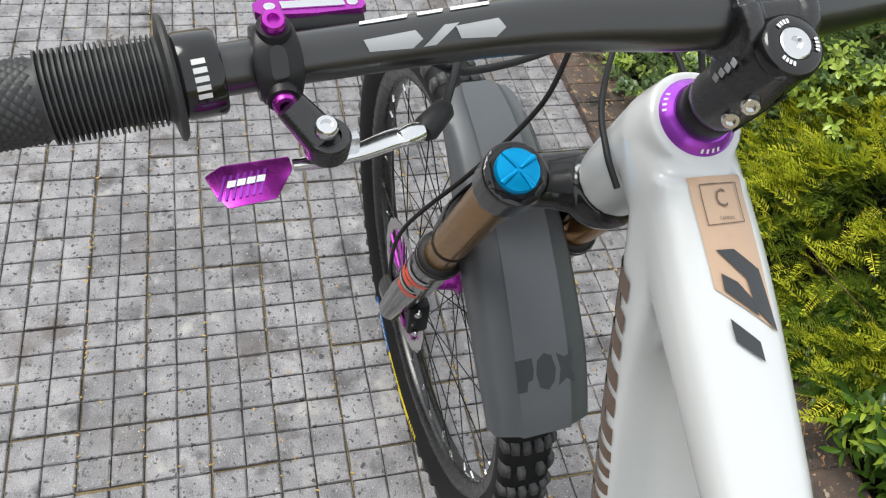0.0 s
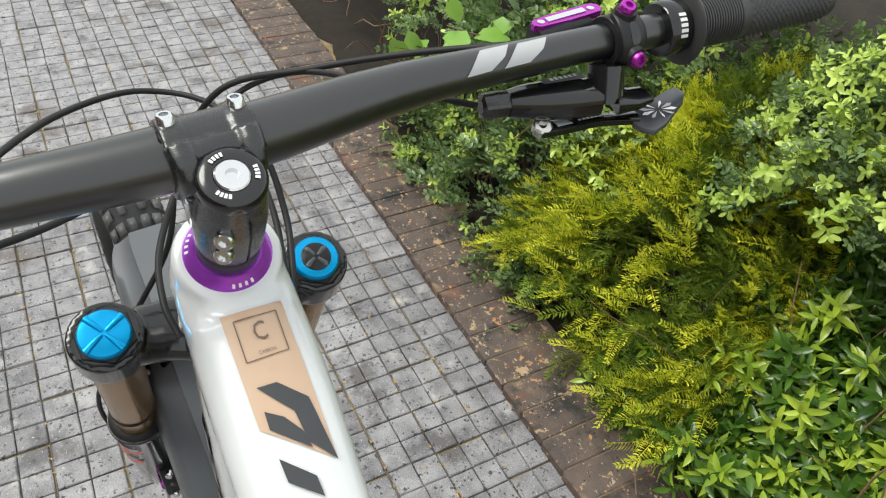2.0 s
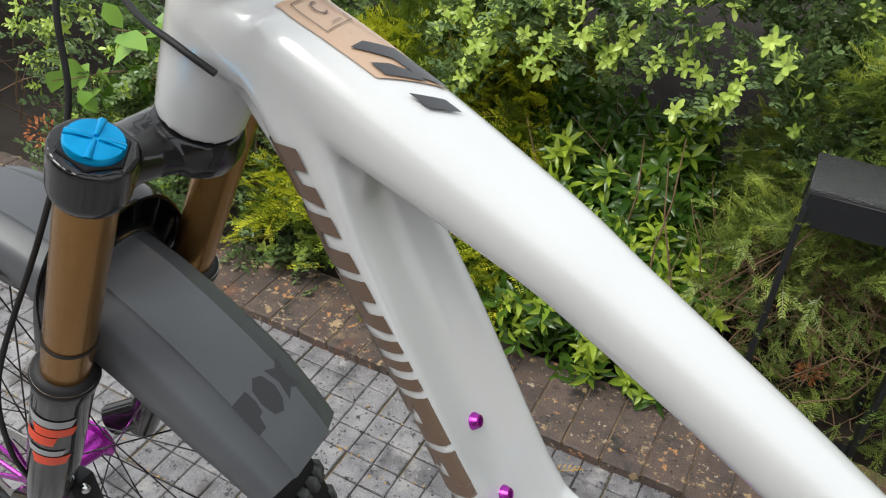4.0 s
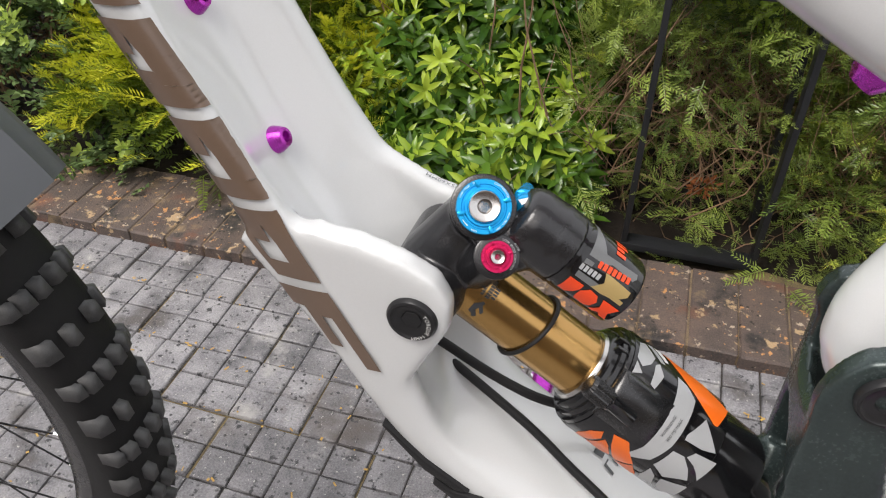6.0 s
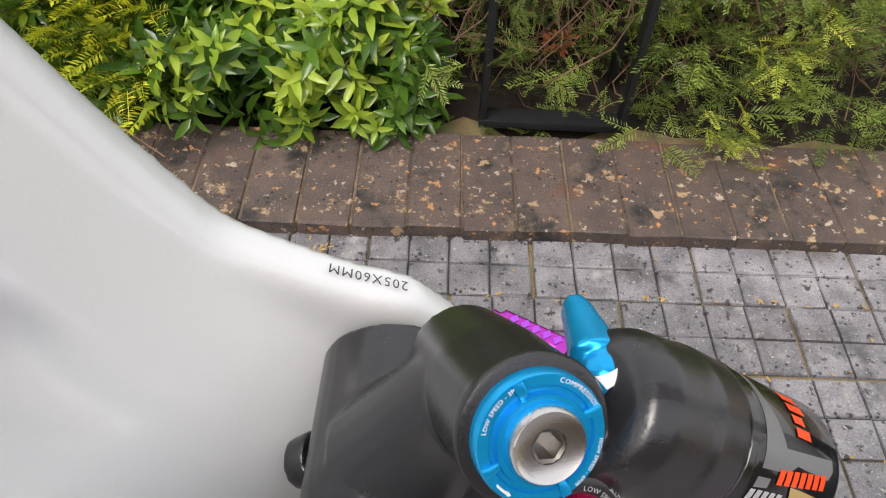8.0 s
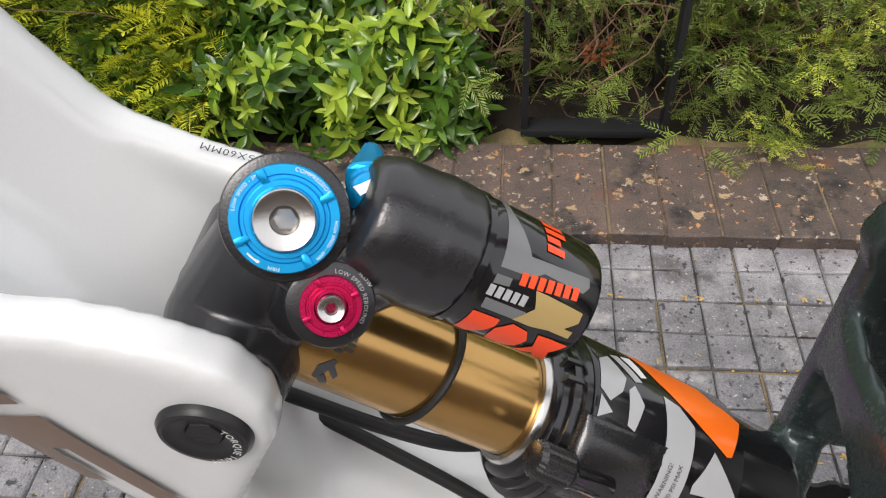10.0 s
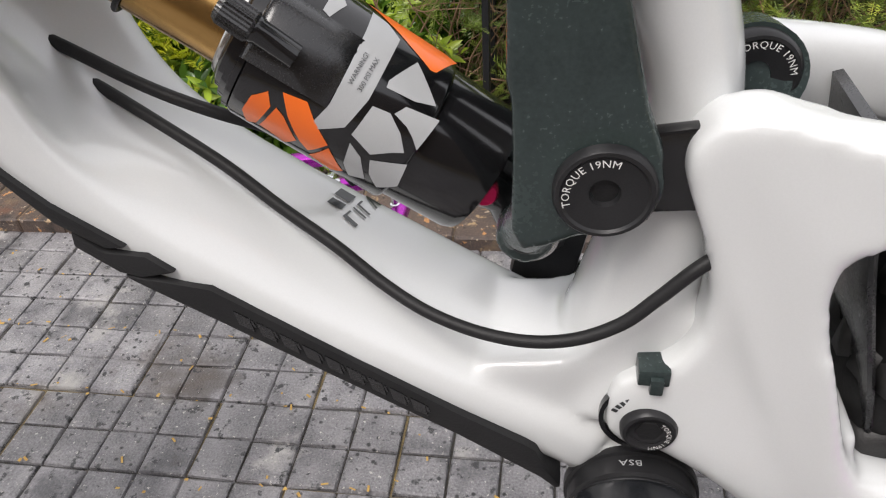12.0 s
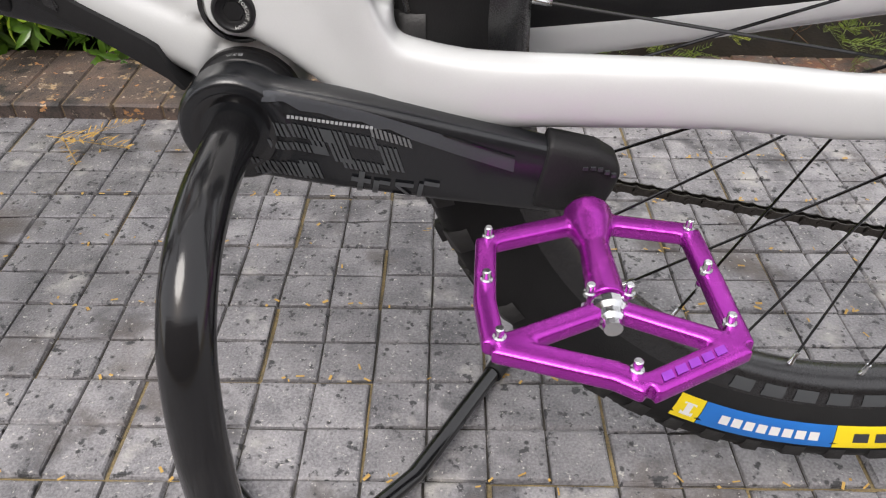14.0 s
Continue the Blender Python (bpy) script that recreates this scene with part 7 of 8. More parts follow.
# small print on the gold body
for poly in ([(0.0200, 74), (0.0230, 62), (0.0242, 64), (0.0215, 92), (0.0203, 90)], [(0.0232, 66), (0.0262, 78), (0.0256, 84), (0.0228, 74)], [(0.0228, 82), (0.0250, 92), (0.0236, 98), (0.0216, 90)]):
    bm = shape2d([[(s, p * 0.0004) for s, p in poly]], 0.003)
    bend(bm, lambda u, v: sh(u, v / 0.0004, 0.0166))
    part("print", bm, INK, shaft)
for row, n in ((0.0196, 7), (0.0225, 7), (0.0252, 4)):
    for k in range(n):
        p = 24 + k * 4.6 if n == 7 else 32 + k * 5.2
        w = 0.0007 if row < 0.02 else 0.0011
        bm = shape2d([[(row - w + 0.0001 * k, p * 0.0004), (row + w + 0.0001 * k, p * 0.0004), (row + w, (p + 3.4) * 0.0004), (row - w, (p + 3.4) * 0.0004)]], 0.003)
        bend(bm, lambda u, v: sh(u, v / 0.0004, 0.0166))
        part("print", bm, INK, shaft)

# size print on the far flank
bm = lettering("205X60MM", 0.0037, 1.14)
on_plane(bm, V(-0.2185, 0.0365, 0.66), V(-0.95, 0, 0.16), V(0, -1, -0.2))
stick(bm, FRAME_SKIN, (0, 0.05, -1), 0.0005)
part("lettering", bm, INK, FRAME, "small dark size print", 0)

# ---- rocker link ----
bm = bmesh.new()
armp = [(-0.0490, 0.604), (-0.0475, 0.614), (-0.044, 0.6225), (-0.038, 0.6305), (-0.030, 0.6335), (-0.020, 0.631), (-0.0125, 0.6245), (-0.0095, 0.615), (-0.0115, 0.605), (-0.0140, 0.597), (-0.0155, 0.589), (-0.0150, 0.581), (-0.011, 0.565), (-0.006, 0.547), (-0.001, 0.535),
        (0.000, 0.524), (-0.003, 0.512), (-0.012, 0.506), (-0.024, 0.504), (-0.034, 0.499), (-0.042, 0.497), (-0.0455, 0.505), (-0.0450, 0.532), (-0.0460, 0.560), (-0.0475, 0.590)]
for s in (-1, 1):
    prism(bm, armp if s < 0 else [(max(x, -0.0415), z - 0.010 * (z > 0.6)) for x, z in armp], s * 0.026, s * 0.0365)
    sweep(bm, [V(-0.0172, s * 0.024, 0.523), V(-0.0172, s * 0.0375, 0.523)], 0.0176, n=28)
    sweep(bm, [V(-0.027, s * 0.026, 0.6155 - 0.005 * (s + 1)), V(-0.027, s * 0.0370, 0.6155 - 0.005 * (s + 1))], 0.0165, n=28)
    sweep(bm, [V(-0.036, s * 0.028, 0.508), V(-0.0395, s * 0.018, 0.497), V(-0.0415, s * 0.013, 0.488)], [0.0095, 0.0095, 0.0085], n=16)
    sweep(bm, [V(-0.0415, s * 0.004, 0.487), V(-0.0415, s * 0.0165, 0.487)], 0.0105, n=24)
# web between the two sides, scooped at its top
web = [(-0.034, 0.604, 0.548, -0.0475), (-0.022, 0.592, 0.552, -0.0470), (-0.008, 0.586, 0.556, -0.0460), (0.008, 0.582, 0.556, -0.0450), (0.022, 0.582, 0.550, -0.0430), (0.034, 0.588, 0.545, -0.0410)]
loft(bm, [[V(x, y, zt - 0.006), V(x + 0.0035, y, zt), V(x + 0.008, y, zt - 0.006), V(x + 0.008, y, zb + 0.006), V(x + 0.004, y, zb), V(x, y, zb + 0.006)] for y, zt, zb, x in web])
LINK = part("rocker_link", bm, CAST, BIKE, "worn dark grey-green cast rocker link")
remesh(LINK, 0.0016, 4)
pivot_bolt((-0.0172, -0.0398, 0.523), LEFT, 0.0158, "TORQUE 19NM", 0.0035, -45, LINK, tr=0.0116)
pivot_bolt((-0.027, -0.0388, 0.6155), LEFT, 0.0118, "TORQUE 14NM", 0.0030, 70, LINK, tr=0.0086)
bm = bmesh.new()
lathe(bm, V(-0.0415, -0.0172, 0.487), LEFT, [(0, 0.0050), (0.0006, 0.0050), (0.0010, 0.0042)], 20)
part("link_bolt", bm, ANOD, LINK)
# far pivot on the swingarm's yoke
bm = bmesh.new()
sweep(bm, [V(0.0318, 0.0106, 0.539), V(0.034, 0.036, 0.533)], 0.0168, n=28)
sweep(bm, crom([V(-0.012, 0.034, 0.516), V(0.010, 0.033, 0.511), V(0.034, 0.032, 0.513)], 4), 0.005, n=10)
yoke = part("far_link_arm", bm, CAST, BIKE, "dark link arm on the drive side")
pivot_bolt((0.0318, 0.010, 0.539), LEFT, 0.0150, "TORQUE 19NM", 0.0034, 20, yoke, tr=0.0112)
bm = bmesh.new()
prism(bm, [(-0.020, 0.534), (-0.002, 0.5385), (0.018, 0.5415), (0.030, 0.541), (0.030, 0.511), (0.010, 0.5105), (-0.020, 0.508)], -0.0295, -0.0235)
bev(bm, 0.0016, 2)
part("link_plate", bm, SATIN, BIKE, "gloss black link plate beside the seat tube")

# flip chip at the main pivot
bm = bmesh.new()
lathe(bm, V(0.0075, -0.0300, 0.4175), LEFT, [(0, 0.0168), (0.0, 0.0186), (0.0045, 0.0186), (0.0045, 0.0168)], 44, closed=True)
part("pivot_ring", bm, GLOSS, ARM)
bm = bmesh.new()
box(bm, (0.0065, -0.0335, 0.4440), (0.0115, 0.011, 0.0075))
box(bm, (0.0075, -0.0395, 0.4415), (0.0050, 0.0035, 0.0075))
bev(bm, 0.0010, 2)
part("flip_chip", bm, CAST, ARM, "dark metal flip chip")
for k in range(5):
    bm = bmesh.new()
    a = radians(-62 + 9 * k)
    c = V(0.0075 + 0.0150 * math.sin(a), -0.0375, 0.4175 + 0.0150 * math.cos(a))
    t, n2 = V(math.cos(a), 0, -math.sin(a)), V(math.sin(a), 0, math.cos(a))
    bm.faces.new([bm.verts.new(c + t * u + n2 * v) for u, v in ((-0.0008, -0.0012), (0.0008, -0.0012), (0.0008, 0.0012), (-0.0008, 0.0012))])
    part("mark", bm, INK, ARM)

# down-tube guard in three slanted pieces along the lower edge
for outline in ([(-0.226, 0.532), (-0.2045, 0.5099), (-0.1813, 0.4927), (-0.1890, 0.4922), (-0.2050, 0.5025), (-0.216, 0.516), (-0.227, 0.530)],
                [(-0.200, 0.4995), (-0.1906, 0.4905), (-0.1749, 0.4894), (-0.1658, 0.4822), (-0.1790, 0.4795), (-0.1870, 0.4815), (-0.201, 0.4925)],
                [(-0.186, 0.4800), (-0.1695, 0.4777), (-0.1541, 0.4754), (-0.1086, 0.4454), (-0.0648, 0.4168), (-0.0393, 0.4013), (-0.0345, 0.3975), (-0.0310, 0.3874), (-0.0235, 0.3751), (-0.0262, 0.3742), (-0.0325, 0.3808), (-0.0656, 0.4040), (-0.1104, 0.4320), (-0.1523, 0.4585), (-0.182, 0.4770)]):
    bm = bmesh.new()
    prism(bm, outline, -0.0385, 0.043)
    bev(bm, 0.0012, 2)
    g = part("down_tube_guard", bm, RUBBER, BIKE, "black ribbed rubber down-tube guard", 50)
for k in range(9):
    bm = bmesh.new()
    x0, z0 = -0.1440 + 0.0079 * k, 0.4610 - 0.0051 * k
    prism(bm, [(x0 - 0.0030, z0 + 0.0050), (x0 + 0.0024, z0 + 0.0015), (x0 + 0.0034, z0 - 0.0048), (x0 - 0.0020, z0 - 0.0013)], -0.0391, -0.0380)
    prism(bm, [(x0 + 0.0026, z0 + 0.0010), (x0 + 0.0036, z0 + 0.0004), (x0 + 0.0044, z0 - 0.0030), (x0 + 0.0034, z0 - 0.0024)], -0.0390, -0.0380)
    part("raised_mark", bm, BLACK, g, "")

# small model marks on the tube's upper side
for poly in ([(0.000, 0.010), (0.004, 0.010), (0.002, 0.017), (-0.002, 0.017)], [(0.006, 0.010), (0.011, 0.010), (0.009, 0.018), (0.004, 0.018)], [(-0.002, -0.001), (0.000, -0.001), (0.000, 0.007), (-0.002, 0.007)], [(0.0, 0.006), (0.003, 0.006), (0.003, 0.007), (0.0, 0.007)],
             [(0.005, -0.001), (0.006, -0.001), (0.006, 0.007), (0.005, 0.007)], [(0.008, -0.001), (0.009, -0.001), (0.009, 0.007), (0.008, 0.007)], [(0.009, 0.006), (0.0115, 0.006), (0.0115, 0.007), (0.009, 0.007)], [(0.0135, -0.001), (0.0145, -0.001), (0.0160, 0.007), (0.0150, 0.007)], [(0.0165, -0.001), (0.0175, -0.001), (0.0160, 0.007), (0.0150, 0.007)]):
    bm = on_plane(shape2d([poly], 0.003), V(-0.101, -0.012, 0.4925), V(0.55, 0.62, 0.30), V(-0.70, 0.35, 0.45))
    stick(bm, FRAME_SKIN, (-0.30, 0.70, -0.62), 0.0004)
    part("model_mark", bm, INK, FRAME)

# ---- hoses and cables ----
HOSE_A = [V(-0.222, 0.010, 0.553), V(-0.2075, 0.009, 0.546), V(-0.183, 0.008, 0.533), V(-0.160, 0.008, 0.5235), V(-0.140, 0.016, 0.512), V(-0.125, 0.024, 0.500), V(-0.115, 0.030, 0.480)]
HOSE_B = [V(-0.218, 0.012, 0.540), V(-0.204, 0.011, 0.5315), V(-0.179, 0.006, 0.5175), V(-0.156, 0.001, 0.5040), V(-0.135, -0.005, 0.4900), V(-0.113, -0.012, 0.4775), V(-0.095, -0.019, 0.4665), V(-0.0774, -0.026, 0.4595), V(-0.058, -0.032, 0.4562), V(-0.039, -0.036, 0.4565), V(-0.022, -0.037, 0.4600), V(-0.007, -0.0365, 0.4680), V(0.004, -0.036, 0.4800), V(0.0145, -0.035, 0.4920), V(0.024, -0.031, 0.497)]


def hose(name, pts, r, label, parent=BIKE, st=False, material=RUBBER):
    bm = bmesh.new()
    sweep(bm, crom(pts, 8), r, n=10)
    if st:
        steered(bm)
    return part(name, bm, material, parent, label)


hose("brake_hose", HOSE_A, 0.0026, "black hose lying in the frame channel")
hose("brake_hose", HOSE_B, 0.0025, "black hose curving to the swingarm")
lb = UN @ V(-0.427, -0.178, 1.034)
hose("dropper_cable", [V(-0.432, -0.172, 1.030), V(-0.450, -0.162, 1.022), V(-0.50, -0.140, 1.020), V(-0.565, -0.106, 1.017), V(-0.645, -0.060, 0.995), V(-0.700, 0.0, 0.970), V(-0.66, 0.050, 0.965), V(-0.56, 0.055, 0.95), V(-0.478, 0.040, 0.930)], 0.0024, "black dropper cable")
hose("rear_brake_hose", [V(-0.465, -0.190, 1.062), V(-0.49, -0.150, 1.020), V(-0.518, -0.118, 0.996), V(-0.545, -0.070, 0.985), V(-0.56, -0.01, 1.0), V(-0.575, 0.05, 0.99), V(-0.54, 0.060, 0.95), V(-0.482, 0.045, 0.925)], 0.0024, "black rear brake hose")
hose("front_brake_hose", [V(-0.508, 0.225, 1.068), V(-0.56, 0.165, 1.045), V(-0.605, 0.105, 1.020), V(-0.632, 0.046, 1.000), V(-0.642, 0.010, 0.940), V(-0.630, -0.012, 0.869), V(-0.635, -0.055, 0.790), V(-0.680, -0.100, 0.66), V(-0.715, -0.100, 0.55), V(-0.735, -0.085, 0.47)], 0.0024, "black front brake hose")
hose("gear_cable", [V(-0.478, 0.165, 1.051), V(-0.53, 0.135, 1.040), V(-0.608, 0.101, 1.017), V(-0.625, 0.055, 0.998), V(-0.590, 0.010, 0.975), V(-0.530, -0.025, 0.960), V(-0.490, -0.034, 0.950), V(-0.468, -0.031, 0.938)], 0.0022, "black gear cable")
bm = bmesh.new()
lathe(bm, lb, (-0.6, 0.7, 0.1), [(0, 0.005), (0.003, 0.0066), (0.018, 0.0056), (0.021, 0.003)], 16)
spart("cable_boot", bm, RUBBER, drop)

# ---- cranks, pedals, drivetrain ----
def pedal(centre, s):
    """Flat pedal about its axle; s: -1 left, 1 right."""
    root = thing("pedal", (0, 0, 0), "purple anodised flat pedal with silver pins", "pedal")
    del root["category"]
    root.parent = BIKE
    c = Vector(centre)
    q = lambda x, y, z=0.0: c + V(x, y * s * -1, z)
    rails = [[(-0.052, 0.042), (-0.054, 0.0), (-0.051, -0.028)], [(0.048, 0.051), (0.050, 0.010), (0.051, -0.026)], [(-0.052, 0.042), (-0.008, 0.058), (0.010, 0.058), (0.048, 0.051)],
             [(-0.051, -0.028), (-0.004, -0.042), (0.008, -0.049)], [(0.008, -0.049), (0.051, -0.026)], [(0.000, -0.004), (-0.049, -0.028)], [(0.002, -0.004), (0.049, -0.026)]]
    bm = bmesh.new()
    for i, r in enumerate(rails):
        pts = [q(a, b) for a, b in r]
        wid = 0.0052 if i < 2 else 0.0056 if i == 2 else 0.0060 if i in (3, 4) else 0.0050
        sweep(bm, pts, wid, 0.0043, n=12, e=4, side=(pts[-1] - pts[0]).cross(V(0, 0, 1)))
    sweep(bm, [q(0, 0.066), q(0, 0.056), q(0, 0.040), q(0, 0.0)], [0.0125, 0.0115, 0.0072, 0.0090], n=20)
    body = part("pedal_body", bm, PURPLE, root, "purple anodised pedal cage")
    remesh(body, 0.0011, 3)
    bm = bmesh.new()
    lathe(bm, q(0, -0.002), (0, s, 0) if s < 0 else (0, 1, 0), [(0, 0.0085), (0.004, 0.0085), (0.006, 0.0065), (0.009, 0.0062), (0.011, 0.0045), (0.014, 0.0042)], 12)
    part("axle_nut", bm, SILVER, root, "silver axle nut", 25)
    for a, b in ((-0.051, 0.042), (-0.053, 0.010), (-0.049, -0.026), (-0.008, 0.002), (0.009, 0.002), (0.047, 0.050), (0.047, 0.018), (0.048, -0.016), (0.004, -0.043)):
        for up in (1, -1):
            bm = bmesh.new()
            lathe(bm, q(a, b, 0.0034 * up), (0, 0, up), [(0, 0.0030), (0.0018, 0.0030), (0.0022, 0.0020), (0.0062, 0.0020), (0.0066, 0.0015)], 10)
            part("pin", bm, SILVER, body, "silver pin")
    for k in range(5):
        bm = bmesh.new()
        t = (k + 0.6) / 5.6
        m_ = q(0.012 + 0.034 * t, -0.0475 + 0.0190 * t, 0.0047)
        bm.faces.new([bm.verts.new(m_ + V(dx, dy, 0)) for dx, dy in ((-0.0022, -0.0034), (0.0026, -0.0008), (0.0020, 0.0032), (-0.0026, 0.0008))])
        part("mark", bm, VIOLET, body)
    bm = bmesh.new()
    sweep(bm, [q(0, 0.060), q(0, 0.074)], 0.0075, n=16)
    part("axle", bm, CHAINM, root)
    return root


pedal(V(0.181, -0.145, 0.328), -1)


def crank(s):
    bm = bmesh.new()
    y0 = s * 0.0550
    e = V(0.181, 0, 0.3335)
    b = V(BB.x, 0, BB.z)
    if s > 0:
        e = 2 * b - e
    dirn = (e - b).normalized()
    pts = [b + V(0, y0, 0), b.lerp(e, 0.25) + V(0, y0, 0), b.lerp(e, 0.6) + V(0, y0, 0), b.lerp(e, 0.93) + V(0, y0, 0)]
    sweep(bm, pts, [0.0105, 0.0108, 0.0105, 0.0095], [0.0265, 0.0262, 0.0232, 0.0200], n=24, e=4.6, side=(0, 1, 0))
    sweep(bm, [b + V(0, y0 - s * 0.010, 0), b + V(0, y0 + s * 0.008, 0), b + V(0, y0 + s * 0.0125, 0)], [0.0285, 0.0290, 0.0262], n=36)
    cr = part("crank_arm", bm, CRANKM, BIKE, "satin black carbon crank arm")
    remesh(cr, 0.0014, 6)
    # rubber boot over the arm's end
    bm = bmesh.new()
    lift = V(0, 0, 0.0035)
    sweep(bm, [b.lerp(e, 0.865) + lift + V(0, y0, 0), b.lerp(e, 0.94) + lift + V(0, y0, 0), e + lift + V(0.003, y0, 0), e + lift + V(0.013, y0, -0.001), e + lift + V(0.0165, y0, -0.002)], [0.0118, 0.0120, 0.0118, 0.0105, 0.007], [0.0212, 0.0210, 0.0200, 0.0150, 0.008], n=24, e=3.6, side=(0, 1, 0))
    boot = part("crank_boot", bm, RUBBER, cr, "black rubber boot on the crank's end")
    remesh(boot, 0.0014, 4)
    return cr, b, e, dirn, y0


CR, cb, ce, cdir, cy = crank(-1)
crank(1)
pedal(V(2 * BB.x - 0.181, 0.142, 2 * BB.z - 0.3335), 1)
bm = bmesh.new()
lathe(bm, cb + V(0, cy - 0.0122, 0), LEFT, [(-0.012, 0.0200), (0.0, 0.0212), (0.0010, 0.0214), (0.0012, 0.0190), (0.0002, 0.0165), (0.0002, 0.0118)], 48)
part("axle_ring", bm, GLOSS, CR)
bm = bmesh.new()
lathe(bm, cb + V(0, -0.036, 0), LEFT, [(-0.008, 0.0268), (-0.0075, 0.0282), (-0.003, 0.0282), (-0.0025, 0.0268), (0.0055, 0.0268), (0.0065, 0.0255), (0.0080, 0.0262), (0.0100, 0.0255)], 40)
bbc = part("bottom_bracket_cup", bm, ANOD, BIKE, "black bottom bracket cup")
for k, ch in enumerate(("BSA",)):
    ring = lettering(ch, 0.0052, 1.1)
    bend(ring, lambda u, v: cb + V(0, -0.0372 - v * 0.75, 0) + V(math.sin(-0.10 - u / 0.0270), 0, math.cos(-0.10 - u / 0.0270)) * 0.0271)
    part("lettering", ring, GREY, bbc, "grey lettering", 0)
# prints on the crank face
cn = V(-cdir.z, 0, cdir.x)
cn = cn if cn.z > 0 else -cn
CR_SKIN = BVHTree.FromObject(CR, bpy.context.evaluated_depsgraph_get())


def crank_print(poly, material, lift=0.0004, label=""):
    bm = shape2d([poly], 0.005)
    on_plane(bm, cb + V(0, -0.16, 0), cdir, cn)
    stick(bm, CR_SKIN, (0, 1, 0), lift)
    part("crank_print", bm, material, CR, label, 60)


def stripes(u0, u1, v0, v1, step=0.0032):
    k = 0
    u = u0
    while u < u1:
        crank_print([(u, v0), (u + 0.0016, v0), (u + 0.0016 + (v1 - v0) * -0.5, v1), (u + (v1 - v0) * -0.5, v1)], DARKGREY, 0.0004, "grey striped print")
        u += step


for u0, u1, v0, v1 in ((0.020, 0.046, 0.0030, 0.0100), (0.040, 0.047, -0.0045, 0.0030), (0.018, 0.044, -0.0045, 0.0000), (0.012, 0.040, -0.0205, -0.0120), (0.036, 0.044, -0.0190, -0.0100),
                       (0.056, 0.070, 0.0035, 0.0100), (0.050, 0.058, -0.0070, 0.0100), (0.055, 0.078, -0.0100, -0.0045), (0.076, 0.084, -0.0070, 0.0060)):
    stripes(u0, u1, v0, v1, 0.0026)
for k in range(9):
    u0 = 0.066 + 0.0024 * k
    crank_print([(u0, 0.0105 - 0.0003 * k), (u0 + 0.0014, 0.0105 - 0.0003 * k), (u0 - 0.0008, 0.0160 - 0.0004 * k), (u0 - 0.0022, 0.0160 - 0.0004 * k)], MIDGREY, 0.0005, "grey striped print")
for polys in ([[(0.0590, -0.0140), (0.0690, -0.0140), (0.0690, -0.0168), (0.0590, -0.0168)], [(0.0625, -0.0100), (0.0655, -0.0100), (0.0655, -0.0245), (0.0625, -0.0245)]],
              [[(0.0705, -0.0140), (0.0735, -0.0140), (0.0735, -0.0240), (0.0705, -0.0240)], [(0.0735, -0.0135), (0.0790, -0.0135), (0.0790, -0.0160), (0.0735, -0.0160)]],
              [[(0.0815, -0.0130), (0.0910, -0.0125), (0.0910, -0.0150), (0.0815, -0.0155)], [(0.0815, -0.0155), (0.0840, -0.0155), (0.0910, -0.0205), (0.0885, -0.0205)], [(0.0810, -0.0215), (0.0905, -0.0205), (0.0905, -0.0230), (0.0810, -0.0240)]],
              [[(0.0935, -0.0115), (0.0960, -0.0115), (0.0960, -0.0205), (0.0935, -0.0205)], [(0.0960, -0.0095), (0.1040, -0.0095), (0.1040, -0.0120), (0.0960, -0.0120)]]):
    for poly in polys:
        crank_print(poly, DARKGREY, 0.0007, "grey print block")
for k in range(20):
    u0, v0 = 0.024 + 0.00212 * k, 0.0128 + 0.00010 * k
    crank_print([(u0, v0), (u0 + 0.0015, v0), (u0 + 0.0015, v0 + 0.0017), (u0, v0 + 0.0017)], GREY, 0.0006, "tiny pale print")
FILM_EDGE = [(0.012, 0.0245), (0.060, 0.0225), (0.100, 0.0180), (0.138, 0.0125), (0.1395, 0.0040), (0.110, 0.0085), (0.086, 0.0125), (0.074, 0.0160), (0.068, 0.0150), (0.060, 0.0175), (0.050, 0.0165), (0.040, 0.0180), (0.030, 0.0175), (0.022, 0.0205), (0.012, 0.0200)]
crank_print(FILM_EDGE, FILM, 0.0003, "clear protective film")
crank_print([(0.100, 0.0176), (0.138, 0.0120), (0.138, 0.0127), (0.100, 0.0185)], GLOSS, 0.0006, "film edge")
for k in range(5):
    bm = bmesh.new()
    box(bm, ce + cdir * (-0.004 + 0.0038 * k) + cn * (0.0155 - 0.0010 * abs(k - 1.5)) + V(0, cy - 0.0113, 0), (0.0026, 0.0022, 0.0018))
    part("boot_slot", bm, INK, CR)
# chainring, chain, guide on the far side
bm = bmesh.new()
rings = []
for j in range(128):
    a = 2 * math.pi * j / 128
    rr = 0.064 + (0.003 if j % 4 < 2 else 0)
    rings.append([V(BB.x + math.cos(a) * r, 0.048 + dy, BB.z + math.sin(a) * r) for r, dy in ((0.048, -0.0015), (rr, -0.001), (rr, 0.001), (0.048, 0.0015))])
loft(bm, rings, closed=True)
part("chainring", bm, ANOD, BIKE, "black chainring", 0)
bm = bmesh.new()
box(bm, (-0.032, 0.047, 0.440), (0.030, 0.010, 0.045), Matrix.Rotation(0.2, 3, "Y"))
bev(bm, 0.004, 2)
gd = part("chain_guide", bm, ANOD, BIKE, "black chain guide")
bm = bmesh.new()
lathe(bm, (-0.032, 0.0418, 0.445), LEFT, [(0, 0.0062), (0.001, 0.0062), (0.001, 0.0035), (-0.001, 0.003)], 20)
part("guide_bolt", bm, GLOSS, gd)
bm = bmesh.new()
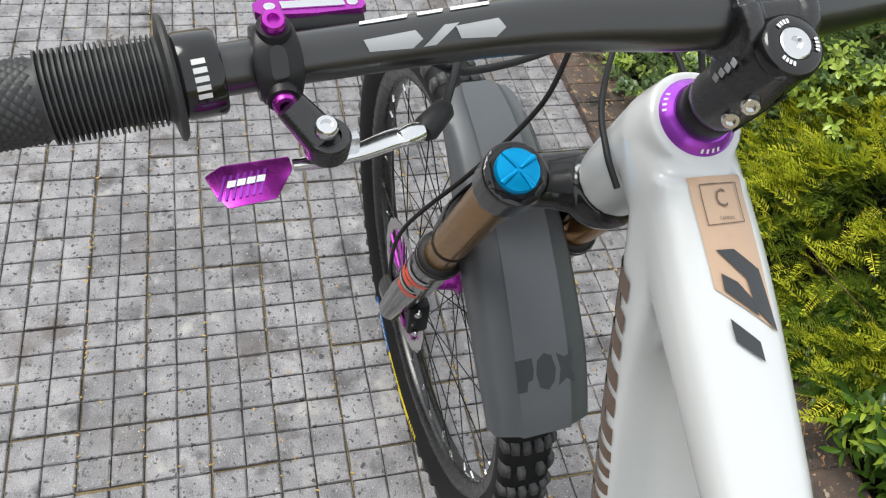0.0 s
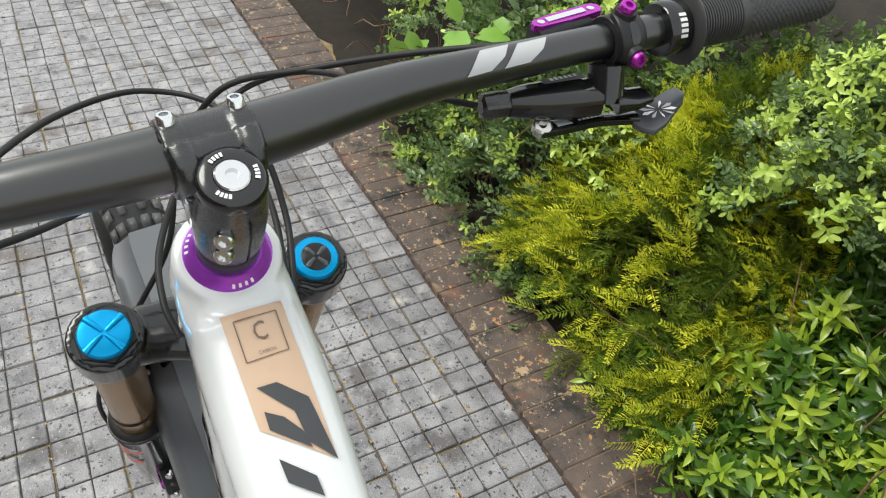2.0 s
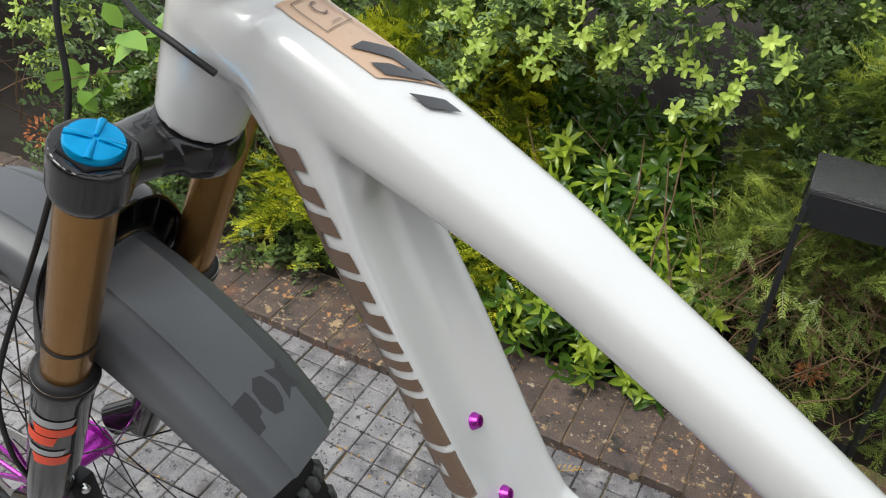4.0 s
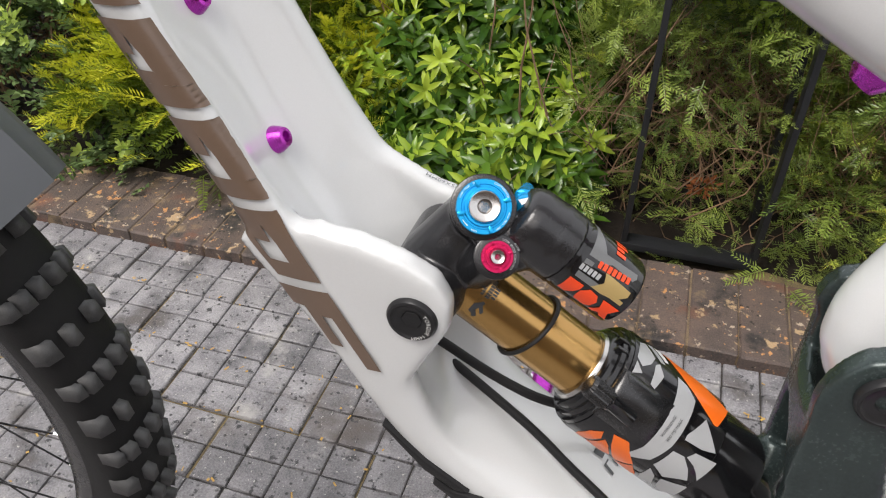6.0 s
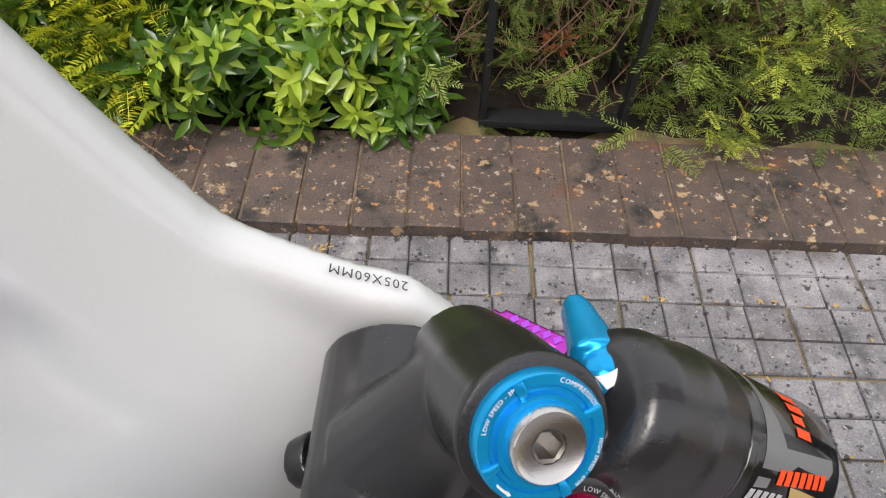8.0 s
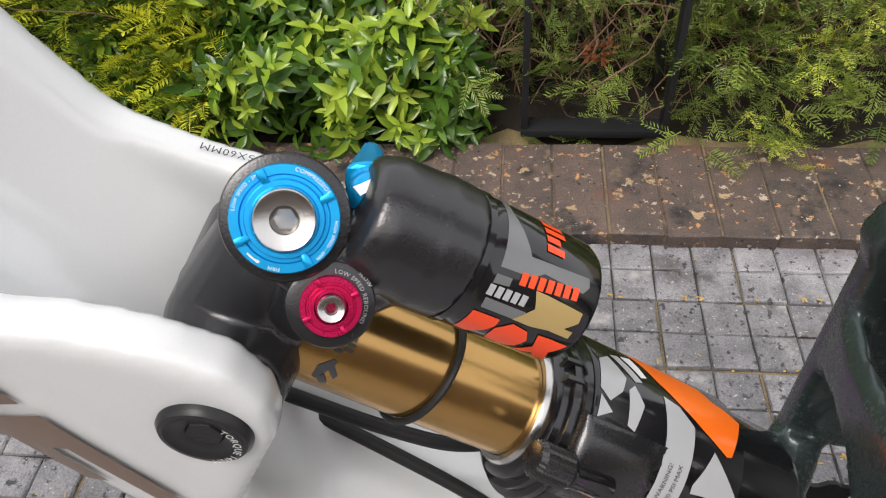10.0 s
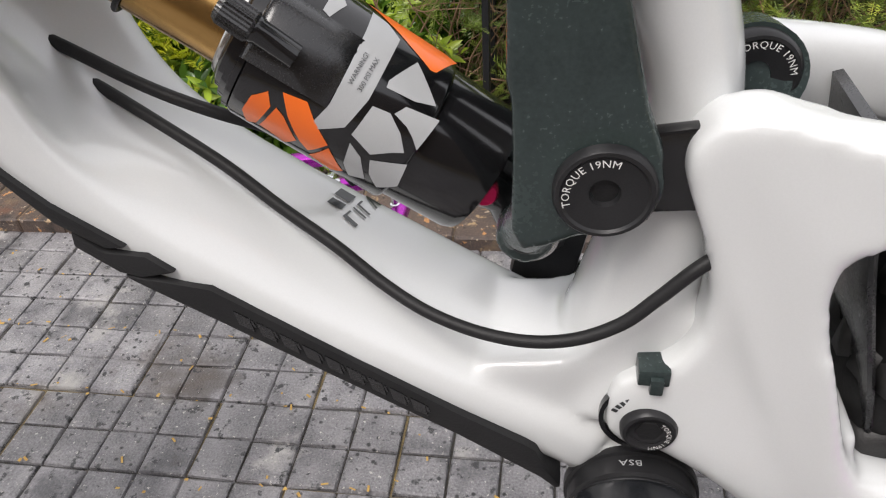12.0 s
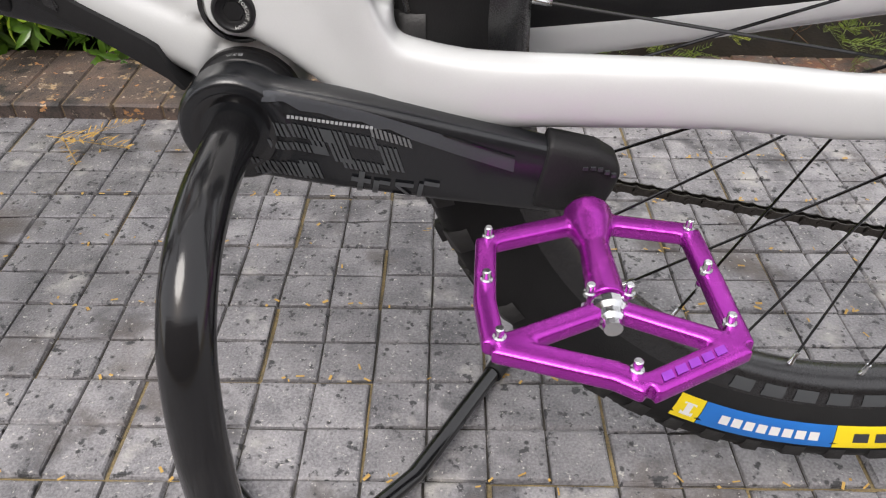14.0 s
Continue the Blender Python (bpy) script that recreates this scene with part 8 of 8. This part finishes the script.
lathe(bm, REAR + V(0, 0.038, 0), (0, 1, 0), [(0.0, 0.022), (0.0, 0.046), (0.004, 0.046), (0.004, 0.038), (0.010, 0.030), (0.018, 0.020)], 60)
part("cassette", bm, CHAINM, BIKE, "dark steel cassette")
cage = V(0.452, 0.055, 0.215)
bm = bmesh.new()
sweep(bm, [REAR + V(0.02, 0.062, -0.05), cage], [0.006, 0.006], [0.016, 0.02], n=14, e=3, side=(0, 1, 0))
part("rear_derailleur", bm, ANOD, BIKE, "black rear derailleur")
chain = thing("chain", (0, 0, 0), "dark steel roller chain", "chain")
del chain["category"]
chain.parent = BIKE
runs = [(V(BB.x + 0.006, 0.05, BB.z + 0.073), V(0.43, 0.055, 0.4185)), (V(BB.x + 0.012, 0.05, BB.z - 0.066), cage + V(0.0, 0, 0.0))]
lm = None
for a, b in runs:
    t = (b - a).normalized()
    nl = int((b - a).length / 0.0127)
    ang = math.atan2(t.z, t.x)
    for i in range(nl):
        c = a + t * (0.0127 * (i + 0.5))
        if lm is None:
            bm = bmesh.new()
            for yy in (-0.003, 0.003):
                prism(bm, [(-0.0085, 0.001), (-0.0065, 0.0040), (-0.003, 0.0028), (0.003, 0.0028), (0.0065, 0.0040), (0.0085, 0.001), (0.0085, -0.001), (0.0065, -0.0040), (0.003, -0.0028), (-0.003, -0.0028), (-0.0065, -0.0040), (-0.0085, -0.001)], yy - 0.0006, yy + 0.0006)
            for xx in (-0.00635, 0.00635):
                sweep(bm, [V(xx, -0.0042, 0), V(xx, 0.0042, 0)], 0.0019, n=8)
            lm = mesh_of("link", bm, CHAINM, 40)
        ob = new("link", lm)
        ob.matrix_world = Matrix.Translation(c) @ Matrix.Rotation(-ang, 4, "Y") @ Matrix.Diagonal((1, 0.75 if i % 2 else 1.0, 1, 1))
        ob.parent = chain
# chainstay protector and hose on the drive side
bm = bmesh.new()
PROT = crom([V(0.11, 0.047, 0.3850), V(0.18, 0.049, 0.3895), V(0.30, 0.056, 0.3985), V(0.40, 0.062, 0.4065)], 6)
sweep(bm, PROT, 0.0145, 0.0125, n=16, e=3, side=(0, 1, 0))
part("chainstay_protector", bm, RUBBER, BIKE, "ribbed black chainstay protector")
for k in range(21):
    x0 = 0.116 + 0.0134 * k
    y0 = float(np.interp(x0, [p.x for p in PROT], [p.y for p in PROT]))
    z0 = float(np.interp(x0, [p.x for p in PROT], [p.z for p in PROT])) + 0.0118
    bm = bmesh.new()
    prism(bm, [(x0 - 0.0052, z0), (x0 + 0.0050, z0 + 0.0002), (x0 + 0.0056, z0 + 0.0042), (x0 + 0.0030, z0 + 0.0040)], y0 - 0.0125, y0 + 0.0125)
    bev(bm, 0.0006, 1)
    part("protector_rib", bm, RUBBER, BIKE, "")
# inner guard ahead of the rear tyre
bm = bmesh.new()
sweep(bm, crom([V(0.062, 0, 0.535), V(0.070, 0, 0.49), V(0.086, 0, 0.43), V(0.092, 0, 0.40)], 4), 0.030, 0.002, n=16, e=5, side=(0, 1, 0))
part("tyre_guard", bm, BLACK, BIKE, "black plastic guard before the rear tyre")

# ---- crank stand ----
stand = thing("bike_stand", (BB.x, -0.17, 0), "black tubular crank stand holding the bike up", "bike stand")
STUBE = crom([V(BB.x, -0.056, BB.z), V(BB.x, -0.100, BB.z + 0.001), V(BB.x, -0.130, BB.z - 0.002), V(BB.x, -0.155, BB.z - 0.011), V(BB.x, -0.1735, BB.z - 0.027), V(BB.x, -0.185, BB.z - 0.050), V(BB.x, -0.1925, BB.z - 0.095), V(BB.x, -0.190, 0.205), V(BB.x, -0.165, 0.115), V(BB.x, -0.110, 0.032)], 8)
bm = bmesh.new()
sweep(bm, STUBE, 0.0119, n=28)
bmesh.ops.translate(bm, verts=bm.verts, vec=-Vector(stand.location))
part("upright", bm, SATIN, stand, "gloss black bent tube")
for s in (-1, 1):
    bm = bmesh.new()
    o = -Vector(stand.location)
    sweep(bm, [V(BB.x, -0.11, 0.03) + o, V(BB.x + s * 0.08, -0.02, 0.018) + o, V(BB.x + s * 0.158, 0.115, 0.010) + o], 0.0075, n=16)
    lg = part("leg", bm, GLOSS, stand, "thin black leg")
    bm = bmesh.new()
    sweep(bm, [V(BB.x + s * 0.150, 0.100, 0.0105) + o, V(BB.x + s * 0.165, 0.127, 0.0095) + o], 0.0092, n=16)
    part("rubber_foot", bm, RUBBER, lg, "black rubber tip")
    bm = bmesh.new()
    sweep(bm, [V(BB.x, -0.11, 0.03) + o, V(BB.x + s * 0.12, -0.26, 0.0095) + o], 0.0075, n=16)
    part("leg", bm, GLOSS, stand, "thin black leg")

# ---- litter on the paving ----
def yew_litter():
    v, f = yew_spray()
    ob = new("fallen_sprig", np_mesh("fallen_sprig", v * 1.25, f, STRAW))
    ob.matrix_world = pose(-0.455, 0.535, 0.012, 4, 0, -100)
    tagged(ob, "dry yellow yew sprig on the paving by the kerb", "twig")


yew_litter()
r4 = random.Random(11)
vs, fs = [], []
for k in range(1500):
    x = r4.uniform(-2.6, 0.8)
    row = r4.choice([0.516, 0.412, 0.308, 0.204, 0.100, -0.012, -0.130, -0.248, -0.360, -0.467, -0.574])
    y = row + r4.gauss(0, 0.004) if r4.random() < 0.75 else r4.uniform(-0.7, 0.6)
    a = r4.uniform(0, 6.28)
    l, w = r4.uniform(0.001, 0.0042), r4.uniform(0.0006, 0.0016)
    z = 0.0018
    k0 = len(vs)
    for dx, dy, dz in ((-l, -w, 0), (l, -w, 0.0006), (l, w, 0.001), (-l, w, 0.0004)):
        vs.append((x + dx * math.cos(a) - dy * math.sin(a), y + dx * math.sin(a) + dy * math.cos(a), z + dz))
    fs.append((k0, k0 + 1, k0 + 2, k0 + 3))
litter = new("litter", np_mesh("litter", vs, fs, STRAW))
tagged(litter, "dry straw-coloured seed and leaf litter in the joints", "litter", kind="stuff")


# ---- brick paving and kerb, piece by piece ----
PITCH_U, PITCH_V = 0.2185, 0.1045
CELLS = [(-0.0795 + 0.053 * i, -0.0255 + 0.051 * j) for i in range(4) for j in range(2)]


def paver_bm(bm, m, seed):
    r = random.Random(seed)
    tilt = m @ Matrix.Rotation(r.uniform(-0.006, 0.006), 4, "X") @ Matrix.Rotation(r.uniform(-0.004, 0.004), 4, "Y")
    for cx, cy in CELLS:
        rings = []
        wear, sink = 0.0011, r.uniform(-0.0005, 0.0002)
        for hx, hy, z in ((0.0262, 0.0252, -0.005), (0.0250, 0.0240, -0.0012), (0.0232, 0.0222, 0.0)):
            rings.append([bm.verts.new(tilt @ V(cx + sx * (hx + wear * r.uniform(-1, 0.6)), cy + sy * (hy + wear * r.uniform(-1, 0.6)), z + sink)) for sx, sy in ((-1, -1), (1, -1), (1, 1), (-1, 1))])
        for a, b in zip(rings, rings[1:]):
            for j in range(4):
                bm.faces.new((a[j], a[(j + 1) % 4], b[(j + 1) % 4], b[j]))
        bm.faces.new(rings[-1])
    c = [bm.verts.new(tilt @ V(sx * 0.1055, sy * 0.0505, z)) for z in (-0.03, -0.0042) for sx, sy in ((-1, -1), (1, -1), (1, 1), (-1, 1))]
    bm.faces.new(c[4:]).material_index = 1
    for j in range(4):
        bm.faces.new((c[j], c[(j + 1) % 4], c[4 + (j + 1) % 4], c[4 + j]))


# unseen wall added behind the camera: blocks low sky and darkens reflections
wall_bm = bmesh.new()
box(wall_bm, (0.0, -3.7, 1.35), (14.0, 0.25, 2.8))
solo("wall_south", wall_bm, KERB, "unseen plain brown wall added to darken reflections", "wall", "structure")
paving = thing("paving", (0, 0, 0), "dark blue-grey stable brick paving in eight-panel bricks", "paving", kind="structure")
paver_meshes = []
for s in range(6):
    bm = bmesh.new()
    paver_bm(bm, Matrix.Identity(4), s)
    paver_meshes.append(mesh_of("brick", bm, PAVER, 0))
    paver_meshes[-1].materials.append(GRIME)
rest = bmesh.new()
count = 0
COURSES = [0.620, 0.516, 0.412, 0.308, 0.204, 0.100, -0.012, -0.130, -0.248, -0.360, -0.467] + [-0.467 - 0.107 * k for k in range(1, 18)]
for row, (v1, v0) in enumerate(zip(COURSES, COURSES[1:])):
    for col in range(-20, 13):
        u = (col + 0.5 * (row % 2)) * PITCH_U + 0.04
        p = V(u, (v0 + v1) / 2, 0)
        if p.y > kerb_y(p.x) + 0.06 or p.x < -4.0 or p.x > 2.4 or p.y < -2.2:
            continue
        r = random.Random(row * 97 + col)
        near = -1.9 < p.x < 0.65 and (-0.62 < p.y or p.x > -0.2) and p.y > -0.62 and count < 300
        m = Matrix.Translation((p.x + r.uniform(-1, 1) * 0.0012, p.y + r.uniform(-1, 1) * 0.001, r.uniform(-0.0016, 0.0012))) @ Matrix.Rotation(r.uniform(-0.006, 0.006) + (math.pi if r.random() < 0.5 else 0), 4, "Z") @ Matrix.Diagonal((1.018, 1.014 * abs(v1 - v0) / PITCH_V, 1, 1))
        if near:
            ob = new("brick", paver_meshes[(row * 7 + col * 3) % 6])
            ob.matrix_world = m
            ob.parent = paving
            count += 1
        else:
            paver_bm(rest, m, row * 31 + col)
far_bricks = tagged(part("bricks", rest, PAVER, paving, smooth=0), kind="stuff")
far_bricks.data.materials.append(GRIME)

kerb = thing("kerb", (0, 0, 0), "weathered brick-on-edge kerb with lichen between paving and bed", "kerb", kind="structure")
kerb_meshes = []
for s in range(5):
    r = random.Random(s + 50)
    bm = bmesh.new()
    box(bm, (0, KERB_WIDTH / 2, -0.02), (0.0735, KERB_WIDTH - 0.004 * r.random(), 0.084))
    bev(bm, 0.0022 + 0.002 * r.random(), 1)
    for v in bm.verts:
        v.co += V(r.uniform(-1, 1), r.uniform(-1, 1), r.uniform(-0.5, 1)) * 0.0010
    kerb_meshes.append(mesh_of("brick", bm, KERB, 30))
x = -4.0
while x < 2.4:
    r = random.Random(int(x * 1000))
    ob = new("brick", kerb_meshes[r.randrange(5)])
    slope = math.atan2(kerb_y(x + 0.1) - kerb_y(x - 0.1), 0.2)
    ob.matrix_world = pose(x, kerb_y(x) + r.uniform(-0.002, 0.002), r.uniform(-0.0006, 0.0010), r.uniform(-0.12, 0.12), 0, math.degrees(slope) + r.uniform(-0.5, 0.5))
    ob.parent = kerb
    x += 0.0745
bm = bmesh.new()
for a in np.arange(-4.0, 2.4, 0.2):
    y0, y1 = kerb_y(a), kerb_y(a + 0.2)
    vs = [bm.verts.new(p) for p in ((a, y0 + 0.004, 0.0198), (a + 0.2, y1 + 0.004, 0.0198), (a + 0.2, y1 + 0.19, 0.0198), (a, y0 + 0.19, 0.0198),
                                    (a, y0 + 0.004, -0.03), (a + 0.2, y1 + 0.004, -0.03))]
    bm.faces.new(vs[:4])
    bm.faces.new((vs[0], vs[4], vs[5], vs[1]))
part("mortar", bm, KERBJOINT, kerb, "sandy mossy mortar")
